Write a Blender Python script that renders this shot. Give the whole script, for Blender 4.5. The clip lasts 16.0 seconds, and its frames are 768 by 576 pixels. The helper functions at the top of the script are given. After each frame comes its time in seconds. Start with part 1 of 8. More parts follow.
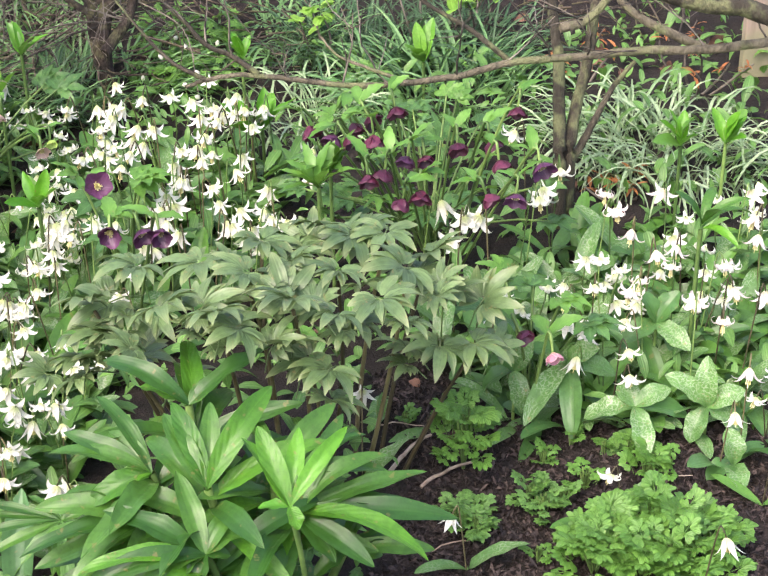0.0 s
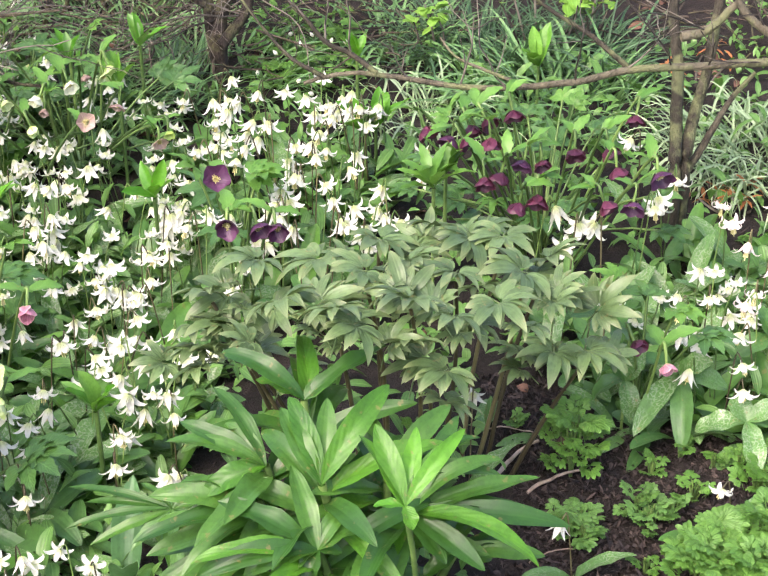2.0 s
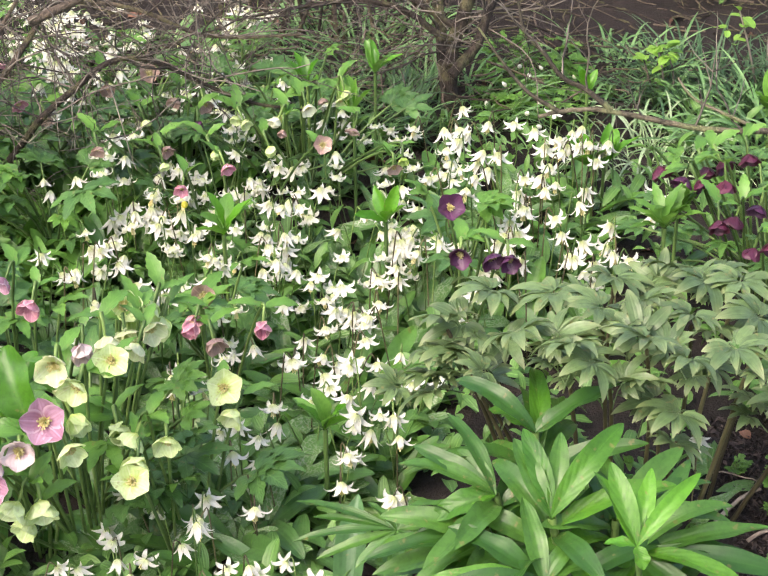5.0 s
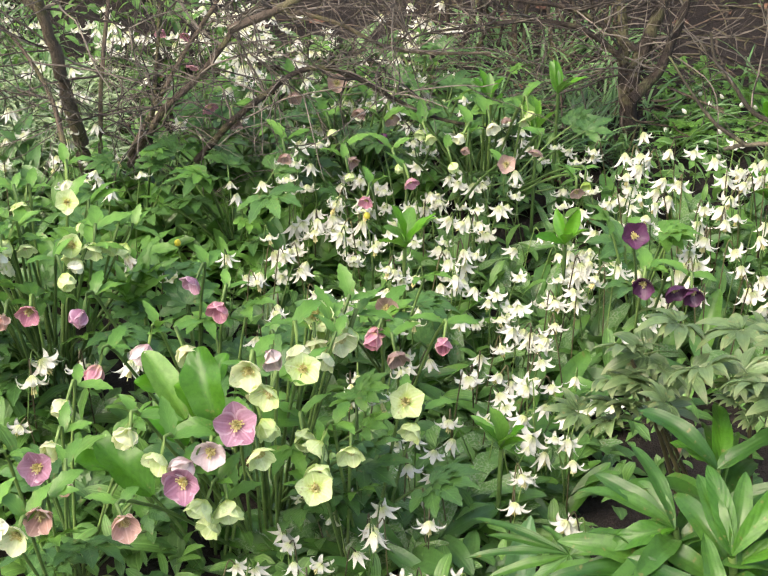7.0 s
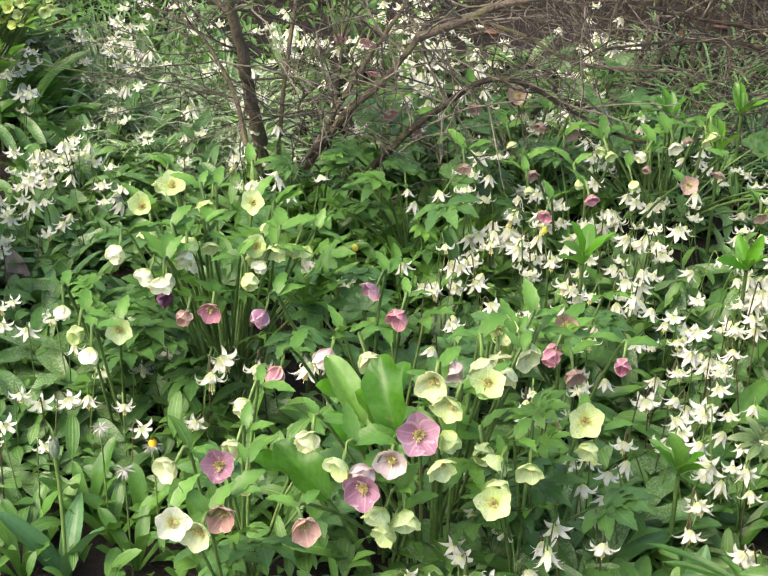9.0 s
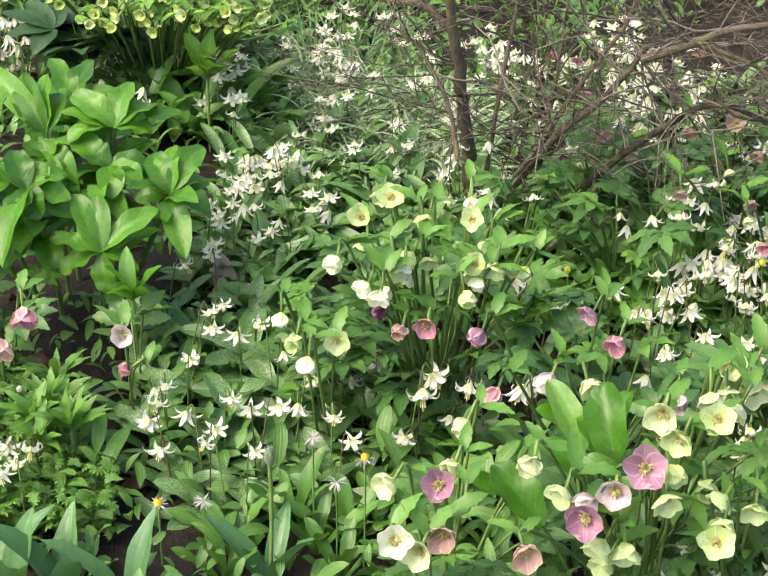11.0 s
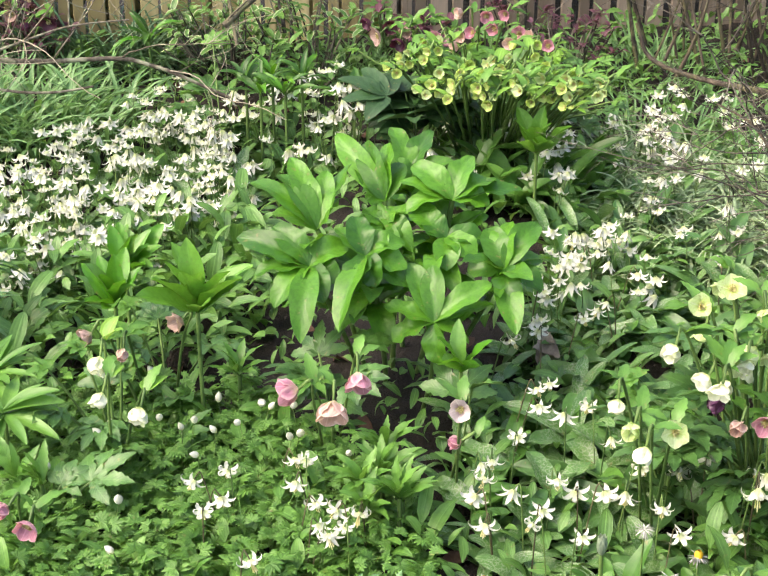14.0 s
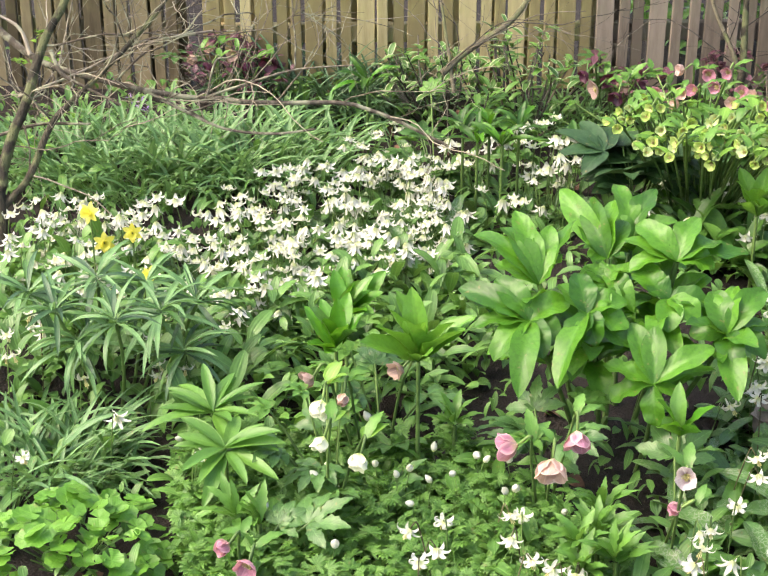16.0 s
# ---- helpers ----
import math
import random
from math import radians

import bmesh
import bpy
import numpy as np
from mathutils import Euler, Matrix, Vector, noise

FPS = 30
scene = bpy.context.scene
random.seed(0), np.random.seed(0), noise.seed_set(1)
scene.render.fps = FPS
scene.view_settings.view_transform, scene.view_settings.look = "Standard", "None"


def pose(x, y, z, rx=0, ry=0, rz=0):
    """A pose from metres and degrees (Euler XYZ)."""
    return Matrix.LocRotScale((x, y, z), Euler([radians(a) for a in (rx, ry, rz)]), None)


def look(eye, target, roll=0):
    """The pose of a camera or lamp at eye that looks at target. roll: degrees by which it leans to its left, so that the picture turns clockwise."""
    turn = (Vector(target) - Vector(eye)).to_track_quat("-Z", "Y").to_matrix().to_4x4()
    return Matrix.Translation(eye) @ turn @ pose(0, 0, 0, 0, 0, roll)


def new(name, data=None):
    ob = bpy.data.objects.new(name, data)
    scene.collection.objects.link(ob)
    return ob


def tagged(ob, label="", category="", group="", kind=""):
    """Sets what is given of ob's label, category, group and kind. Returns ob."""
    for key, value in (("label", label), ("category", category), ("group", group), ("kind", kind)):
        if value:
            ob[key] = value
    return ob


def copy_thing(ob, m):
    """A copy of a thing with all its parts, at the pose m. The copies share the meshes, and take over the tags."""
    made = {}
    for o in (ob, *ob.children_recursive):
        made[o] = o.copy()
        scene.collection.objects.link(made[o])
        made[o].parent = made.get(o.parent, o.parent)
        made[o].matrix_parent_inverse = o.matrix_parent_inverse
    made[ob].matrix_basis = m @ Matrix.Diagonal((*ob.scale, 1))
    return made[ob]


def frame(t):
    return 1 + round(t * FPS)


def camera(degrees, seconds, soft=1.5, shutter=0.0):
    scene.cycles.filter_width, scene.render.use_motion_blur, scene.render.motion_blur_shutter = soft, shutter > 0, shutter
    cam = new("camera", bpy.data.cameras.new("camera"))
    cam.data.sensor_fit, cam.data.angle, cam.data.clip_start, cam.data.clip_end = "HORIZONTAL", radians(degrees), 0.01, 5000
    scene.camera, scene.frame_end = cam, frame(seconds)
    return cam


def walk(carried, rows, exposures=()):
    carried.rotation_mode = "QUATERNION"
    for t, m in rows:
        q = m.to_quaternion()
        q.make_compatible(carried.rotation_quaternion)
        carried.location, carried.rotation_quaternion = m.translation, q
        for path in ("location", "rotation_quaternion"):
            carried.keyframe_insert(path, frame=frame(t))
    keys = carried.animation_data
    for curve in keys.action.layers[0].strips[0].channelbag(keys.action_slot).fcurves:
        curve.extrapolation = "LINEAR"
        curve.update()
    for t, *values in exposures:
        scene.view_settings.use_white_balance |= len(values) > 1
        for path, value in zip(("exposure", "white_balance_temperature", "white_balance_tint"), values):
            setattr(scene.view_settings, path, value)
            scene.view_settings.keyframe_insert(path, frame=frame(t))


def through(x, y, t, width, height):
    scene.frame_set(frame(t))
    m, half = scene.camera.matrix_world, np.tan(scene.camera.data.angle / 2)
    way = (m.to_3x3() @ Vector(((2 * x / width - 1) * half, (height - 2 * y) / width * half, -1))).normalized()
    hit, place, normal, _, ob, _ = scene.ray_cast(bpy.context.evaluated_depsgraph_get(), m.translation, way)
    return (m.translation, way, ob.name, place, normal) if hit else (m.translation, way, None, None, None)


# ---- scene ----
import itertools

# ---- camera and walk ----
cam = camera(26.73, 16.0, soft=1.4)
PATH = [
    (0.0, 0.002, 0.001, 1.597, 0.16, -30.91, -0.89),
    (0.5, -0.006, -0.001, 1.597, 0.72, -30.86, -0.94),
    (1.0, -0.016, -0.001, 1.598, 1.61, -30.57, -0.85),
    (1.5, -0.027, -0.003, 1.598, 2.40, -30.50, -0.59),
    (2.0, -0.047, 0.002, 1.595, 3.61, -30.82, -0.30),
    (2.5, -0.065, 0.003, 1.597, 4.74, -30.99, 0.28),
    (3.0, -0.081, 0.006, 1.594, 6.08, -31.08, 0.58),
    (3.5, -0.091, -0.002, 1.599, 7.39, -30.62, 0.32),
    (4.0, -0.104, -0.014, 1.601, 8.80, -30.22, 0.00),
    (4.2, -0.109, -0.018, 1.602, 9.32, -30.00, -0.18),
    (6.3, -0.152, -0.043, 1.641, 13.84, -29.81, 0.02),
    (6.5, -0.165, -0.048, 1.643, 14.34, -29.77, 0.26),
    (7.0, -0.193, -0.065, 1.656, 16.62, -29.71, 0.32),
    (7.5, -0.220, -0.070, 1.656, 18.26, -29.68, 0.59),
    (8.0, -0.232, -0.074, 1.657, 19.36, -29.53, 0.77),
    (8.2, -0.238, -0.077, 1.659, 19.75, -29.40, 0.85),
    (10.3, -0.342, -0.082, 1.650, 26.42, -29.86, 0.59),
    (10.5, -0.355, -0.086, 1.647, 26.91, -29.76, 0.74),
    (11.0, -0.381, -0.098, 1.654, 28.26, -29.19, 0.91),
    (11.5, -0.400, -0.111, 1.663, 29.82, -28.61, 0.80),
    (12.0, -0.419, -0.118, 1.666, 31.57, -28.02, 0.75),
    (12.5, -0.437, -0.121, 1.671, 33.36, -27.88, 0.58),
    (13.0, -0.457, -0.132, 1.675, 35.41, -27.45, 0.30),
    (13.5, -0.471, -0.141, 1.672, 36.59, -27.48, 0.52),
    (14.0, -0.493, -0.148, 1.676, 38.94, -27.04, -0.01),
    (14.5, -0.509, -0.154, 1.679, 40.72, -26.69, -0.43),
    (15.0, -0.527, -0.171, 1.686, 42.27, -26.35, -0.28),
    (15.5, -0.546, -0.192, 1.692, 43.97, -26.16, -0.02),
    (16.0, -0.565, -0.204, 1.702, 45.77, -25.66, -0.06),
]


def eye_pose(x, y, z, yaw, pitch, roll):
    a, b = radians(yaw), radians(pitch)
    ahead = Vector((-math.sin(a) * math.cos(b), math.cos(a) * math.cos(b), math.sin(b)))
    return look((x, y, z), Vector((x, y, z)) + ahead, roll)


walk(cam, [(t, eye_pose(*rest)) for t, *rest in PATH], [(0, 1.95, 6600, 22), (3, 1.98, 6700, 22.5), (7, 1.65, 7000, 17), (11, 1.73, 7100, 13.5), (16, 1.98, 7150, 16)])

# ---- daylight ----
SUN_HEIGHT, SUN_TURN = radians(52), radians(215)
world = bpy.data.worlds.new("sky")
scene.world = world
world.use_nodes = True
wn = world.node_tree
sky = wn.nodes.new("ShaderNodeTexSky")
sky.sky_type, sky.sun_disc = "NISHITA", False
sky.sun_elevation, sky.sun_rotation = SUN_HEIGHT, SUN_TURN
sky.air_density, sky.dust_density, sky.ozone_density = 1.0, 4.0, 1.0
wn.nodes["Background"].inputs[1].default_value = 0.15
wn.links.new(sky.outputs[0], wn.nodes["Background"].inputs[0])
sun = new("sun", bpy.data.lights.new("sun", "SUN"))
sun.data.energy, sun.data.angle, sun.data.color = 1.05, radians(45), (1.0, 0.93, 0.82)
# the sky's sun_rotation turns clockwise from +y
sun_way = Vector((math.sin(SUN_TURN) * math.cos(SUN_HEIGHT), math.cos(SUN_TURN) * math.cos(SUN_HEIGHT), math.sin(SUN_HEIGHT)))
sun.matrix_world = look(sun_way * 20, (0, 0, 0))


# ---- materials ----
def nodes_of(name):
    m = bpy.data.materials.new(name)
    m.use_nodes = True
    t = m.node_tree
    return m, t, t.nodes, t.links, t.nodes["Principled BSDF"]


def calc(t, op, a, b=0.0, c=0.0, clamp=False):
    n = t.nodes.new("ShaderNodeMath")
    n.operation, n.use_clamp = op, clamp
    for i, v in enumerate((a, b, c)):
        if isinstance(v, (int, float)):
            n.inputs[i].default_value = v
        else:
            t.links.new(v, n.inputs[i])
    return n.outputs[0]


def blend(t, fac, a, b):
    n = t.nodes.new("ShaderNodeMix")
    n.data_type = "RGBA"
    for socket, v in ((n.inputs[0], fac), (n.inputs[6], a), (n.inputs[7], b)):
        if isinstance(v, tuple):
            socket.default_value = (*v, 1.0)
        elif isinstance(v, (int, float)):
            socket.default_value = v
        else:
            t.links.new(v, socket)
    return n.outputs[2]


def grain(t, where, scale, detail=3.0, rough=0.55, stretch=None):
    n = t.nodes.new("ShaderNodeTexNoise")
    n.inputs["Scale"].default_value, n.inputs["Detail"].default_value, n.inputs["Roughness"].default_value = scale, detail, rough
    if stretch:
        s = t.nodes.new("ShaderNodeMapping")
        s.inputs["Scale"].default_value = stretch
        t.links.new(where, s.inputs[0])
        where = s.outputs[0]
    t.links.new(where, n.inputs["Vector"])
    return n.outputs[0]


def ramp(t, value, low, high):
    n = t.nodes.new("ShaderNodeMapRange")
    n.inputs[1].default_value, n.inputs[2].default_value = low, high
    n.interpolation_type = "SMOOTHSTEP"
    t.links.new(value, n.inputs[0])
    return n.outputs[0]


def relief(t, bsdf, height, strength, distance):
    n = t.nodes.new("ShaderNodeBump")
    n.inputs["Strength"].default_value, n.inputs["Distance"].default_value = strength, distance
    t.links.new(height, n.inputs["Height"])
    t.links.new(n.outputs[0], bsdf.inputs["Normal"])


def chance(t):
    """A number from 0 to 1 that differs from plant to plant and from leaf to leaf."""
    a, b = t.nodes.new("ShaderNodeObjectInfo"), t.nodes.new("ShaderNodeNewGeometry")
    return calc(t, "FRACT", calc(t, "ADD", calc(t, "MULTIPLY", a.outputs["Random"], 3.7), b.outputs["Random Per Island"]))


def muted(c):
    grey = (c[0] + c[1] + c[2]) / 3
    return tuple(v * 0.93 + grey * 0.07 for v in c)


def thin(name, dark, light, veins=7, vein=0.35, rough=0.42, through=0.25, spots=None, spot_low=0.5, tip=None, base=None, rim=None, bump=0.5, green=None, pinnate=False, heart=0.4):
    """A leaf or a petal: two greens mixed by chance and by blotches, a pale midrib, veins along the blade, light let through."""
    green = dark[1] > 1.35 * dark[0] if green is None else green
    if green:
        dark, light = muted(dark), muted(light)
    m, t, n, l, bsdf = nodes_of(name)
    tc = n.new("ShaderNodeTexCoord")
    sep = n.new("ShaderNodeSeparateXYZ")
    l.new(tc.outputs["UV"], sep.inputs[0])
    u, v = sep.outputs[0], sep.outputs[1]
    luck = chance(t)
    blotch = grain(t, tc.outputs["Object"], 22.0)
    fine = grain(t, tc.outputs["Object"], 260.0, 2.0)
    mixv = calc(t, "ADD", calc(t, "MULTIPLY", luck, 0.65), calc(t, "MULTIPLY", calc(t, "SUBTRACT", blotch, 0.3), 0.6), clamp=True)
    col = blend(t, mixv, dark, light)
    freckle = grain(t, tc.outputs["Object"], 110.0, 3.0, 0.6)
    col = blend(t, calc(t, "MULTIPLY", ramp(t, freckle, 0.42, 0.66), 0.3), col, tuple(c * 0.55 for c in dark))
    side = calc(t, "ABSOLUTE", calc(t, "SUBTRACT", u, 0.5))
    if spots:
        flecks = grain(t, tc.outputs["UV"], 5.0, 4.0, 0.65, (1.5, 3.6, 1.0))
        cells, wide = n.new("ShaderNodeTexVoronoi"), n.new("ShaderNodeMapping")
        cells.feature = "DISTANCE_TO_EDGE"
        cells.inputs["Scale"].default_value = 7.5
        wide.inputs["Scale"].default_value = (0.75, 2.3, 1.0)
        l.new(tc.outputs["UV"], wide.inputs[0])
        l.new(wide.outputs[0], cells.inputs["Vector"])
        net = calc(t, "SUBTRACT", cells.outputs["Distance"], calc(t, "MULTIPLY", calc(t, "SUBTRACT", flecks, spot_low), 0.9))
        col = blend(t, calc(t, "MULTIPLY", calc(t, "MULTIPLY", ramp(t, net, 0.13, 0.03), ramp(t, luck, 0.2, 0.5)), calc(t, "MULTIPLY", ramp(t, blotch, 0.35, 0.6), 0.58)), col, spots)
    if base:
        col = blend(t, ramp(t, v, heart, 0.0), col, base)
    if tip:
        col = blend(t, ramp(t, v, 0.55, 1.0), col, tip)
    if rim:
        col = blend(t, ramp(t, side, 0.34, 0.46), col, rim)
    along = calc(t, "SUBTRACT", v, calc(t, "MULTIPLY", side, 0.55)) if pinnate else u
    if green is not None and dark[1] > dark[0]:
        worn = grain(t, tc.outputs["Object"], 75.0, 2.0)
        col = blend(t, calc(t, "MULTIPLY", ramp(t, worn, 0.66, 0.74), 0.55), col, (0.2, 0.16, 0.06))
    lines = calc(t, "SINE", calc(t, "MULTIPLY", along, 6.283 * veins))
    lighter = tuple(min(1.0, c * 1.7 + 0.03) for c in light)
    col = blend(t, calc(t, "MULTIPLY", calc(t, "ADD", calc(t, "MULTIPLY", lines, 0.5), 0.5), vein * 0.35), col, lighter)
    col = blend(t, calc(t, "MULTIPLY", ramp(t, side, 0.05, 0.015), vein), col, lighter)
    l.new(col, bsdf.inputs["Base Color"])
    l.new(calc(t, "ADD", calc(t, "MULTIPLY", fine, 0.25), rough - 0.15), bsdf.inputs["Roughness"])
    bsdf.inputs["Specular IOR Level"].default_value = 0.42
    relief(t, bsdf, calc(t, "ADD", calc(t, "MULTIPLY", lines, 0.14), calc(t, "ADD", calc(t, "MULTIPLY", fine, 0.3), calc(t, "MULTIPLY", blotch, 2.2))), bump, 0.002)
    glow = n.new("ShaderNodeBsdfTranslucent")
    l.new(blend(t, 0.35, col, (light[0] * 1.2 + 0.02, light[1] * 1.15, light[2] * 0.6)), glow.inputs[0])
    both = n.new("ShaderNodeMixShader")
    both.inputs[0].default_value = through + 0.06
    l.new(bsdf.outputs[0], both.inputs[1])
    l.new(glow.outputs[0], both.inputs[2])
    l.new(both.outputs[0], n["Material Output"].inputs[0])
    return m


def solid(name, dark, light, scale=30.0, stretch=None, rough=0.8, bump=0.6, depth=0.004, moss=None, metal=0.0):
    m, t, n, l, bsdf = nodes_of(name)
    tc = n.new("ShaderNodeTexCoord")
    a = grain(t, tc.outputs["Object"], scale, 5.0, 0.65, stretch)
    b = grain(t, tc.outputs["Object"], scale * 7, 3.0, 0.6, stretch)
    luck = chance(t)
    fac = calc(t, "ADD", calc(t, "MULTIPLY", a, 0.9), calc(t, "MULTIPLY", calc(t, "SUBTRACT", luck, 0.6), 0.45), clamp=True)
    col = blend(t, ramp(t, fac, 0.2, 0.7), dark, light)
    if moss:
        patch = grain(t, tc.outputs["Object"], scale * 0.35, 4.0)
        col = blend(t, calc(t, "MULTIPLY", ramp(t, patch, 0.48, 0.62), 0.75), col, moss)
    l.new(col, bsdf.inputs["Base Color"])
    l.new(calc(t, "ADD", calc(t, "MULTIPLY", b, 0.3), rough - 0.15), bsdf.inputs["Roughness"])
    bsdf.inputs["Specular IOR Level"].default_value = 0.3
    relief(t, bsdf, calc(t, "ADD", a, calc(t, "MULTIPLY", b, 0.5)), bump, depth)
    return m


M_SOIL = solid("dark_mulch_soil", (0.012, 0.009, 0.007), (0.05, 0.037, 0.028), 24.0, None, 0.85, 1.0, 0.012)
M_CRUMB = solid("mulch_crumb", (0.012, 0.009, 0.008), (0.062, 0.047, 0.04), 40.0, None, 0.7, 0.8, 0.003)
M_LITTER = solid("dead_leaf_brown", (0.05, 0.025, 0.015), (0.2, 0.11, 0.07), 30.0, None, 0.75, 0.6, 0.003)
M_BARK = solid("shrub_bark", (0.03, 0.027, 0.018), (0.15, 0.135, 0.088), 46.0, (1, 1, 0.35), 0.85, 1.0, 0.01, (0.13, 0.15, 0.065))
M_TWIG = solid("twig_bark", (0.03, 0.026, 0.02), (0.17, 0.152, 0.12), 60.0, (1, 1, 0.6), 0.8, 0.8, 0.002)
M_DARKBARK = solid("dark_brown_bark", (0.024, 0.019, 0.014), (0.13, 0.105, 0.075), 46.0, (1, 1, 0.3), 0.85, 1.0, 0.012, (0.11, 0.11, 0.05))
M_PALEBARK = solid("lichen_grey_bark", (0.07, 0.058, 0.042), (0.3, 0.265, 0.2), 60.0, (1, 1, 0.6), 0.85, 0.8, 0.002, (0.3, 0.31, 0.2))
M_DRYTWIG = solid("dry_twig", (0.16, 0.12, 0.09), (0.42, 0.35, 0.28), 70.0, None, 0.75, 0.7, 0.002)
M_WITHERED = solid("withered_grey_leaf", (0.1, 0.085, 0.07), (0.32, 0.28, 0.22), 22.0, None, 0.75, 0.7, 0.004)
M_WOOD = solid("weathered_fence_wood", (0.2, 0.165, 0.075), (0.5, 0.43, 0.22), 9.0, (3, 3, 0.35), 0.8, 0.5, 0.003, (0.34, 0.34, 0.11))
M_WOODGREY = solid("grey_fence_wood", (0.125, 0.1, 0.072), (0.3, 0.245, 0.185), 9.0, (3, 3, 0.35), 0.8, 0.5, 0.003, (0.16, 0.17, 0.09))
# brown slats of the end panel, the shade on them put into the colour
M_WOODSHADED = solid("shaded_brown_wood", (0.06, 0.047, 0.025), (0.22, 0.18, 0.1), 9.0, (3, 3, 0.35), 0.8, 0.5, 0.003, (0.15, 0.15, 0.055))
M_STEM = solid("green_stem", (0.05, 0.1, 0.025), (0.14, 0.23, 0.06), 30.0, None, 0.5, 0.3, 0.001)
M_STEMRED = solid("bronze_stem", (0.045, 0.04, 0.02), (0.12, 0.11, 0.05), 30.0, None, 0.5, 0.3, 0.001)

L_LILY = thin("lily_leaf", (0.015, 0.075, 0.009), (0.075, 0.21, 0.022), 5, 0.02, 0.38, 0.24, bump=0.25)
L_BRIGHT = thin("fresh_shoot_leaf", (0.04, 0.185, 0.011), (0.12, 0.335, 0.024), 5, 0.04, 0.4, 0.3, green=False, pinnate=True, bump=0.35)
L_BROAD = thin("broad_leaf", (0.014, 0.08, 0.006), (0.11, 0.315, 0.022), 8, 0.06, 0.42, 0.26, pinnate=True, bump=0.4, green=False)
L_PEONY = thin("peony_leaf", (0.036, 0.075, 0.025), (0.155, 0.25, 0.09), 4, 0.1, 0.4, 0.18, tip=(0.165, 0.215, 0.09), green=False, bump=0.3)
L_TROUT = thin("mottled_trout_lily_leaf", (0.038, 0.125, 0.027), (0.115, 0.27, 0.053), 5, 0.06, 0.38, 0.18, spots=(0.31, 0.39, 0.25), spot_low=0.5, bump=0.3)
L_TROUTPLAIN = thin("trout_lily_leaf", (0.04, 0.135, 0.018), (0.12, 0.3, 0.04), 5, 0.05, 0.38, 0.22, bump=0.22)
L_HELL = thin("hellebore_leaf", (0.03, 0.1, 0.022), (0.095, 0.23, 0.045), 10, 0.18, 0.38, 0.18, pinnate=True, bump=0.3)
L_HELLYOUNG = thin("young_hellebore_leaf", (0.06, 0.185, 0.022), (0.145, 0.335, 0.046), 9, 0.08, 0.42, 0.28, pinnate=True, bump=0.2)
L_VARIEG = thin("white_edged_leaf", (0.04, 0.13, 0.025), (0.12, 0.27, 0.05), 4, 0.2, 0.4, 0.2, rim=(0.5, 0.55, 0.34))
L_DARK = thin("dark_evergreen_leaf", (0.012, 0.05, 0.014), (0.035, 0.1, 0.026), 5, 0.15, 0.52, 0.1, pinnate=True)
L_STRAP = thin("strap_leaf", (0.055, 0.165, 0.045), (0.17, 0.34, 0.11), 4, 0.35, 0.36, 0.22)
L_STRAPPALE = thin("pale_strap_leaf", (0.05, 0.15, 0.035), (0.4, 0.52, 0.3), 3, 0.4, 0.4, 0.2)
L_DEEP = thin("deep_green_strap_leaf", (0.025, 0.075, 0.03), (0.06, 0.15, 0.05), 4, 0.3, 0.4, 0.15)
L_COVER = thin("ground_cover_leaf", (0.05, 0.14, 0.025), (0.13, 0.3, 0.05), 4, 0.3, 0.42, 0.22)
L_ANEM = thin("wood_anemone_leaf", (0.046, 0.15, 0.017), (0.125, 0.295, 0.038), 3, 0.3, 0.46, 0.24)
L_ROUND = thin("round_leaf", (0.08, 0.24, 0.025), (0.155, 0.355, 0.045), 9, 0.12, 0.42, 0.28, pinnate=True, bump=0.3, green=False)
L_BLUE = thin("tulip_leaf", (0.045, 0.14, 0.045), (0.1, 0.25, 0.08), 7, 0.06, 0.42, 0.15, bump=0.25)
L_LIME = thin("lime_leaf", (0.11, 0.29, 0.025), (0.22, 0.42, 0.05), 4, 0.3, 0.45, 0.3)
L_COPPER = thin("copper_young_leaf", (0.25, 0.08, 0.02), (0.45, 0.2, 0.07), 3, 0.2, 0.5, 0.3)
L_WINE = thin("wine_red_leaf", (0.05, 0.018, 0.028), (0.16, 0.065, 0.09), 4, 0.3, 0.45, 0.2)
P_WHITE = thin("white_petal", (0.56, 0.585, 0.5), (0.71, 0.725, 0.66), 5, 0.1, 0.5, 0.3, base=(0.48, 0.57, 0.25), bump=0.2, heart=0.4)
P_BLUSH = thin("blush_petal", (0.6, 0.5, 0.48), (0.76, 0.74, 0.69), 5, 0.15, 0.5, 0.3, base=(0.6, 0.6, 0.36), bump=0.2, heart=0.28)
P_LIME = thin("lime_sepal", (0.46, 0.61, 0.23), (0.66, 0.77, 0.45), 6, 0.25, 0.5, 0.3, base=(0.42, 0.56, 0.1), bump=0.3)
P_CREAM = thin("cream_sepal", (0.52, 0.62, 0.32), (0.7, 0.76, 0.5), 6, 0.2, 0.5, 0.3, base=(0.48, 0.6, 0.18), rim=(0.7, 0.7, 0.5), bump=0.3)
P_IVORY = thin("ivory_sepal", (0.7, 0.74, 0.55), (0.82, 0.84, 0.7), 6, 0.15, 0.5, 0.3, base=(0.5, 0.64, 0.2), bump=0.3)
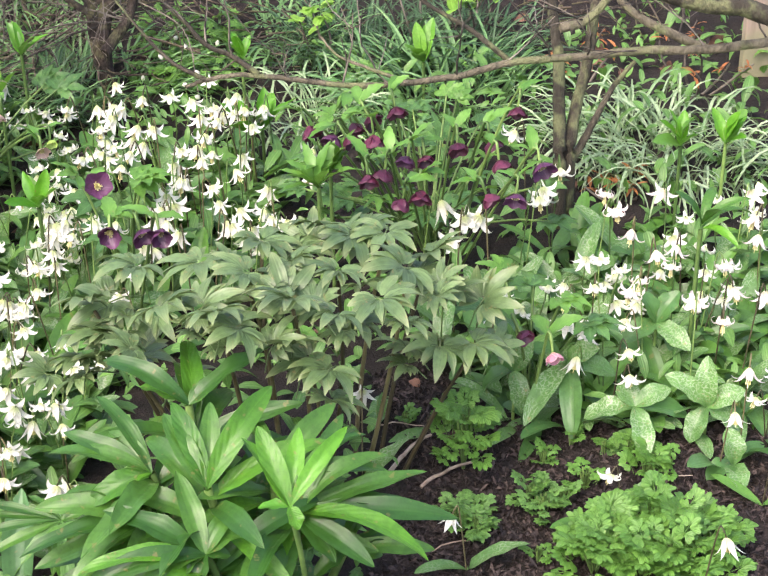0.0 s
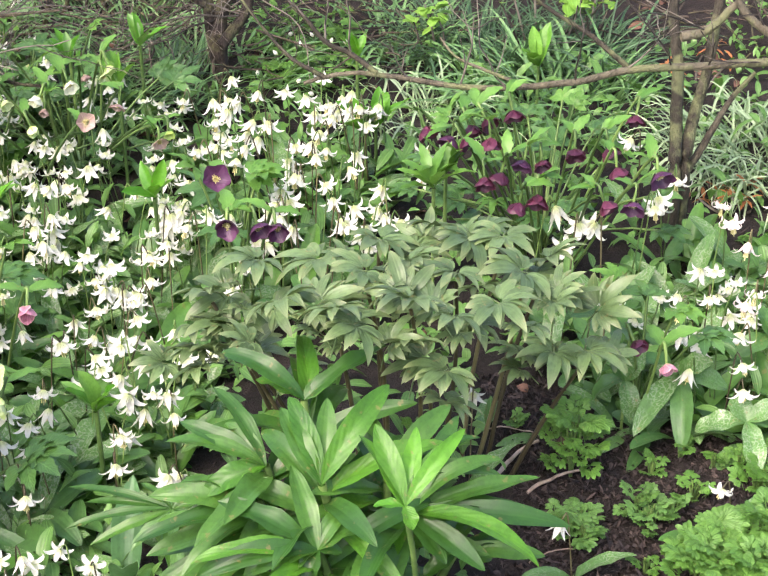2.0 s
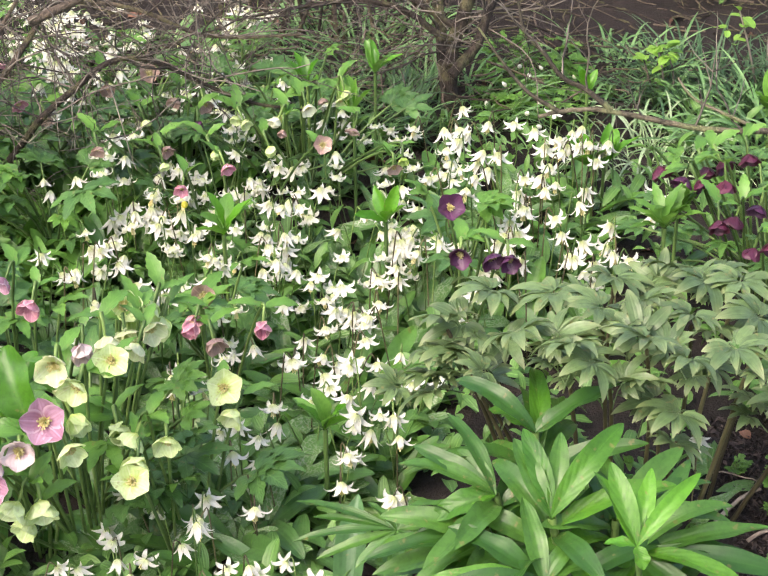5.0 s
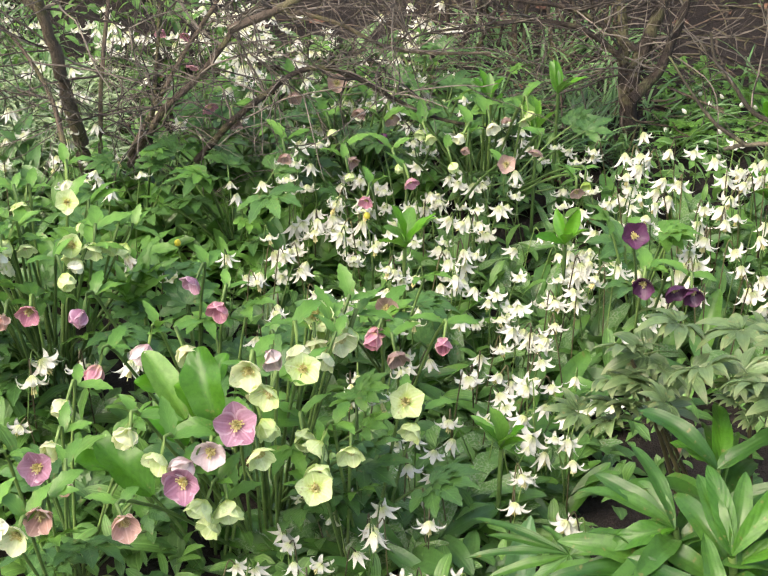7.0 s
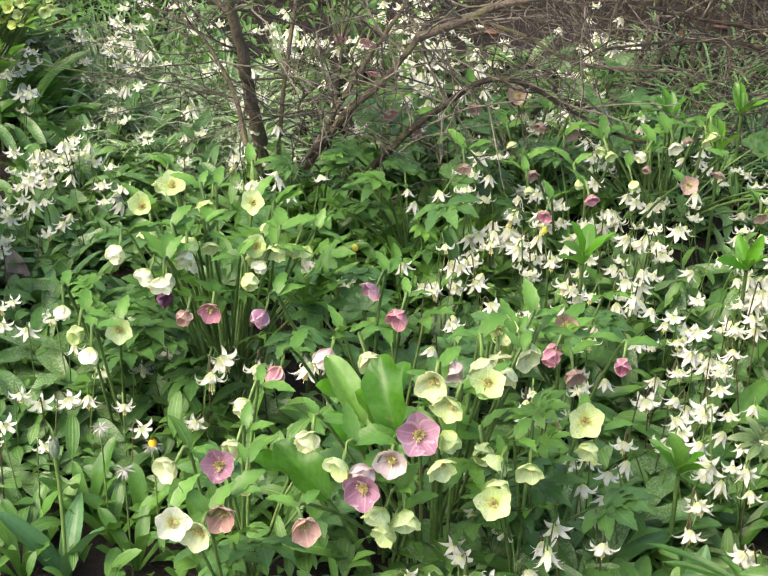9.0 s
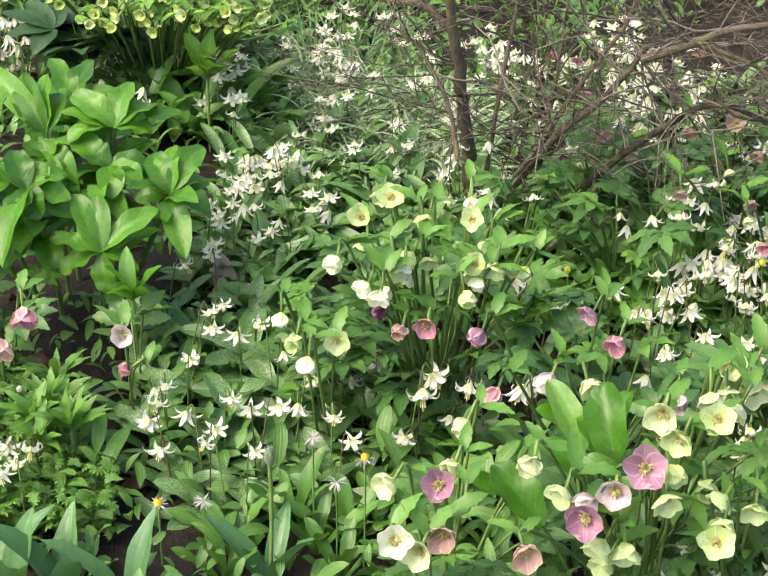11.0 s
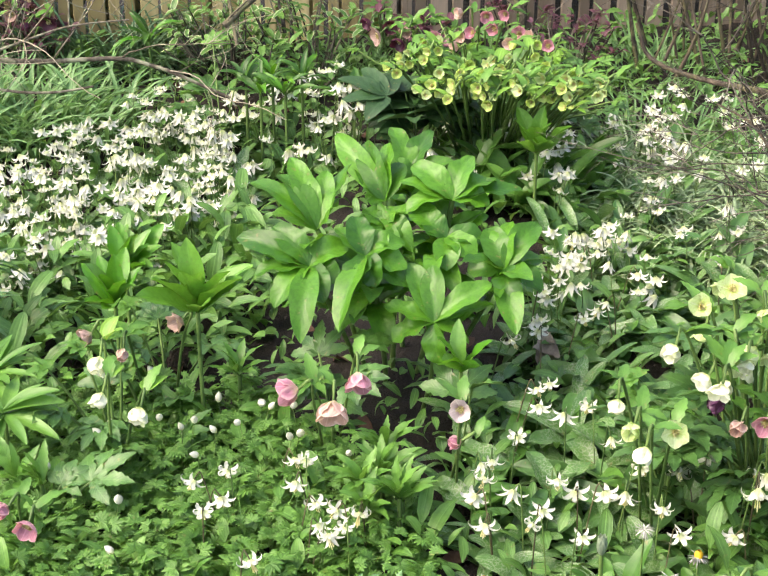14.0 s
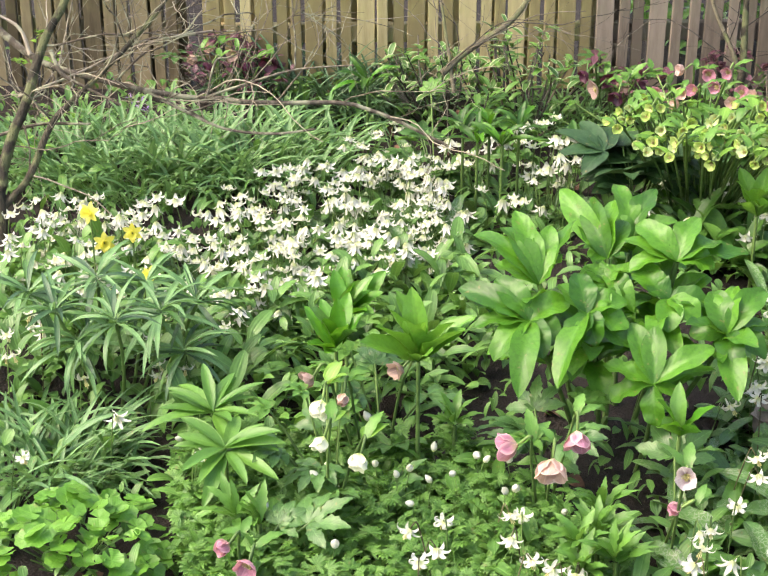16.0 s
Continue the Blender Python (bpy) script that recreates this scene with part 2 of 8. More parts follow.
P_PINK = thin("pink_sepal", (0.42, 0.16, 0.24), (0.6, 0.31, 0.38), 7, 0.2, 0.5, 0.28, base=(0.5, 0.4, 0.22), rim=(0.66, 0.42, 0.42), bump=0.3)
P_PURPLE = thin("purple_sepal", (0.25, 0.11, 0.18), (0.43, 0.26, 0.34), 7, 0.25, 0.45, 0.25, base=(0.25, 0.1, 0.15), rim=(0.5, 0.36, 0.41), bump=0.3)
P_MAROON = thin("maroon_sepal", (0.045, 0.009, 0.024), (0.13, 0.028, 0.058), 7, 0.15, 0.4, 0.2, bump=0.3)
P_PLUM = thin("plum_sepal", (0.05, 0.015, 0.045), (0.12, 0.04, 0.1), 7, 0.15, 0.4, 0.2, bump=0.3)
P_MAUVE = thin("faded_mauve_sepal", (0.3, 0.2, 0.18), (0.46, 0.34, 0.28), 7, 0.3, 0.5, 0.25, base=(0.38, 0.4, 0.18), bump=0.3)
P_LILAC = thin("pale_lilac_sepal", (0.5, 0.42, 0.43), (0.68, 0.6, 0.6), 7, 0.2, 0.5, 0.28, base=(0.36, 0.22, 0.25), bump=0.3)
P_PEACH = thin("peach_sepal", (0.46, 0.28, 0.24), (0.6, 0.42, 0.36), 7, 0.2, 0.5, 0.28, base=(0.4, 0.38, 0.18), rim=(0.66, 0.52, 0.46), bump=0.3)
P_ACID = thin("yellow_green_sepal", (0.34, 0.53, 0.07), (0.58, 0.72, 0.26), 6, 0.25, 0.5, 0.3, base=(0.26, 0.42, 0.04), bump=0.3)
P_YELLOW = thin("yellow_petal", (0.68, 0.64, 0.08), (0.8, 0.78, 0.2), 5, 0.1, 0.5, 0.3, bump=0.2)
P_VIOLET = thin("violet_petal", (0.25, 0.16, 0.42), (0.42, 0.3, 0.6), 4, 0.1, 0.5, 0.3, bump=0.2)
L_TULIPBUD = thin("tulip_bud", (0.17, 0.24, 0.15), (0.3, 0.38, 0.26), 5, 0.1, 0.45, 0.15)
M_STAMEN = solid("pale_yellow_stamen", (0.55, 0.5, 0.2), (0.75, 0.72, 0.42), 50.0, None, 0.6, 0.3, 0.001)
M_GOLD = solid("golden_anther", (0.6, 0.36, 0.02), (0.8, 0.55, 0.06), 50.0, None, 0.6, 0.3, 0.001)
M_SEEDHEAD = solid("seed_head_bristle", (0.14, 0.15, 0.12), (0.4, 0.41, 0.36), 60.0, None, 0.7, 0.3, 0.001)


# ---- shapes ----
PROFILES = {"lance": (0.75, 0.95), "ovate": (0.55, 0.8), "obovate": (1.1, 0.56), "round": (0.55, 0.45), "ellipse": (0.7, 0.62), "sepal": (0.52, 0.6), "blade": (0.75, 0.78), "spoon": (0.85, 0.68), "oblance": (0.95, 0.85), "petal": (0.45, 1.05)}


def leaf(length, width, n=6, m=4, shape="lance", fold=0.25, lift=0.0, bend=0.6, wave=0.0, twist=0.0, curl=0.0, late=1.3, teeth=False):
    """A blade from the origin along +y, its face up: vertices, quads and places across and along it."""
    k = np.linspace(0.0, 1.0, n + 1)
    s = 0.3 * k + 0.7 * np.sin(k * math.pi / 2)
    if shape == "strap":
        w = np.minimum(1.0, 0.55 + s * 1.5) * (1 - s**3.5) ** 0.8
    else:
        a, b = PROFILES[shape]
        w = np.maximum(s, 1e-4) ** a * np.maximum(1 - s, 1e-4) ** b
        w = w / w.max()
        w[0] = max(w[0], 0.12)
    w = np.maximum(w, 0.015) * width / 2
    ang = lift - bend * s**late
    step = length * np.diff(s)
    y = np.concatenate(([0.0], np.cumsum(np.cos((ang[1:] + ang[:-1]) / 2) * step)))
    z = np.concatenate(([0.0], np.cumsum(np.sin((ang[1:] + ang[:-1]) / 2) * step)))
    c = np.linspace(-1.0, 1.0, m + 1)
    V = np.empty((n + 1, m + 1, 3))
    up = np.abs(c)[None] * fold * w[:, None] - curl * c[None] ** 2 * w[:, None]
    if teeth:
        saw = 1 + 0.13 * np.where(np.arange(n + 1) % 2, 1.0, -1.0)[:, None] * (np.abs(c)[None] > 0.9)
    else:
        saw = 1.0
    up = up + wave * w[:, None] * np.sin(s[:, None] * 15 + c[None] * 1.3) * np.abs(c)[None]
    roll = twist * s[:, None]
    across = c[None] * w[:, None] * saw
    V[:, :, 0] = across * np.cos(roll) - up * np.sin(roll)
    rise = across * np.sin(roll) + up * np.cos(roll)
    V[:, :, 1] = y[:, None] - rise * np.sin(ang)[:, None]
    V[:, :, 2] = z[:, None] + rise * np.cos(ang)[:, None]
    U = np.stack(np.broadcast_arrays((c[None] + 1) / 2, s[:, None]), -1)
    i = np.arange(n)[:, None] * (m + 1) + np.arange(m)[None]
    F = np.stack((i, i + 1, i + m + 2, i + m + 1), -1).reshape(-1, 4)
    return V.reshape(-1, 3), F, U.reshape(-1, 2)


def tube(points, radii, sides=5):
    """A closed round stem along the points."""
    P = np.array(points, float)
    d = np.gradient(P, axis=0)
    d /= np.linalg.norm(d, axis=1)[:, None] + 1e-9
    ref = np.where(np.abs(d[:, 2:3]) > 0.9, np.array([[1.0, 0, 0]]), np.array([[0, 0, 1.0]]))
    a = np.cross(d, ref)
    a /= np.linalg.norm(a, axis=1)[:, None] + 1e-9
    b = np.cross(d, a)
    k = np.arange(sides) / sides * 2 * np.pi
    r = np.broadcast_to(np.array(radii, float), (len(P),))
    V = P[:, None] + r[:, None, None] * (np.cos(k)[None, :, None] * a[:, None] + np.sin(k)[None, :, None] * b[:, None])
    n = len(P)
    i = np.arange(n - 1)[:, None] * sides + np.arange(sides)[None]
    j = np.arange(n - 1)[:, None] * sides + (np.arange(sides)[None] + 1) % sides
    F = np.stack((i, j, j + sides, i + sides), -1).reshape(-1, 4)
    U = np.stack(np.broadcast_arrays(k[None] / 6.2832, np.linspace(0, 1, n)[:, None]), -1).reshape(-1, 2)
    return V.reshape(-1, 3), F, U


def bow(a, b, n=6, sag=0.0, side=0.0, rough=0.0, rng=random):
    """Points on a curved line from a to b."""
    a, b = np.array(a, float), np.array(b, float)
    s = np.linspace(0, 1, n)[:, None]
    P = a + (b - a) * s
    hump = (4 * s * (1 - s))[:, 0]
    P[:, 2] += sag * hump
    d = b - a
    flat = np.array([-d[1], d[0], 0.0])
    P += (side * hump)[:, None] * flat / (np.linalg.norm(flat) + 1e-9)
    if rough:
        P[1:-1] += np.array([[rng.uniform(-rough, rough) for _ in range(3)] for _ in range(n - 2)])
    return P


class Geo:
    """Collects shapes for one mesh."""

    def __init__(self):
        self.V, self.F, self.U, self.n = [], [], [], 0

    def add(self, shape, m=None):
        V, F, U = shape
        if m is not None:
            A = np.array(m)
            V = V @ A[:3, :3].T + A[:3, 3]
        self.V.append(V)
        self.F.append(F + self.n)
        self.U.append(U)
        self.n += len(V)
        return self

    def mesh(self, name, mat, smooth=True):
        me = bpy.data.meshes.new(name)
        V, F, U = np.concatenate(self.V), np.concatenate(self.F), np.concatenate(self.U)
        me.vertices.add(len(V))
        me.vertices.foreach_set("co", V.astype(np.float32).ravel())
        me.loops.add(F.size)
        me.loops.foreach_set("vertex_index", F.astype(np.int32).ravel())
        me.polygons.add(len(F))
        me.polygons.foreach_set("loop_start", np.arange(0, F.size, 4, dtype=np.int32))
        me.polygons.foreach_set("loop_total", np.full(len(F), 4, dtype=np.int32))
        me.update(calc_edges=True)
        uv = me.uv_layers.new(name="UVMap")
        uv.data.foreach_set("uv", U[F.ravel()].astype(np.float32).ravel())
        me.polygons.foreach_set("use_smooth", np.full(len(F), smooth))
        me.materials.append(mat)
        return me


def turn(az=0.0, tilt=0.0, roll=0.0, at=(0, 0, 0), size=1.0):
    """Leans a shape that points along +y up by tilt, then turns it to the compass angle az (radians); size scales it."""
    return Matrix.Translation(at) @ Matrix.Rotation(az, 4, "Z") @ Matrix.Rotation(tilt, 4, "X") @ Matrix.Rotation(roll, 4, "Y") @ Matrix.Scale(size, 4)


def thing(name, at, label, category, group="", kind=""):
    e = new(name)
    e.empty_display_size = 0.05
    e.location = at
    return tagged(e, label, category, group, kind)


def part(name, geo, mat, parent, label="", m=None):
    """One mesh object under a thing or a part. geo is a Geo or a mesh that other parts share."""
    ob = new(name, geo.mesh(name, mat) if isinstance(geo, Geo) else geo)
    ob.parent = parent
    if m is not None:
        ob.matrix_basis = m
    return tagged(ob, label)


def ground_at(x, y):
    return 0.018 * noise.noise(Vector((x * 1.7, y * 1.7, 0.3))) + 0.007 * noise.noise(Vector((x * 7, y * 7, 1.3)))


def inside(poly, x, y):
    hit, j = False, len(poly) - 1
    for i in range(len(poly)):
        (a, b), (c, d) = poly[i][:2], poly[j][:2]
        if (b > y) != (d > y) and x < (c - a) * (y - b) / (d - b + 1e-12) + a:
            hit = not hit
        j = i
    return hit


def strewn(poly, count, rng, gap=0.0):
    """Places spread by chance over an area of the plan, no two nearer than gap."""
    xs, ys = [p[0] for p in poly], [p[1] for p in poly]
    got = []
    for _ in range(count * 30):
        if len(got) >= count:
            break
        x, y = rng.uniform(min(xs), max(xs)), rng.uniform(min(ys), max(ys))
        if inside(poly, x, y) and (not gap or all((x - a) ** 2 + (y - b) ** 2 > gap * gap for a, b in got)):
            got.append((x, y))
    return got


# ---- ground ----
def make_ground():
    xs = np.concatenate(([-60, -25, -12], np.linspace(-7.5, 3.0, 176), [6, 15, 60]))
    ys = np.concatenate(([-60, -20, -6], np.linspace(-1.0, 7.0, 134), [10, 20, 60]))
    V = np.array([(x, y, ground_at(x, y) if -8 < x < 3.5 and -1.5 < y < 7.5 else 0.0) for y in ys for x in xs])
    i = np.arange(len(ys) - 1)[:, None] * len(xs) + np.arange(len(xs) - 1)[None]
    F = np.stack((i, i + 1, i + len(xs) + 1, i + len(xs)), -1).reshape(-1, 4)
    g = Geo().add((V, F, V[:, :2]))
    tagged(new("ground", g.mesh("ground", M_SOIL)), "dark crumbly mulch and soil of the flower bed", "ground", kind="structure")


make_ground()


def swarm(geo, shapes, places, rng, tilt=(0.2, 1.0), size=(0.7, 1.2), roll=0.3, lift=0.0):
    """Adds many copies of the shapes to one mesh, each with its own turn, lean and size."""
    groups = [[] for _ in shapes]
    for x, y in places:
        m = turn(rng.uniform(0, 6.2832), rng.uniform(*tilt), rng.uniform(-roll, roll), (x, y, ground_at(x, y) + lift * rng.random()), rng.uniform(*size))
        groups[rng.randrange(len(shapes))].append(np.array(m))
    for (V, F, U), ms in zip(shapes, groups):
        if not ms:
            continue
        A = np.array(ms)
        W = np.einsum("kij,nj->kni", A[:, :3, :3], V) + A[:, None, :3, 3]
        offs = (np.arange(len(A)) * len(V))[:, None, None]
        geo.V.append(W.reshape(-1, 3))
        geo.F.append((F[None] + offs).reshape(-1, 4) + geo.n)
        geo.U.append(np.tile(U, (len(A), 1)))
        geo.n += len(A) * len(V)
    return geo


def stuff(name, geo, mat, label, category):
    return tagged(new(name, geo.mesh(name, mat)), label, category, kind="stuff")


rng = random.Random(11)
SOIL_BARE = [(-0.03, 2.38, 0.00), (0.09, 2.41, 0.00), (0.17, 2.25, 0.00), (0.44, 2.19, 0.00), (0.64, 2.21, 0.00), (0.70, 2.03, 0.00), (0.62, 1.70, 0.00), (-0.07, 1.71, 0.00), (0.03, 2.04, 0.00)]
crumbs = [leaf(0.009, 0.005, 2, 2, "round", 0.6, 0.3, 1.2), leaf(0.016, 0.003, 2, 2, "lance", 0.5, 0.2, 0.6), leaf(0.006, 0.006, 2, 2, "round", 0.9, 0.4, 1.5)]
WHOLE_BED = [(-5.7, 1.4), (-4.9, 0.75), (-3.6, 0.62), (-2.7, 0.4), (-1.9, 0.75), (-1.2, 0.8), (-0.3, 1.25), (1.0, 1.3), (1.7, 1.7), (1.9, 5.25), (-2.35, 5.2), (-4.6, 2.8)]
g = swarm(Geo(), crumbs, strewn(SOIL_BARE, 11000, rng) + strewn(WHOLE_BED, 5200, rng), rng, (-0.4, 0.9), (0.5, 1.8), 1.2)
stuff("mulch_crumbs", g, M_CRUMB, "fine dark bark mulch crumbs on the soil", "mulch")
dead = [leaf(0.06, 0.03, 4, 2, "ovate", 0.4, 0.3, 0.9, 0.3), leaf(0.045, 0.028, 4, 2, "ellipse", 0.6, 0.2, 1.4, 0.4)]
g = swarm(Geo(), dead, strewn(WHOLE_BED, 420, rng), rng, (-0.1, 0.4), (0.5, 1.2), 0.8, 0.01)
stuff("leaf_litter", g, M_LITTER, "dry brown fallen leaves between the plants", "leaf litter")


# ---- fence ----
def fence(a, b, height, label, mat, seed, base, double=True):
    rng = random.Random(seed)
    a, b = Vector((*a, base)), Vector((*b, base))
    way = (b - a).normalized()
    az = math.atan2(way.y, way.x)
    f = thing("picket_fence", a, label, "fence", kind="structure")
    f.rotation_euler = (0, 0, az)
    long, x = (b - a).length, 0.0
    shared = {}
    for k, w in enumerate(itertools.cycle((0.056, 0.034, 0.034))):
        if x > long:
            break
        if w not in shared:
            bm = bmesh.new()
            bmesh.ops.create_cube(bm, size=1.0)
            bmesh.ops.scale(bm, vec=(w, 0.018, height), verts=bm.verts)
            bmesh.ops.translate(bm, vec=(0, 0, height / 2), verts=bm.verts)
            bmesh.ops.bevel(bm, geom=bm.edges[:], offset=0.002, segments=1, affect="EDGES")
            me = bpy.data.meshes.new("slat")
            bm.to_mesh(me)
            me.materials.append(mat)
            shared[w] = me
        part("slat", shared[w], mat, f, "", pose(x + w / 2, rng.uniform(-0.004, 0.004), rng.uniform(-0.01, 0.01), rng.uniform(-0.6, 0.6), rng.uniform(-0.7, 0.7), 0))
        gap = rng.uniform(0.008, 0.017) if double else rng.uniform(0.012, 0.026)
        if double and k % 2 == 0:
            part("slat", shared[w], mat, f, "", pose(x + w + gap / 2, 0.058 + rng.uniform(-0.004, 0.004), rng.uniform(-0.01, 0.01), 0, rng.uniform(-0.7, 0.7), 0))
        x += w + gap
    for z in (0.22, height - 0.25):
        part("rail", box((long, 0.035, 0.06), mat), mat, f, "", pose(long / 2, 0.03, z))
    for k in range(int(long / 1.8) + 1):
        part("post", box((0.08, 0.08, height), mat), mat, f, "", pose(min(long - 0.04, 0.04 + k * 1.8), 0.09, height / 2))
    return f


def box(size, mat):
    bm = bmesh.new()
    bmesh.ops.create_cube(bm, size=1.0)
    bmesh.ops.scale(bm, vec=size, verts=bm.verts)
    bmesh.ops.bevel(bm, geom=bm.edges[:], offset=0.003, segments=1, affect="EDGES")
    me = bpy.data.meshes.new("board")
    bm.to_mesh(me)
    me.materials.append(mat)
    return me


fence((-4.56, 2.88), (-3.72, 3.78), 1.3, "weathered yellow-green wooden slat fence behind the bed", M_WOOD, 3, -0.03)
fence((-3.70, 3.80), (-2.35, 5.25), 1.3, "grey-brown wooden slat fence with open gaps", M_WOODGREY, 4, -0.03, False)
# this panel looks shaded by its darker wood colour
fence((-6.2, 1.45), (-4.66, 2.86), 1.3, "brown wooden slat fence panel with shade in its colour", M_WOODSHADED, 5, -0.03)
fence((-2.33, 5.27), (1.9, 5.4), 1.3, "dark wooden slat fence behind the shrubs", M_WOODGREY, 6, -0.03)


# greenery seen through the gaps of the fence
rng = random.Random(19)
hedge = Geo()
sprigs = [leaf(0.07, 0.04, 4, 2, "ovate", 0.3, 0.2, 0.8), leaf(0.09, 0.03, 4, 2, "lance", 0.3, 0.3, 0.9)]
for x, y in strewn([(-3.78, 4.02), (-2.5, 5.42), (-2.95, 5.85), (-4.25, 4.45)], 2600, rng):
    hedge.add(rng.choice(sprigs), turn(rng.uniform(0, 6.28), rng.uniform(-0.4, 1.0), rng.uniform(-0.5, 0.5), (x, y, 1.25 * rng.random()), rng.uniform(0.7, 1.3)))
stuff("hedge", hedge, L_COVER, "green hedge leaves behind the fence gaps", "hedge")


# ---- shrubs ----
def smooth_path(points, n=4):
    """More points on a soft curve through the given ones."""
    P = np.array(points, float)
    Q = np.concatenate(([2 * P[0] - P[1]], P, [2 * P[-1] - P[-2]]))
    out = []
    for i in range(1, len(Q) - 2):
        for k in range(n):
            s = k / n
            out.append(0.5 * (2 * Q[i] + (Q[i + 1] - Q[i - 1]) * s + (2 * Q[i - 1] - 5 * Q[i] + 4 * Q[i + 1] - Q[i + 2]) * s * s + (3 * Q[i] - Q[i - 1] - 3 * Q[i + 1] + Q[i + 2]) * s**3))
    out.append(P[-1])
    return np.array(out)


def limb(points, r0, r1, rng, knots=0.03, sides=8):
    P = smooth_path(points, 5)
    r = np.linspace(r0, r1, len(P)) * np.array([1 + rng.uniform(-knots, knots) for _ in P])
    P[1:-1] += np.array([[rng.uniform(-1, 1) * r0 * 0.09 for _ in range(3)] for _ in P[1:-1]])
    return tube(P, r, sides)


def twigs(geo, at, way, length, r, depth, rng, droop=0.1):
    """A crooked twig that forks."""
    n = max(4, int(length / 0.03))
    P, d = [np.array(at, float)], np.array(way, float)
    for _ in range(n):
        d = d + np.array([rng.gauss(0, 0.16), rng.gauss(0, 0.16), rng.gauss(0, 0.13) - droop * 0.05])
        d /= np.linalg.norm(d)
        P.append(P[-1] + d * length / n)
    geo.add(tube(P, np.linspace(r, r * 0.45, n + 1), 4))
    if depth:
        for _ in range(rng.randint(2, 4)):
            k = rng.randrange(1, n)
            side = np.array([rng.gauss(0, 1) for _ in range(3)])
            side /= np.linalg.norm(side)
            w = (P[k + 1] - P[k]) / np.linalg.norm(P[k + 1] - P[k]) * 0.7 + side * 0.7
            twigs(geo, P[k], w / np.linalg.norm(w), length * rng.uniform(0.4, 0.75), r * 0.6, depth - 1, rng, droop)


def shrub(at, label, limbs, tangles, seed, bark=None):
    """limbs: (name, points, thickness at both ends); tangles: (start, way, length, thickness, forks) of fine twigs."""
    rng = random.Random(seed)
    s = thing("bare_shrub", at, label, "shrub")
    o = Vector(at)
    for name, points, r0, r1 in limbs:
        part(name, Geo().add(limb([Vector(p) - o for p in points], r0, r1, rng)), M_BARK if bark is M_PALEBARK and name == "stem" else bark or M_BARK, s)
    for start, way, length, r, forks in tangles:
        g = Geo()
        twigs(g, Vector(start) - o, way, length, r, forks, rng)
        part("twig", g, M_PALEBARK if bark is M_PALEBARK else M_TWIG, s)
    return s


# the shrub with two upright stems, and its long low branch
A = [(0.35, 2.90, 0.13), (0.35, 2.95, 0.21), (0.35, 3.01, 0.32), (0.34, 3.08, 0.42), (0.34, 3.20, 0.63)]
B = [(0.37, 2.92, 0.13), (0.38, 2.97, 0.21), (0.41, 3.03, 0.30), (0.43, 3.09, 0.41), (0.47, 3.22, 0.63)]
C = [(0.38, 2.95, 0.13), (0.42, 2.98, 0.19), (0.46, 3.02, 0.25), (0.51, 3.05, 0.30)]
D = [(0.86, 2.91, 0.41), (0.74, 2.90, 0.40), (0.62, 2.89, 0.39), (0.50, 2.89, 0.39), (0.39, 2.89, 0.38), (0.32, 2.88, 0.38), (0.23, 2.88, 0.37), (0.14, 2.87, 0.35), (0.01, 2.86, 0.34), (-0.08, 2.86, 0.34), (-0.18, 2.87, 0.35), (-0.27, 2.87, 0.36), (-0.34, 2.87, 0.35), (-0.38, 2.86, 0.34)]
E2 = [(-0.24, 2.87, 0.36), (-0.29, 2.89, 0.39), (-0.34, 2.90, 0.41), (-0.38, 2.92, 0.45), (-0.42, 2.95, 0.48), (-0.44, 2.98, 0.53)]
F2 = [(-0.34, 2.85, 0.36), (-0.40, 2.86, 0.39), (-0.45, 2.89, 0.43), (-0.51, 2.93, 0.49)]
G2 = [(0.24, 2.90, 0.37), (0.17, 2.93, 0.42), (0.09, 2.96, 0.46), (0.05, 2.97, 0.49)]
H2 = [(0.78, 2.81, 0.45), (0.68, 2.84, 0.49), (0.60, 2.84, 0.50), (0.50, 2.86, 0.52)]
I2 = [(0.63, 2.97, 0.36), (0.58, 2.98, 0.38), (0.51, 3.00, 0.41), (0.47, 3.02, 0.44), (0.45, 3.04, 0.48)]
J2 = [(0.35, 3.01, 0.39), (0.40, 3.02, 0.40), (0.45, 3.04, 0.44), (0.49, 3.06, 0.47)]
K2 = [(0.02, 2.87, 0.35), (-0.04, 2.88, 0.37), (-0.09, 2.89, 0.39), (-0.12, 2.91, 0.42)]
rs = random.Random(21)
SPURS = [(p, (rs.uniform(-0.6, 0.3), rs.uniform(-0.3, 0.3), rs.uniform(0.1, 0.8)), rs.uniform(0.08, 0.24), 0.0022, 1) for p in (D[1:11] + E2[1:4] + I2[1:3] + J2[1:3])]
shrub((A[0][0], A[0][1], 0.0), "bare grey-brown shrub with two stems and long low branch",
      [("stem", [(A[0][0], A[0][1], -0.05)] + A, 0.015, 0.01), ("stem", [(B[0][0], B[0][1], -0.05)] + B, 0.0145, 0.0095), ("stem", C, 0.009, 0.004),
       ("branch", D, 0.0105, 0.004), ("branch", E2, 0.006, 0.003), ("branch", F2, 0.005, 0.002), ("branch", G2, 0.006, 0.003),
       ("branch", H2, 0.02, 0.015), ("branch", I2, 0.011, 0.007), ("branch", J2, 0.011, 0.006), ("branch", K2, 0.004, 0.002)], SPURS, 31)

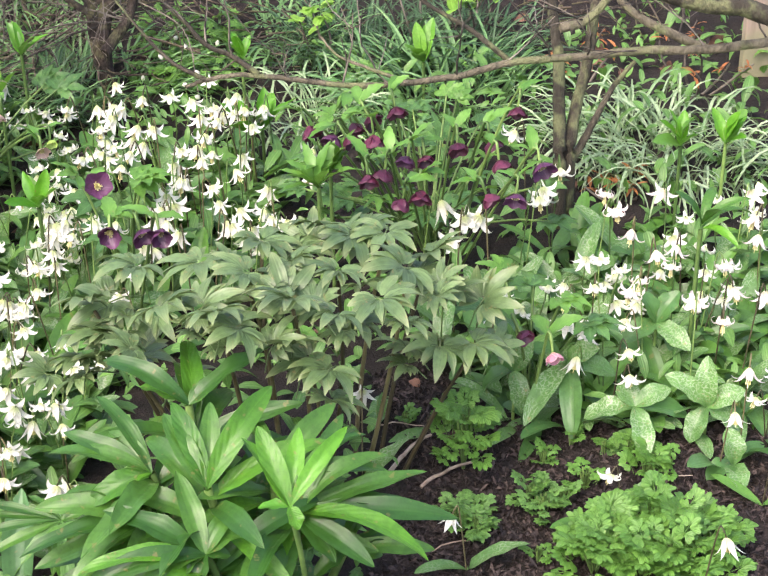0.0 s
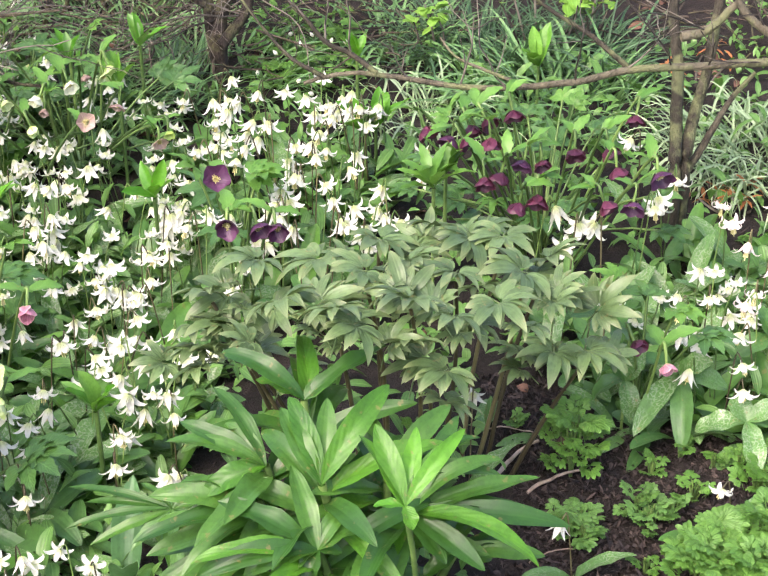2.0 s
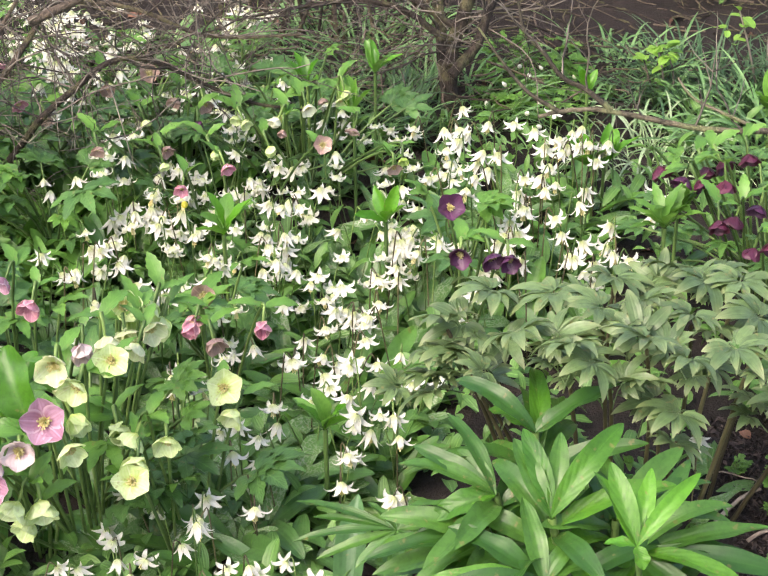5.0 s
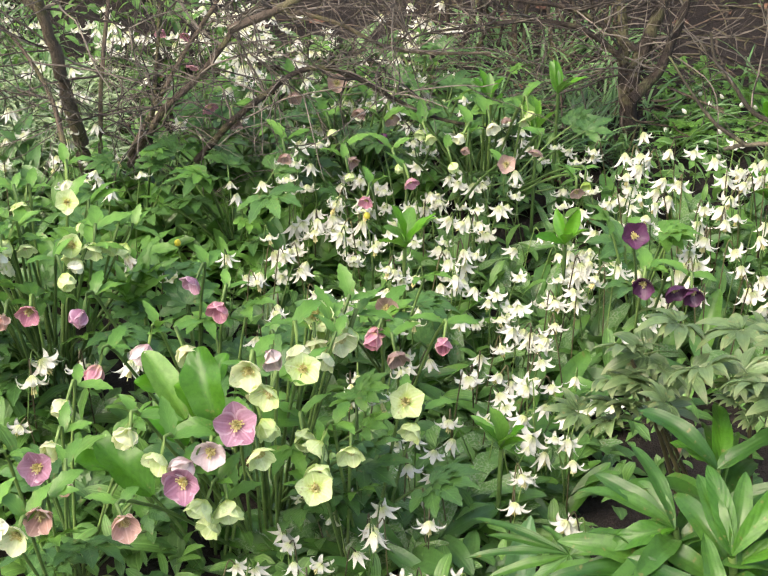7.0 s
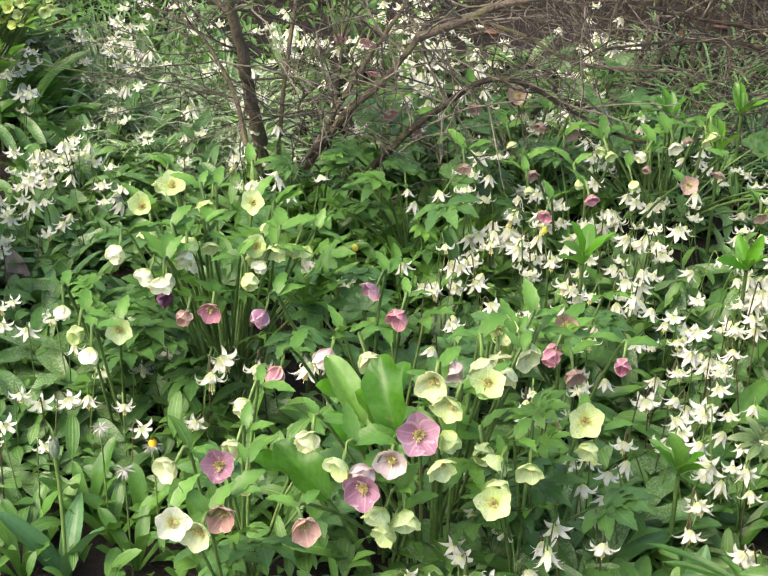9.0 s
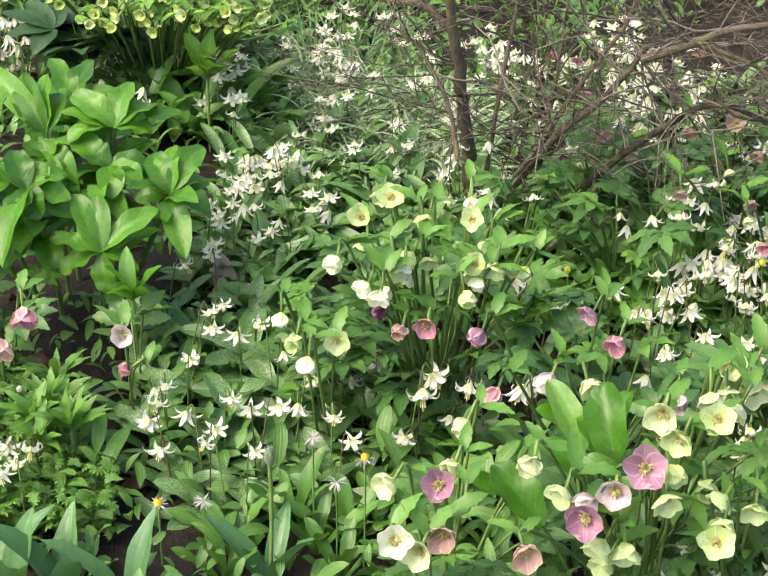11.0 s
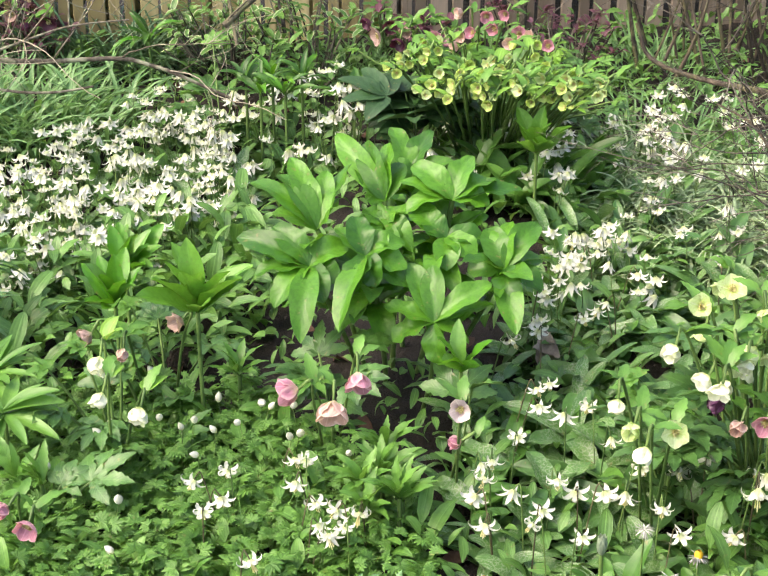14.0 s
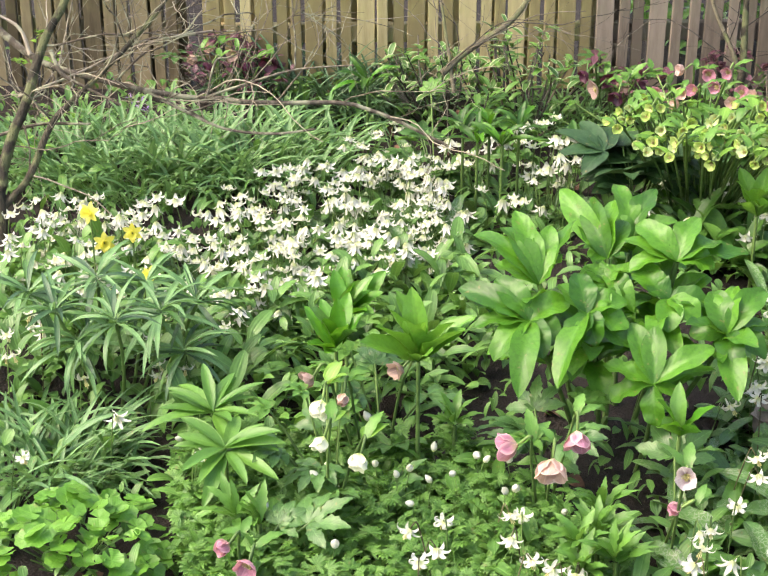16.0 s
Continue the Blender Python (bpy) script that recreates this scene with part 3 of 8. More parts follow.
# the many-stemmed twiggy shrub
A = [(-1.78, 2.92, 0.03), (-1.75, 2.84, 0.15), (-1.74, 2.77, 0.32), (-1.73, 2.72, 0.44), (-1.73, 2.68, 0.54), (-1.72, 2.63, 0.69)]
B = [(-1.75, 2.91, 0.04), (-1.70, 2.83, 0.21), (-1.68, 2.82, 0.35), (-1.69, 2.90, 0.49), (-1.70, 2.96, 0.60)]
C = [(-1.63, 2.82, 0.17), (-1.59, 2.78, 0.23), (-1.56, 2.83, 0.30), (-1.53, 2.88, 0.37), (-1.50, 2.92, 0.43), (-1.47, 2.97, 0.49), (-1.46, 3.01, 0.55)]
D = [(-1.63, 2.82, 0.15), (-1.53, 2.79, 0.30), (-1.47, 2.84, 0.36), (-1.43, 2.89, 0.42), (-1.39, 2.94, 0.48), (-1.30, 2.97, 0.48), (-1.20, 2.98, 0.46), (-1.11, 2.99, 0.42), (-1.03, 3.00, 0.41), (-0.89, 3.04, 0.41)]
E2 = [(-1.49, 2.86, 0.16), (-1.39, 2.82, 0.28), (-1.33, 2.87, 0.33), (-1.28, 2.90, 0.37), (-1.22, 2.93, 0.38), (-1.15, 2.94, 0.36), (-1.08, 2.94, 0.33), (-0.98, 2.95, 0.29), (-0.86, 2.97, 0.27)]
F2 = [(-1.57, 2.79, 0.18), (-1.58, 2.86, 0.30), (-1.59, 2.92, 0.41), (-1.60, 2.97, 0.51)]
G2 = [(-1.68, 2.63, 0.27), (-1.72, 2.67, 0.35), (-1.77, 2.69, 0.42), (-1.84, 2.71, 0.48), (-1.92, 2.70, 0.51)]
I2 = [(-1.32, 2.66, 0.55), (-1.24, 2.71, 0.58), (-1.18, 2.74, 0.61), (-1.07, 2.79, 0.63)]
J2 = [(-1.8, 2.84, 0.45), (-1.87, 2.84, 0.5), (-1.96, 2.84, 0.5), (-2.06, 2.84, 0.5), (-2.16, 2.84, 0.52), (-2.2, 2.84, 0.59)]
K2 = [(-1.77, 2.8, 0.55), (-1.72, 2.8, 0.62), (-1.66, 2.8, 0.67), (-1.62, 2.8, 0.69)]
L2 = [(-1.81, 2.86, 0.58), (-1.76, 2.86, 0.57), (-1.7, 2.86, 0.56), (-1.63, 2.86, 0.55)]
rs = random.Random(22)
TANGLE = []
for p in (A[2:5] + B[1:4] + C[1:5] + D[1:9] + E2[1:8] + F2[1:3] + G2[1:4] + I2[:3]) * 3:
    TANGLE.append((p, (rs.uniform(-0.9, 0.9), rs.uniform(-0.5, 0.4), rs.uniform(-0.15, 0.6)), rs.uniform(0.12, 0.42), rs.uniform(0.0016, 0.003), 2))
shrub((-1.62, 2.62, 0.0), "leafless shrub with dense tangled grey twigs",
      [("stem", [(A[0][0], A[0][1], -0.05)] + A, 0.021, 0.009), ("stem", B, 0.006, 0.004), ("stem", C, 0.006, 0.004), ("branch", D, 0.0085, 0.003),
       ("branch", E2, 0.0085, 0.003), ("stem", F2, 0.005, 0.003), ("branch", G2, 0.006, 0.002), ("branch", I2, 0.01, 0.006), ("branch", J2, 0.009, 0.004), ("branch", K2, 0.01, 0.006), ("branch", L2, 0.006, 0.004)], TANGLE, 32, M_DARKBARK)

# the dark shrub behind the drift
A = [(-0.66, 3.56, 0.11), (-0.66, 3.60, 0.18), (-0.64, 3.65, 0.25), (-0.62, 3.70, 0.33), (-0.61, 3.77, 0.43)]
B = [(-0.67, 3.56, 0.11), (-0.69, 3.61, 0.21), (-0.71, 3.66, 0.30), (-0.75, 3.72, 0.42)]
C = [(-0.65, 3.52, 0.14), (-0.60, 3.57, 0.20), (-0.58, 3.61, 0.26), (-0.56, 3.66, 0.33), (-0.56, 3.71, 0.41)]
D = [(-0.68, 3.52, 0.24), (-0.77, 3.52, 0.30), (-0.88, 3.50, 0.32), (-1.01, 3.46, 0.31), (-1.14, 3.41, 0.29)]
E2 = [(-0.65, 3.54, 0.26), (-0.80, 3.54, 0.34), (-0.94, 3.51, 0.36), (-1.11, 3.47, 0.39)]
rs = random.Random(23)
TANGLE = [(p, (rs.uniform(-0.9, 0.5), rs.uniform(-0.5, 0.4), rs.uniform(-0.2, 0.5)), rs.uniform(0.25, 0.6), rs.uniform(0.0018, 0.003), 2) for p in (A[1:4] + B[1:4] + C[1:4] + D[1:5] + E2[1:4]) * 3]
shrub((A[0][0], A[0][1], 0.0), "dark bare shrub with brown twig thicket",
      [("stem", [(A[0][0], A[0][1], -0.05)] + A, 0.022, 0.014), ("stem", B, 0.016, 0.01), ("stem", C, 0.014, 0.009), ("branch", D, 0.009, 0.003), ("branch", E2, 0.009, 0.003)], TANGLE, 33, M_DARKBARK)

# the shrub at the far end, with its long pale branch over the grass
A = [(-3.85, 1.68, 0.10), (-3.88, 1.70, 0.18), (-3.90, 1.75, 0.29), (-3.91, 1.82, 0.39), (-3.93, 1.89, 0.51), (-3.92, 1.96, 0.61), (-3.92, 2.02, 0.70)]
B = [(-4.14, 1.85, 0.55), (-4.02, 1.91, 0.46), (-3.96, 1.95, 0.43), (-3.86, 2.03, 0.40), (-3.79, 2.09, 0.38), (-3.70, 2.18, 0.36), (-3.55, 2.32, 0.35), (-3.43, 2.44, 0.35), (-3.34, 2.51, 0.32), (-3.28, 2.55, 0.29), (-3.21, 2.60, 0.25)]
C = [(-3.79, 2.09, 0.38), (-3.70, 2.15, 0.33), (-3.62, 2.21, 0.29), (-3.53, 2.29, 0.28), (-3.46, 2.37, 0.29)]
D = [(-3.97, 1.83, 0.38), (-3.89, 1.95, 0.43), (-3.81, 2.07, 0.49), (-3.73, 2.17, 0.52), (-3.68, 2.23, 0.53)]
F2 = [(-3.87, 1.70, 0.15), (-3.85, 1.77, 0.22), (-3.85, 1.85, 0.34), (-3.81, 1.95, 0.43), (-3.78, 2.04, 0.51), (-3.75, 2.13, 0.60), (-3.75, 2.18, 0.67)]
G2 = [(-3.94, 1.86, 0.49), (-3.98, 1.86, 0.55), (-4.04, 1.82, 0.59)]
H2 = [(-4.00, 1.73, 0.28), (-3.94, 1.81, 0.31), (-3.90, 1.86, 0.32), (-3.85, 1.91, 0.32), (-3.82, 1.94, 0.32)]
I2 = [(-3.91, 1.90, 0.50), (-3.87, 1.90, 0.45), (-3.82, 1.93, 0.42), (-3.74, 1.98, 0.38)]
J2 = [(-3.81, 2.02, 0.42), (-3.78, 2.09, 0.48), (-3.76, 2.12, 0.49), (-3.72, 2.18, 0.52), (-3.64, 2.27, 0.53)]
K2 = [(-3.64, 2.17, 0.38), (-3.65, 2.21, 0.46), (-3.63, 2.24, 0.47), (-3.60, 2.28, 0.49)]
E2 = [(-3.64, 2.17, 0.38), (-3.58, 2.25, 0.41), (-3.51, 2.35, 0.44), (-3.41, 2.46, 0.45)]
rs = random.Random(24)
TANGLE = [(p, (rs.uniform(-0.5, 0.9), rs.uniform(-0.2, 0.8), rs.uniform(-0.1, 0.6)), rs.uniform(0.2, 0.5), rs.uniform(0.0016, 0.0028), 2) for p in (A[2:5] * 2 + B[1:9] + D[1:4] * 2 + F2[1:5] * 2 + E2[:3] + C[:3])]
shrub((A[0][0], A[0][1], 0.0), "brown-barked shrub with long pale arching branch",
      [("stem", [(A[0][0], A[0][1], -0.05)] + A, 0.017, 0.009), ("stem", F2, 0.01, 0.005), ("branch", B, 0.01, 0.004), ("branch", C, 0.005, 0.003), ("branch", D, 0.004, 0.002), ("branch", E2, 0.004, 0.002),
       ("branch", G2, 0.006, 0.003), ("branch", H2, 0.005, 0.003), ("branch", I2, 0.006, 0.003), ("branch", J2, 0.003, 0.0015), ("branch", K2, 0.003, 0.0015)], TANGLE, 34, M_PALEBARK)
# brown thickets of bare stems behind the drifts
for k, p in enumerate([(-2.75, 4.04, 0.0), (-2.59, 4.21, 0.0), (-2.42, 4.39, 0.0), (-1.25, 4.02, 0.0), (-1.06, 4.11, 0.0), (-0.85, 4.22, 0.0)]):
    rs = random.Random(40 + k)
    canes, fine = [], []
    for _ in range(9):
        x, y = p[0] + rs.uniform(-0.12, 0.12), p[1] + rs.uniform(-0.1, 0.1)
        top = (x + rs.uniform(-0.2, 0.2), y + rs.uniform(-0.15, 0.15), rs.uniform(0.4, 0.75))
        mid = ((x + top[0]) / 2 + rs.uniform(-0.03, 0.03), (y + top[1]) / 2, top[2] * 0.5)
        canes.append(("stem", [(x, y, -0.03), mid, top], rs.uniform(0.004, 0.008), 0.002))
        for q in (mid, top):
            fine.append((q, (rs.uniform(-1, 1), rs.uniform(-0.6, 0.6), rs.uniform(-0.2, 0.5)), rs.uniform(0.15, 0.4), 0.002, 2))
    shrub((p[0], p[1], 0.0), "thicket of bare brown stems behind the flowers", canes, fine, 60 + k, M_DARKBARK)

# the thin shrub at the fence
A = [(-3.16, 3.82, 0.10), (-3.18, 3.86, 0.18), (-3.21, 3.90, 0.29), (-3.25, 3.95, 0.42)]
B = [(-3.18, 3.85, 0.17), (-3.23, 3.85, 0.25), (-3.29, 3.85, 0.34), (-3.33, 3.87, 0.42)]
C = [(-3.61, 2.99, 0.26), (-3.58, 3.07, 0.32), (-3.52, 3.17, 0.39), (-3.50, 3.24, 0.46)]
D = [(-3.57, 3.00, 0.21), (-3.61, 3.02, 0.30), (-3.65, 3.04, 0.39), (-3.69, 3.06, 0.47)]
TANGLE = [(p, (rs.uniform(-0.6, 0.6), rs.uniform(-0.2, 0.5), rs.uniform(0.1, 0.8)), rs.uniform(0.2, 0.5), 0.002, 2) for p in (A[:3] + B[:3] + C[:3] + D[:3])]
shrub((A[0][0], A[0][1], 0.0), "thin dark shrub stems before the fence",
      [("stem", [(A[0][0], A[0][1], -0.05)] + A, 0.014, 0.009), ("branch", B, 0.008, 0.005), ("branch", C, 0.011, 0.008), ("branch", D, 0.006, 0.004)], TANGLE, 35)


# ---- flowers and leaves shared by many plants ----
def facing(at, way, spin=0.0, size=1.0):
    """A pose whose +z points along way."""
    return Matrix.Translation(at) @ Vector(way).to_track_quat("Z", "Y").to_matrix().to_4x4() @ Matrix.Rotation(spin, 4, "Z") @ Matrix.Scale(size, 4)


def reflexed_petals(open_to, late, rng, n=9, m=2, slim=1.0):
    """A nodding six-petalled flower that hangs from the origin, its tips turned out by open_to (radians)."""
    g = Geo()
    for k in range(6):
        p = leaf(rng.uniform(0.039, 0.046), slim * rng.uniform(0.0108, 0.0132), n, m, "petal", 0.3, -1.2, -open_to * rng.uniform(0.85, 1.15), 0.0, rng.uniform(-0.3, 0.3), 0.0, late)
        g.add(p, Matrix.Rotation(k * 1.0472 + rng.uniform(-0.12, 0.12), 4, "Z") @ Matrix.Translation((0, 0.0015, 0)))
    return g


def reflexed_flower(mat, open_to, late, rng, slim=1.0):
    return reflexed_petals(open_to, late, rng, slim=slim).mesh("flower", mat)


def trout_stamens():
    g = Geo()
    for k in range(6):
        a = k * 1.0472 + 0.3
        g.add(tube([(0, 0, -0.004), (0.003 * math.cos(a), 0.003 * math.sin(a), -0.018), (0.004 * math.cos(a), 0.004 * math.sin(a), -0.028)], [0.0006, 0.0006, 0.0013], 4))
    g.add(tube([(0, 0, 0), (0, 0, -0.02), (0, 0, -0.034)], [0.0016, 0.0009, 0.0008], 4))
    return g.mesh("flower_centre", M_STAMEN)


rng = random.Random(5)
WHITE = [reflexed_flower(P_WHITE, o, w, rng) for o, w in ((0.7, 2.2), (1.6, 2.5), (2.2, 2.3), (2.6, 2.1), (3.0, 1.9), (3.5, 1.8), (4.0, 1.7))]
CURLED = [reflexed_flower(P_WHITE, o, w, rng, 0.78) for o, w in ((2.4, 2.0), (3.4, 1.5), (4.0, 1.3), (4.5, 1.25), (5.0, 1.3))]
BLUSH = [reflexed_flower(P_BLUSH, o, w, rng) for o, w in ((2.2, 2.2), (3.0, 1.9), (3.6, 1.7), (4.2, 1.6), (4.6, 1.6))]
TROUT_STAMENS = trout_stamens()


def trout_leaf_shape(rng):
    return leaf(rng.uniform(0.1, 0.17), rng.uniform(0.028, 0.046), 8, 4, "ellipse", rng.uniform(0.15, 0.5), 0.0, rng.uniform(0.4, 1.3), rng.uniform(0.0, 0.22), rng.uniform(-0.5, 0.5))


TROUT_LEAF_SHAPES = [trout_leaf_shape(rng) for _ in range(8)]
TROUT_LEAVES = [Geo().add(s).mesh("leaf", L_TROUT if k % 3 else L_TROUTPLAIN) for k, s in enumerate(TROUT_LEAF_SHAPES)]


def trout_lily(flowers, height, blooms, label, group, rng):
    """A plant at the origin: two spreading leaves, a bare stem and nodding flowers. Gives it and its first flower's place."""
    e = thing("trout_lily", (0, 0, 0), label, "flower", group)
    az0 = rng.uniform(0, 6.28)
    for k in range(2):
        part("leaf", rng.choice(TROUT_LEAVES), None, e, "", turn(az0 + k * 3.14 + rng.uniform(-0.6, 0.6), rng.uniform(0.5, 1.15), 0, (0, 0, 0.0)))
    g, heads = Geo(), []
    for k in range(blooms):
        a = rng.uniform(0, 6.28)
        lean = rng.uniform(0.01, 0.045) + 0.02 * k
        h = height * (1 - 0.14 * k)
        top = Vector((lean * math.cos(a), lean * math.sin(a), h))
        out = Vector((math.cos(a), math.sin(a), 0)) * 0.014
        g.add(tube(smooth_path([(0, 0, -0.01), top * 0.5 + Vector((0, 0, 0.01)), top + Vector((0, 0, 0.012)), top + out * 0.6 + Vector((0, 0, 0.012)), top + out], 3), 0.0014, 5))
        heads.append(top + out)
        nod = facing(top + out, out * rng.uniform(10, 40) * -1 + Vector((0, 0, 1)), rng.uniform(0, 6), rng.uniform(0.82, 1.08))
        f = part("flower", rng.choice(flowers), None, e, "", nod)
        part("flower_centre", TROUT_STAMENS, None, f)
    part("stem", g, M_STEMRED if rng.random() < 0.5 else M_STEM, e)
    return e, heads[0]


LILY_PLACES = []


def plant_trouts(heads, flowers, label, group, seed, templates=9):
    """Trout lilies with their first flower at each of the given places."""
    rng = random.Random(seed)
    heads = [p for p in heads if all((p[0] - q[0]) ** 2 + (p[1] - q[1]) ** 2 > 0.0009 for q in LILY_PLACES)]
    LILY_PLACES.extend(heads)
    made = [trout_lily(flowers, 0.2, rng.choice((1, 1, 1, 2)), label, group, rng) for _ in range(min(templates, len(heads)))]
    for i, (x, y, z) in enumerate(heads):
        k = i % len(made)
        e, head = made[k]
        spin = Matrix.Rotation(rng.uniform(0, 6.28), 4, "Z")
        s = max(0.45, (z - ground_at(x, y)) / 0.2)
        w = 0.6 + 0.4 * min(s, 1.3)
        off = spin @ Vector((head.x * w, head.y * w, 0))
        bx, by = x - off.x, y - off.y
        m = Matrix.Translation((bx, by, ground_at(bx, by))) @ spin @ Matrix.Diagonal((w, w, s, 1))
        if i < len(made):
            e.matrix_basis = m
        else:
            c = copy_thing(e, Matrix.Identity(4))
            c.matrix_basis = m


def drift(name, poly, count, flowers_mat, label, seed, height=(0.09, 0.18)):
    """Far trout lilies in one mesh of flowers: too many to count."""
    rng = random.Random(seed)
    shapes = []
    for o, late in ((1.0, 2.2), (2.2, 2.1), (3.0, 1.9), (3.8, 1.7), (4.4, 1.6)):
        g = reflexed_petals(o, late, rng, 6, 2)
        shapes.append((np.concatenate(g.V), np.concatenate(g.F), np.concatenate(g.U)))
    flowers, stems = Geo(), Geo()
    hearts = strewn(poly, max(3, count // 3), rng, 0.03)
    spots = [(rng.choice(hearts), rng.gauss(0, 0.026), rng.gauss(0, 0.026)) for _ in range(count)]
    for x, y in [(c[0] + a, c[1] + b) for c, a, b in spots]:
        h = rng.uniform(*height)
        a = rng.uniform(0, 6.28)
        top = Vector((x + 0.03 * math.cos(a), y + 0.03 * math.sin(a), ground_at(x, y) + h))
        flowers.add(rng.choice(shapes), facing(top, (rng.uniform(-0.4, 0.4), rng.uniform(-0.4, 0.4), 1), rng.uniform(0, 6), rng.uniform(0.7, 1.0)))
        stems.add(tube(bow((x, y, 0), top, 4, 0.0, 0.01), 0.0013, 4))
    stuff(name, flowers, flowers_mat, label, "flowers")
    stuff("flower_stems", stems, M_STEM, "thin green flower stems in the drift", "stems")


def hellebore_flower(mat, cup, rng):
    """Five broad overlapping sepals that open along +z; cup: how they rise at the foot and curve in."""
    g = Geo()
    for k in range(5):
        lift, bend = cup
        s = leaf(rng.uniform(0.032, 0.037), rng.uniform(0.031, 0.037), 9, 6, "sepal", 0.1, lift * rng.uniform(0.85, 1.15), bend * rng.uniform(0.85, 1.15), 0.07, rng.uniform(-0.15, 0.15), -0.22, 0.9)
        g.add(s, Matrix.Rotation(k * 1.2566 + rng.uniform(-0.1, 0.1), 4, "Z") @ Matrix.Translation((0, 0.002, 0.0008 * (k % 3))))
    return g.mesh("flower", mat)


def hellebore_stamens(n=22):
    g = Geo()
    r = random.Random(n)
    for k in range(n):
        a, lean = r.uniform(0, 6.28), r.uniform(0.1, 0.75)
        d = Vector((math.cos(a) * math.sin(lean), math.sin(a) * math.sin(lean), math.cos(lean)))
        g.add(tube([d * 0.002, d * 0.009, d * 0.0125], [0.0004, 0.0004, 0.0012], 4))
    for k in range(10):
        a = k * 0.6283
        d = Vector((math.cos(a) * 0.75, math.sin(a) * 0.75, 0.8))
        g.add(tube([d * 0.003, d * 0.006, d * 0.0075], [0.0008, 0.0016, 0.0012], 4))
    return g.mesh("flower_centre", M_STAMEN)


SEPALS = {"lime": P_LIME, "cream": P_CREAM, "ivory": P_IVORY, "pink": P_PINK, "purple": P_PURPLE, "maroon": P_MAROON, "plum": P_PLUM, "mauve": P_MAUVE, "peach": P_PEACH, "acid": P_ACID, "lilac": P_LILAC}
HELL = {c: [hellebore_flower(m, cup, rng) for cup in ((0.32, -0.5), (0.42, -0.75), (0.7, -0.45), (0.95, -0.55))] for c, m in SEPALS.items()}
HELL_STAMENS = hellebore_stamens()


def palm_leaf(n, length, width, rng, shape="lance", mat=L_HELL, droop=0.6, teeth=True):
    """A leaf of leaflets spread like fingers."""
    g = Geo()
    for k in range(n):
        a = (k - (n - 1) / 2) * (3.6 / n)
        s = 1 - 0.28 * abs(k - (n - 1) / 2) / (n / 2)
        g.add(leaf(length * s * rng.uniform(0.9, 1.1), width * rng.uniform(0.85, 1.1), 13, 2, shape, 0.3, 0.15, droop * rng.uniform(0.7, 1.3), 0.16 if teeth else 0.04, rng.uniform(-0.3, 0.3), teeth=teeth), Matrix.Rotation(a, 4, "Z"))
    return g.mesh("leaf", mat)


HELL_LEAVES = [palm_leaf(n, 0.1, 0.034, rng) for n in (5, 6, 7)]
HELL_YOUNG = [palm_leaf(n, 0.075, 0.026, rng, "lance", L_HELLYOUNG) for n in (4, 5, 6)]
BRACTS = [Geo().add(leaf(0.056, rng.uniform(0.017, 0.022), 11, 2, "lance", 0.3, 0.3, rng.uniform(0.4, 1.0), 0.12, rng.uniform(-0.4, 0.4), teeth=True)).mesh("bract", L_HELLYOUNG) for _ in range(4)]


LIMEBRACTS = [Geo().add(leaf(0.05, 0.022, 5, 2, "ovate", 0.3, 0.3, 0.7)).mesh("bract", L_LIME), BRACTS[0]]


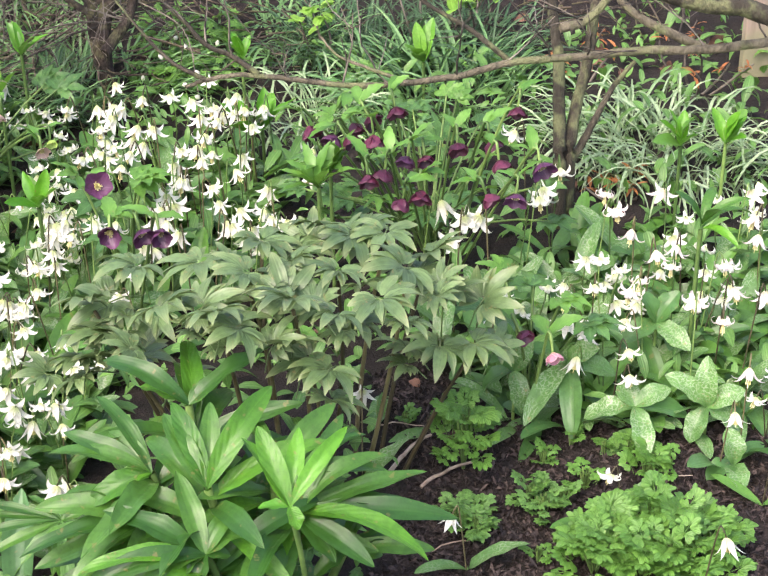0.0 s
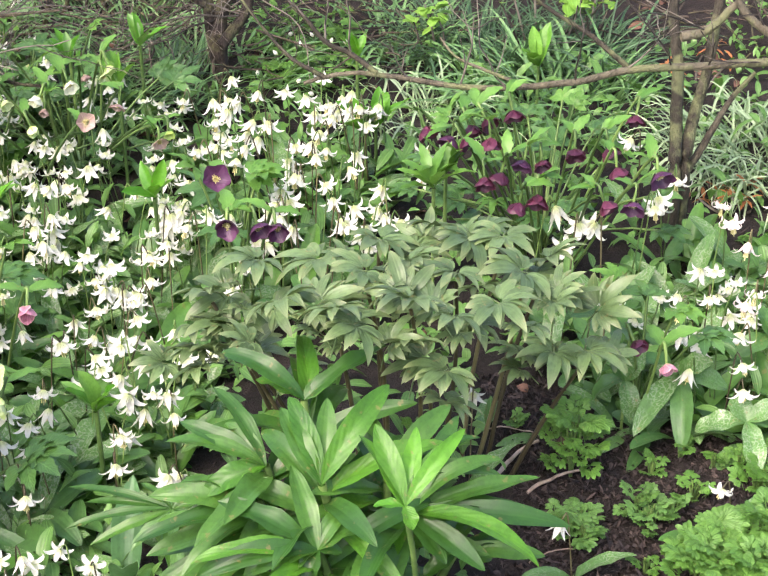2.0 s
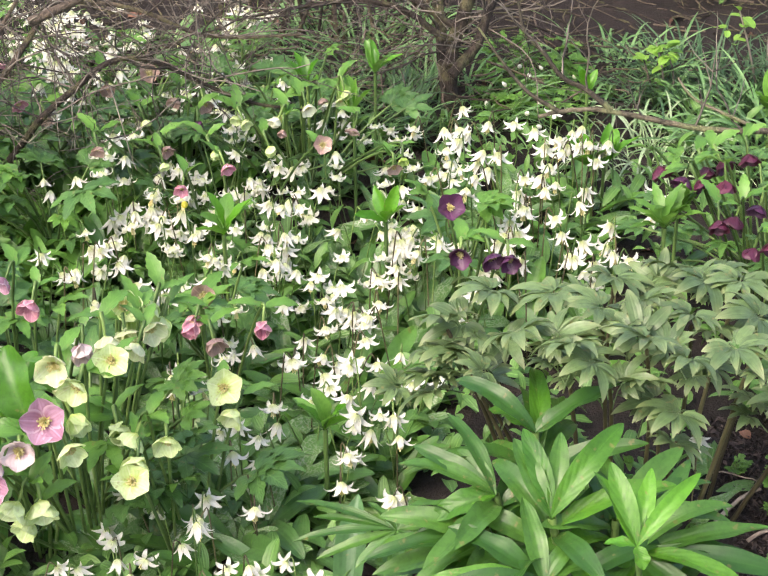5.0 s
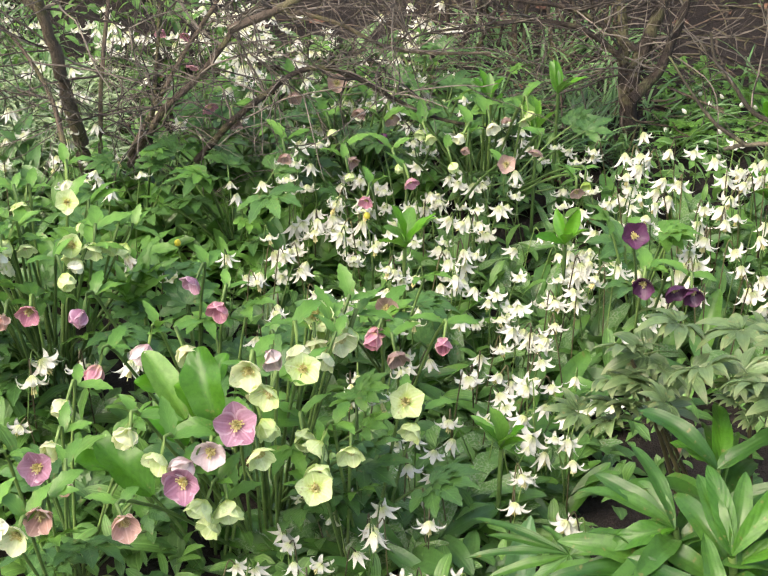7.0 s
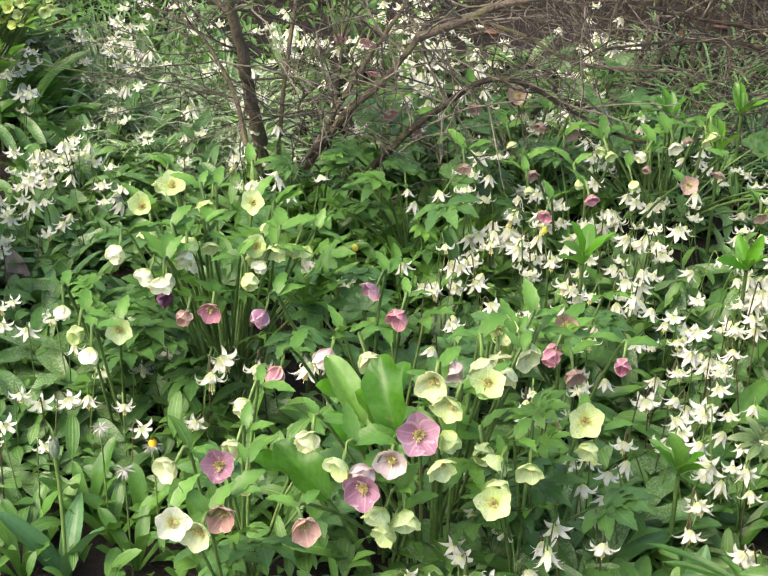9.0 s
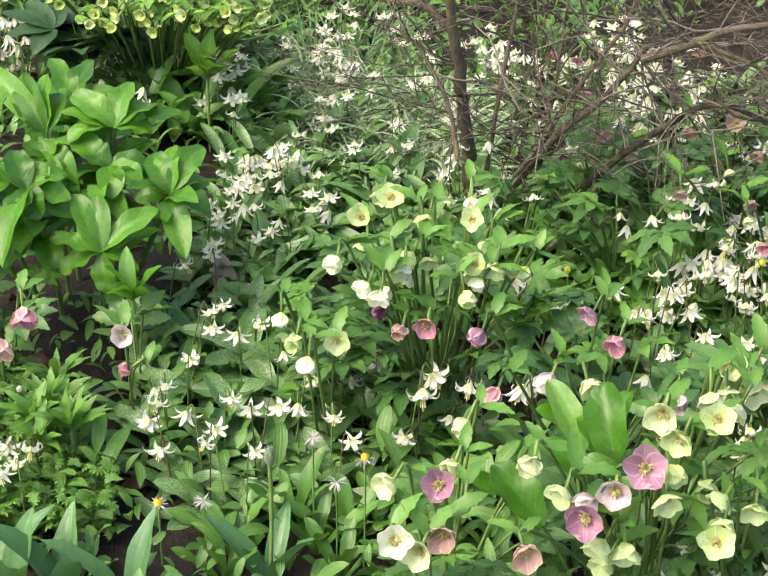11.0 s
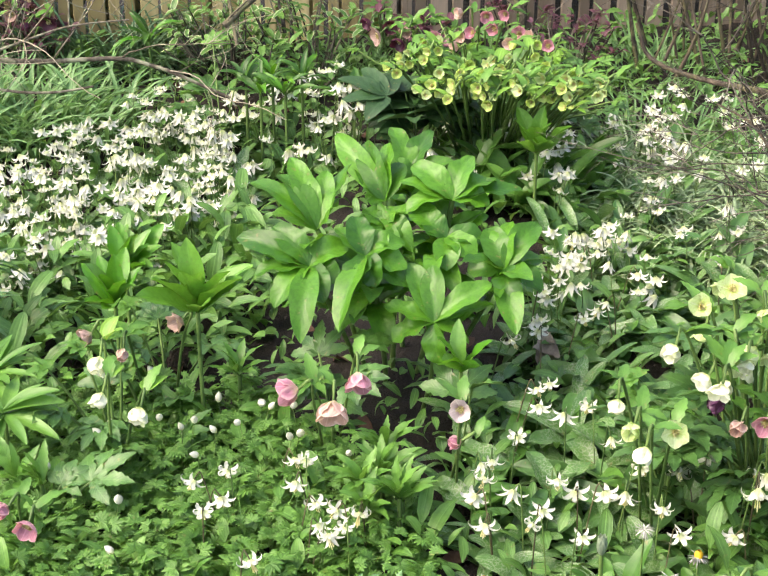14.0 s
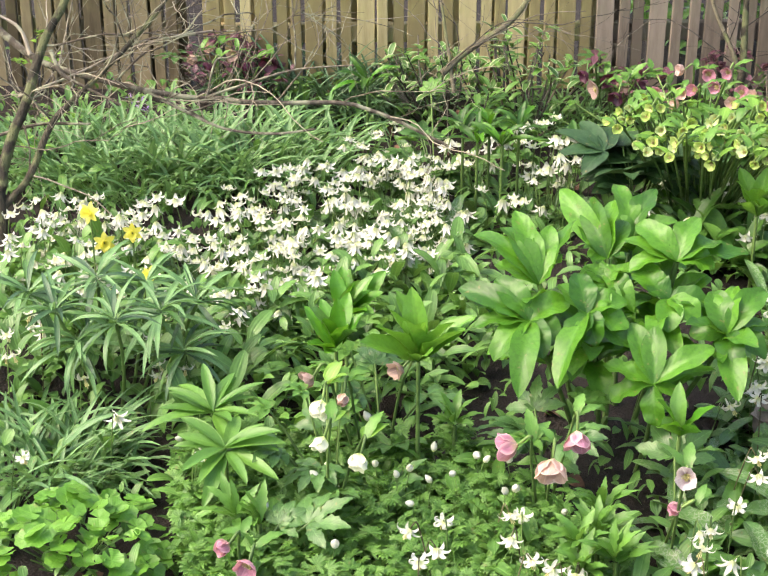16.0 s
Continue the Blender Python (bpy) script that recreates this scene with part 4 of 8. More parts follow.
def hellebore(base, heads, label, seed, leaves=7, young=3, group="hellebores in the bed", nod=0.35, toward=(0.2, -1.0), spread=0.12, leafset=None, bloom=0.95, leafh=(0.08, 0.2), bracts=None, ruff=2, kinds=(0, 1, 1, 2, 3), leafsize=0.78):
    """heads: (place, colour[, openness 0 to 2[, way it looks]])."""
    rng = random.Random(seed)
    bz = ground_at(*base[:2])
    o = Vector((base[0], base[1], bz))
    e = thing("hellebore", o, label, "hellebore", group)
    for h in heads:
        p, c = Vector(h[0]) - o, h[1]
        k = h[2] if len(h) > 2 else rng.choice(kinds)
        way = Vector(h[3]) if len(h) > 3 else Vector((toward[0] + rng.uniform(-0.7, 0.7), toward[1] + rng.uniform(-0.4, 0.5), -nod + rng.uniform(-0.25, 0.45)))
        way.normalize()
        back = p - way * 0.012
        foot = Vector((p.x * 0.25 + rng.uniform(-0.02, 0.02), p.y * 0.25 + rng.uniform(-0.02, 0.02), 0))
        part("flower_stem", Geo().add(tube(smooth_path([foot, foot * 0.4 + back * 0.6 + Vector((0, 0, 0.03)), back - way * 0.012 + Vector((0, 0, 0.012)), p], 3), [0.0028] * 9 + [0.0022], 5)), M_STEM, e)
        f = part("flower", HELL[c][k], None, e, "", facing(p, way, rng.uniform(0, 6), bloom * rng.uniform(0.85, 1.08)))
        if k < 3:
            part("flower_centre", HELL_STAMENS, None, f, "", Matrix.Scale(1.15, 4))
        for _ in range(ruff):
            az, up = rng.uniform(0, 6.28), rng.uniform(-0.2, 0.7)
            while Vector((-math.sin(az) * math.cos(up), math.cos(az) * math.cos(up), math.sin(up))).dot(way) > 0.05:
                az, up = rng.uniform(0, 6.28), rng.uniform(-0.5, 0.8)
            part("bract", rng.choice(bracts or BRACTS), None, e, "", turn(az, up, 0, back - way * 0.016, rng.uniform(0.7, 1.2)))
    stalks = Geo()
    leaves = int(leaves * 1.3)
    for k in range(leaves + young):
        a = rng.uniform(0, 6.28)
        r = spread * rng.uniform(0.3, 1.0)
        old = k < leaves
        h = rng.uniform(*leafh) if old else rng.uniform(0.16, 0.28)
        tip = Vector((r * math.cos(a), r * math.sin(a), h))
        stalks.add(tube(bow((0, 0, 0), tip, 5, 0.02), 0.0025, 4))
        part("leaf", rng.choice((leafset or HELL_LEAVES) if old else HELL_YOUNG), None, e, "", turn(a - 1.5708 + rng.uniform(-0.5, 0.5), rng.uniform(-0.1, 0.7), rng.uniform(-0.3, 0.3), tip, leafsize * rng.uniform(0.8, 1.25)))
    part("stalk_tuft", stalks, M_STEM, e)
    return e


def crowded(heads, share, drop, seed):
    """The heads with fellows close behind them that hang lower."""
    r = random.Random(seed)
    more = [((h[0][0] + r.uniform(-0.035, 0.035), h[0][1] + r.uniform(0.005, 0.05), h[0][2] - r.uniform(*drop)), h[1] if h[1] != "purple" else "lime", r.choice((1, 2, 3))) for h in heads if r.random() < share]
    return heads + more


def heads_of(places, colours, seed=0):
    r = random.Random(seed)
    return [(p, r.choice(colours.split())) for p in places]


# whorled leaves
LILY = [Geo().add(leaf(r.uniform(0.17, 0.23), r.uniform(0.034, 0.043), 11, 4, "oblance", 0.45, 0.0, r.uniform(0.5, 1.7), 0.1, r.uniform(-0.4, 0.4))).mesh("leaf", m) for m in (L_LILY, L_LILY, L_LILY, L_BRIGHT) for r in (rng, rng)]
SHOOT = [Geo().add(leaf(rng.uniform(0.085, 0.115), rng.uniform(0.03, 0.04), 10, 4, "blade", 0.4, 0.0, rng.uniform(0.2, 0.7), 0.14, rng.uniform(-0.5, 0.5))).mesh("leaf", m) for m in (L_BRIGHT, L_HELLYOUNG, L_BRIGHT, L_TROUTPLAIN, L_BRIGHT)]
STAR = [Geo().add(leaf(rng.uniform(0.075, 0.1), rng.uniform(0.017, 0.021), 8, 4, "blade", 0.4, 0.0, rng.uniform(0.2, 0.7), 0.05)).mesh("leaf", L_HELLYOUNG) for _ in range(4)]
FEATHER = [Geo().add(leaf(rng.uniform(0.065, 0.085), rng.uniform(0.017, 0.023), 13, 2, "lance", 0.35, 0.0, rng.uniform(0.3, 1.0), 0.2, rng.uniform(-0.4, 0.4), teeth=True)).mesh("leaf", L_HELLYOUNG) for _ in range(4)]
BROADFRESH = [Geo().add(leaf(rng.uniform(0.1, 0.135), rng.uniform(0.04, 0.05), 9, 6, "oblance", 0.45, 0.0, rng.uniform(0.05, 0.4), 0.14)).mesh("leaf", L_ROUND) for _ in range(4)]


def whorl(parent, at, count, leaves, tilt, rng, size=1.0, layers=1, start=None, axis=None):
    """A ring of leaves round a stem's top; tilt: from flat (0) to upright (1.5)."""
    a0 = rng.uniform(0, 6.28) if start is None else start
    for j in range(layers):
        for k in range(count):
            t = tilt[0] + (tilt[1] - tilt[0]) * (j + rng.random() * 0.6) / max(layers, 1)
            m = turn(a0 + k * 6.2832 / count + j * 0.5 + rng.uniform(-0.15, 0.15), t, rng.uniform(-0.2, 0.2), (0, 0, 0.008 * j), size * rng.uniform(0.85, 1.1) * (1 - 0.12 * j))
            lean = axis or (rng.uniform(-0.25, 0.25), rng.uniform(-0.35, 0.15), 1.0)
            part("leaf", rng.choice(leaves), None, parent, "", facing(at, lean) @ m)


def whorled_plant(name, base, tops, label, category, leaves, seed, tilt=(0.1, 1.0), count=7, layers=2, size=1.0, stem=0.004, stemmat=M_STEM, lower=None, axes=None, special=None):
    rng = random.Random(seed)
    o = Vector((base[0], base[1], ground_at(*base[:2])))
    e = thing(name, o, label, category)
    for i, p in enumerate(tops):
        p = Vector(p) - o
        foot = Vector((p.x * 0.35, p.y * 0.35, -0.01))
        P = bow(foot, p, 6, 0.0, 0.01)
        part("stem", Geo().add(tube(P, stem, 6)), stemmat, e)
        whorl(e, p, count, (special or {}).get(i, leaves), tilt, rng, size, layers, None, axes.get(i) if axes else None)
        if lower and i:
            for s in (0.75,):
                whorl(e, Vector(P[0]).lerp(Vector(P[-1]), s), lower, leaves, (-0.3, 0.3), rng, size, 1)
    return e


# divided peony leaves
def peony_leaf(rng):
    """Drooping leaflets spread like a hand, each cut into pointed lobes that join towards its foot."""
    g = Geo()
    droop = rng.uniform(0.7, 1.3)
    for az, s in ((0, 1.0), (-1.0, 0.9), (1.0, 0.9), (-1.9, 0.62), (1.9, 0.62)):
        M0 = Matrix.Rotation(az + rng.uniform(-0.12, 0.12), 4, "Z") @ Matrix.Translation((0, 0.006, 0))
        for k, q, w in ((0, 1.0, 0.021), (-0.55, 0.76, 0.015), (0.55, 0.76, 0.015)):
            g.add(leaf(0.074 * s * q * rng.uniform(0.9, 1.1), w * (0.7 + 0.3 * s), 8, 2, "lance", 0.3, 0.35, droop * rng.uniform(0.7, 1.3), 0.08, rng.uniform(-0.5, 0.5)), M0 @ Matrix.Rotation(k * rng.uniform(0.85, 1.15), 4, "Z"))
    g.add(tube([(0, -0.05, -0.03), (0, -0.02, -0.006), (0, 0.008, 0)], 0.0014, 4))
    return g.mesh("leaf", L_PEONY)


PEONY_LEAVES = [peony_leaf(rng) for _ in range(9)]


def tree_peony(base, tops, label, seed):
    """tops: the places of the leaf hands, each on a branch with fellows under it."""
    rng = random.Random(seed)
    o = Vector((base[0], base[1], ground_at(*base[:2])))
    e = thing("tree_peony", o, label, "peony")
    for i, p in enumerate(tops):
        p = Vector(p) - o
        foot = Vector((p.x * 0.6, p.y * 0.4, -0.01))
        if i % 2 == 0:
            part("stem", Geo().add(tube(bow(foot, p - Vector((0, 0, 0.02)), 6, 0.01, 0.015), np.linspace(0.0046, 0.003, 6), 6)), M_STEMRED, e)
        part("leaf", rng.choice(PEONY_LEAVES), None, e, "", turn(3.3 + rng.uniform(-1.3, 1.3), rng.uniform(-0.2, 0.55), rng.uniform(-0.4, 0.4), p, rng.uniform(0.8, 1.1)))
        for k in range(2):
            a = rng.uniform(0, 6.28)
            q = p + Vector((0.05 * math.cos(a), 0.05 * math.sin(a), rng.uniform(-0.075, -0.01)))
            part("leaf", rng.choice(PEONY_LEAVES), None, e, "", turn(a - 1.57 + rng.uniform(-0.4, 0.4), rng.uniform(-0.3, 0.8), rng.uniform(-0.5, 0.5), q, rng.uniform(0.6, 1.0)))
    return e


def strap_clump(base, r, count, length, width, mat, label, seed, name="grass_clump", lean=(0.6, 1.35), bend=(0.8, 2.0), category="grass"):
    rng = random.Random(seed)
    g = Geo()
    shapes = [leaf(length * rng.uniform(0.7, 1.1), width * rng.uniform(0.8, 1.2), 8, 2, "strap", 0.5, 0.0, rng.uniform(*bend), 0, rng.uniform(-0.6, 0.6)) for _ in range(14)]
    for _ in range(count):
        a, q = rng.uniform(0, 6.28), r * math.sqrt(rng.random())
        g.add(rng.choice(shapes), turn(a - 1.57 + rng.gauss(0, 0.9), rng.uniform(*lean), 0, (q * math.cos(a), q * math.sin(a), -0.005), rng.uniform(0.75, 1.15)))
    ob = tagged(new(name, g.mesh(name, mat)), label, category, "grass clumps", "stuff")
    ob.location = (base[0], base[1], ground_at(*base[:2]))
    return ob


# ---- the lance-leaved plant at the front ----
def aimed_leaf(base, tip, width, arch, rng, mat, shape="ellipse", fold=0.35):
    """A blade from base to tip, arched upwards between them, its face up."""
    d = Vector(tip) - Vector(base)
    L = d.length
    y = d.normalized()
    x = y.cross(Vector((rng.uniform(-0.25, 0.25), -0.3 + rng.uniform(-0.2, 0.2), 1.0))).normalized()
    z = x.cross(y)
    m = Matrix((x, y, z)).transposed().to_4x4()
    m.translation = base
    return Geo().add(leaf(L * (1 + arch * arch / 24), width, 12, 6, shape, fold, arch / 2, arch, rng.uniform(0.08, 0.28), rng.uniform(-0.5, 0.5), 0.0, 1.0)).mesh("leaf", mat), m


def even(tufts, width):
    """Tufts whose leaves are all of one width."""
    return [(top, [(tip, width) for tip in tips]) for top, tips in tufts]


def tufted_plant(name, base, tufts, label, seed, mats, arch=(0.5, 1.2), shape="blade", stem=0.006, category="plant", fill=0, slim=0.74, reach=1.0):
    """tufts: a stem's top and the (tip, width) of each of its leaves."""
    rng = random.Random(seed)
    o = Vector((base[0], base[1], ground_at(*base[:2])))
    e = thing(name, o, label, category)
    for k, (top, tips) in enumerate(tufts):
        p = Vector(top) - o
        part("stem", Geo().add(tube(bow((p.x * 0.4, p.y * 0.4, -0.01), p, 6, 0.0, 0.01), stem, 6)), M_STEM, e)
        blades = [(p, Vector(tip) - o, width * slim) for tip, width in tips]
        for _ in range(fill if top[2] > 0.25 or not tips else 0):
            a, r = rng.uniform(0, 6.28), reach * rng.uniform(0.11, 0.18)
            q = p.lerp(Vector((p.x * 0.4, p.y * 0.4, 0)), rng.uniform(0.05, 0.45))
            blades.append((q, Vector((q.x + r * math.cos(a), q.y + r * math.sin(a), max(0.02, q.z + rng.uniform(-0.06, 0.06)))), rng.uniform(0.026, 0.036) / reach))
        for q, tip, width in blades:
            me, m = aimed_leaf(q, tip, width, rng.uniform(*arch), rng, rng.choice(mats), shape)
            part("leaf", me, None, e, "", m)
    return e


UPPER_TUFTS = [
    ((-0.23, 1.63, 0.33), [((-0.28, 1.72, 0.4), 0.045), ((-0.23, 1.72, 0.4), 0.042), ((-0.15, 1.74, 0.41), 0.050), ((-0.29, 1.71, 0.39), 0.045), ((-0.18, 1.72, 0.39), 0.050), ((-0.21, 1.69, 0.36), 0.040)]),
    ((-0.23, 1.56, 0.28), [((-0.36, 1.6, 0.32), 0.050), ((-0.27, 1.64, 0.35), 0.045), ((-0.32, 1.53, 0.26), 0.045), ((-0.17, 1.6, 0.29), 0.034), ((-0.38, 1.52, 0.26), 0.045), ((-0.2, 1.61, 0.31), 0.036), ((-0.29, 1.52, 0.25), 0.045), ((-0.2, 1.57, 0.27), 0.030), ((-0.24, 1.53, 0.25), 0.040)]),
    ((-0.31, 1.69, 0.31), [((-0.39, 1.78, 0.37), 0.036), ((-0.45, 1.72, 0.32), 0.042), ((-0.37, 1.74, 0.34), 0.046), ((-0.43, 1.74, 0.34), 0.040), ((-0.39, 1.66, 0.28), 0.050), ((-0.36, 1.68, 0.29), 0.040)]),
]
MIDDLE_TUFTS = [
    ((-0.27, 1.8, 0.34), [((-0.39, 1.85, 0.38), 0.045), ((-0.16, 1.88, 0.38), 0.045), ((-0.23, 1.84, 0.35), 0.040), ((-0.34, 1.83, 0.35), 0.040)]),
    ((-0.06, 1.66, 0.2), [((-0.09, 1.68, 0.21), 0.030), ((-0.01, 1.66, 0.19), 0.040), ((0.06, 1.67, 0.19), 0.040), ((-0.1, 1.63, 0.18), 0.040), ((0.02, 1.69, 0.21), 0.040), ((-0.03, 1.7, 0.23), 0.040)]),
]
LOWER_TUFTS = [
    ((-0.12, 1.65, 0.27), [((0.09, 1.66, 0.25), 0.050), ((0.05, 1.71, 0.29), 0.045), ((0.02, 1.68, 0.27), 0.042), ((-0.0, 1.72, 0.31), 0.036), ((0.01, 1.64, 0.25), 0.045), ((-0.06, 1.66, 0.26), 0.040), ((0.05, 1.6, 0.23), 0.045), ((-0.02, 1.59, 0.23), 0.045), ((-0.06, 1.76, 0.35), 0.040), ((-0.07, 1.6, 0.23), 0.045), ((-0.15, 1.58, 0.23), 0.040)]),
    ((-0.15, 1.68, 0.3), [((-0.07, 1.77, 0.36), 0.046), ((-0.03, 1.74, 0.33), 0.036), ((-0.2, 1.73, 0.34), 0.045), ((-0.0, 1.71, 0.29), 0.040)]),
    ((-0.32, 1.67, 0.27), [((-0.43, 1.68, 0.28), 0.040), ((-0.38, 1.69, 0.28), 0.040), ((-0.34, 1.71, 0.3), 0.040), ((-0.4, 1.66, 0.26), 0.040), ((-0.37, 1.63, 0.25), 0.040)]),
]
FRESH_TUFT = [
    ((-0.12, 1.54, 0.37), [((-0.16, 1.61, 0.44), 0.050), ((-0.11, 1.62, 0.43), 0.040), ((-0.08, 1.6, 0.42), 0.032), ((-0.05, 1.62, 0.43), 0.036), ((-0.18, 1.6, 0.43), 0.040), ((-0.11, 1.52, 0.35), 0.035), ((-0.1, 1.58, 0.39), 0.026), ((-0.16, 1.55, 0.36), 0.030), ((-0.14, 1.59, 0.41), 0.030)]),
]
FAN_TUFT = [
    ((-0.46, 1.78, 0.16), [((-0.62, 1.82, 0.16), 0.022), ((-0.59, 1.8, 0.15), 0.020), ((-0.61, 1.75, 0.14), 0.022), ((-0.57, 1.73, 0.13), 0.024), ((-0.51, 1.72, 0.13), 0.028), ((-0.45, 1.69, 0.13), 0.030), ((-0.43, 1.66, 0.12), 0.030), ((-0.4, 1.75, 0.15), 0.026), ((-0.39, 1.8, 0.16), 0.024), ((-0.44, 1.81, 0.18), 0.022), ((-0.51, 1.81, 0.18), 0.020)]),
]
tufted_plant("lance_leaved_plant", (-0.19, 1.74), UPPER_TUFTS + MIDDLE_TUFTS + LOWER_TUFTS, "glossy fresh green lance-leaved plant in whorled tufts", 41, [L_LILY, L_LILY, L_LILY, L_BROAD], (0.5, 1.5), fill=15, slim=0.66)
tufted_plant("lance_leaved_plant", (-0.1, 1.66), FRESH_TUFT, "bright young shoot amid the lance-leaved plant", 45, [L_BRIGHT, L_BROAD], (0.4, 1.1), stem=0.004, slim=0.58)
tufted_plant("lance_leaved_plant", FAN_TUFT[0][0], FAN_TUFT, "low plant with a fan of narrow green leaflets", 42, [L_LILY, L_HELL], (0.3, 0.9), "oblance", 0.004, slim=0.72)

# ---- the bronze-green peony ----
HAND_PLACES = [(-0.42, 1.98, 0.4), (-0.36, 2.04, 0.42), (-0.39, 1.95, 0.36), (-0.31, 1.91, 0.43), (-0.27, 2.05, 0.42), (-0.23, 1.86, 0.45), (-0.2, 2.0, 0.43), (-0.2, 1.85, 0.43), (-0.13, 1.91, 0.44), (-0.14, 2.05, 0.42), (-0.07, 2.02, 0.42), (-0.05, 2.16, 0.4), (0.0, 2.17, 0.4), (-0.01, 1.94, 0.42), (0.03, 2.06, 0.4), (0.08, 2.05, 0.27), (0.13, 2.07, 0.26), (0.1, 2.1, 0.33), (-0.11, 1.91, 0.34), (-0.07, 1.9, 0.42), (-0.37, 2.01, 0.28), (-0.44, 1.95, 0.36), (-0.19, 2.15, 0.4), (-0.11, 2.21, 0.39), (0.07, 2.19, 0.35)]
tree_peony((-0.14, 2.12), HAND_PLACES, "young tree peony with bronze-green divided leaves", 43)

# ---- the broad-leaved plant and its neighbours ----
BROAD_UPPER = [
    ((-2.37, 1.97, 0.36), [(-2.53, 1.95, 0.42), (-2.49, 2.03, 0.46), (-2.42, 2.06, 0.44), (-2.39, 2.1, 0.45), (-2.5, 2.0, 0.43), (-2.46, 1.94, 0.38), (-2.37, 2.04, 0.4)]),
    ((-2.21, 2.19, 0.39), [(-2.32, 2.16, 0.41), (-2.32, 2.2, 0.43), (-2.23, 2.28, 0.45), (-2.12, 2.3, 0.4), (-2.17, 2.28, 0.41), (-2.29, 2.21, 0.42), (-2.27, 2.12, 0.37), (-2.15, 2.23, 0.38)]),
    ((-2.34, 2.14, 0.37), [(-2.5, 2.18, 0.46), (-2.44, 2.2, 0.45), (-2.4, 2.23, 0.45), (-2.36, 2.22, 0.42), (-2.44, 2.17, 0.42), (-2.38, 2.13, 0.38)]),
    ((-2.18, 2.13, 0.34), [(-2.14, 2.08, 0.3), (-2.24, 2.13, 0.36), (-2.12, 2.18, 0.33), (-2.27, 2.13, 0.37), (-2.11, 2.13, 0.31)]),
]
BROAD_LOWER = [
    ((-2.06, 2.16, 0.3), [(-2.05, 2.26, 0.36), (-2.0, 2.23, 0.31), (-1.98, 2.17, 0.27), (-1.99, 2.1, 0.26), (-1.96, 2.06, 0.23), (-2.12, 2.12, 0.29), (-2.13, 2.2, 0.35), (-2.1, 2.23, 0.36)]),
    ((-2.33, 1.9, 0.32), [(-2.48, 1.86, 0.35), (-2.44, 1.86, 0.33), (-2.41, 1.83, 0.3), (-2.33, 1.8, 0.27), (-2.24, 1.77, 0.24), (-2.3, 1.98, 0.34), (-2.27, 1.92, 0.3), (-2.26, 1.86, 0.28), (-2.43, 1.91, 0.37)]),
]
BROAD_MIDDLE = [
    ((-2.4, 2.3, 0.34), [(-2.5, 2.36, 0.42), (-2.42, 2.4, 0.42), (-2.34, 2.37, 0.38), (-2.46, 2.28, 0.38), (-2.35, 2.27, 0.35)]),
    ((-2.25, 1.97, 0.34), [(-2.33, 1.98, 0.37), (-2.31, 2.01, 0.39), (-2.25, 2.03, 0.37), (-2.21, 2.04, 0.35), (-2.18, 2.01, 0.32), (-2.22, 1.89, 0.29), (-2.19, 1.82, 0.26), (-2.2, 1.94, 0.3)]),
    ((-2.31, 2.1, 0.34), [(-2.36, 2.1, 0.36), (-2.34, 2.05, 0.33), (-2.31, 2.14, 0.36), (-2.26, 2.11, 0.33), (-2.25, 2.04, 0.31)]),
]
tufted_plant("broad_leaved_plant", (-2.32, 2.16), even(BROAD_UPPER + BROAD_LOWER + BROAD_MIDDLE, 0.053), "lush broad-leaved perennial with glossy green whorled leaves", 44, [L_BROAD], (0.4, 1.4), "blade", 0.0055, "plant", 12, 1.02, 0.7)

BROAD_ROSETTE = [
    ((-2.1, 1.99, 0.24), [(-2.19, 2.03, 0.32), (-2.15, 2.05, 0.32), (-2.04, 2.09, 0.3), (-2.04, 2.1, 0.25), (-2.04, 2.02, 0.2), (-2.07, 1.97, 0.17), (-2.16, 1.94, 0.2), (-2.19, 1.95, 0.26)]),
]
tufted_plant("broad_leaved_plant", (-2.2, 2.06), even(BROAD_ROSETTE, 0.066), "flat rosette of glossy rounded leaves beside the tall tufts", 47, [L_BROAD], (0.3, 0.8), "spoon", 0.005)


def shoots(rows, seed):
    """rows: (tops, label, leaves, leaves in a whorl, size)."""
    for k, (tops, label, leaves, count, size) in enumerate(rows):
        for j, top in enumerate(tops):
            whorled_plant("leafy_shoot", top, [top], label, "shoot", leaves, seed + k * 7 + j, (0.1, 0.7) if leaves is STAR else (0.75, 1.42), max(3, count - 3), 2, size)


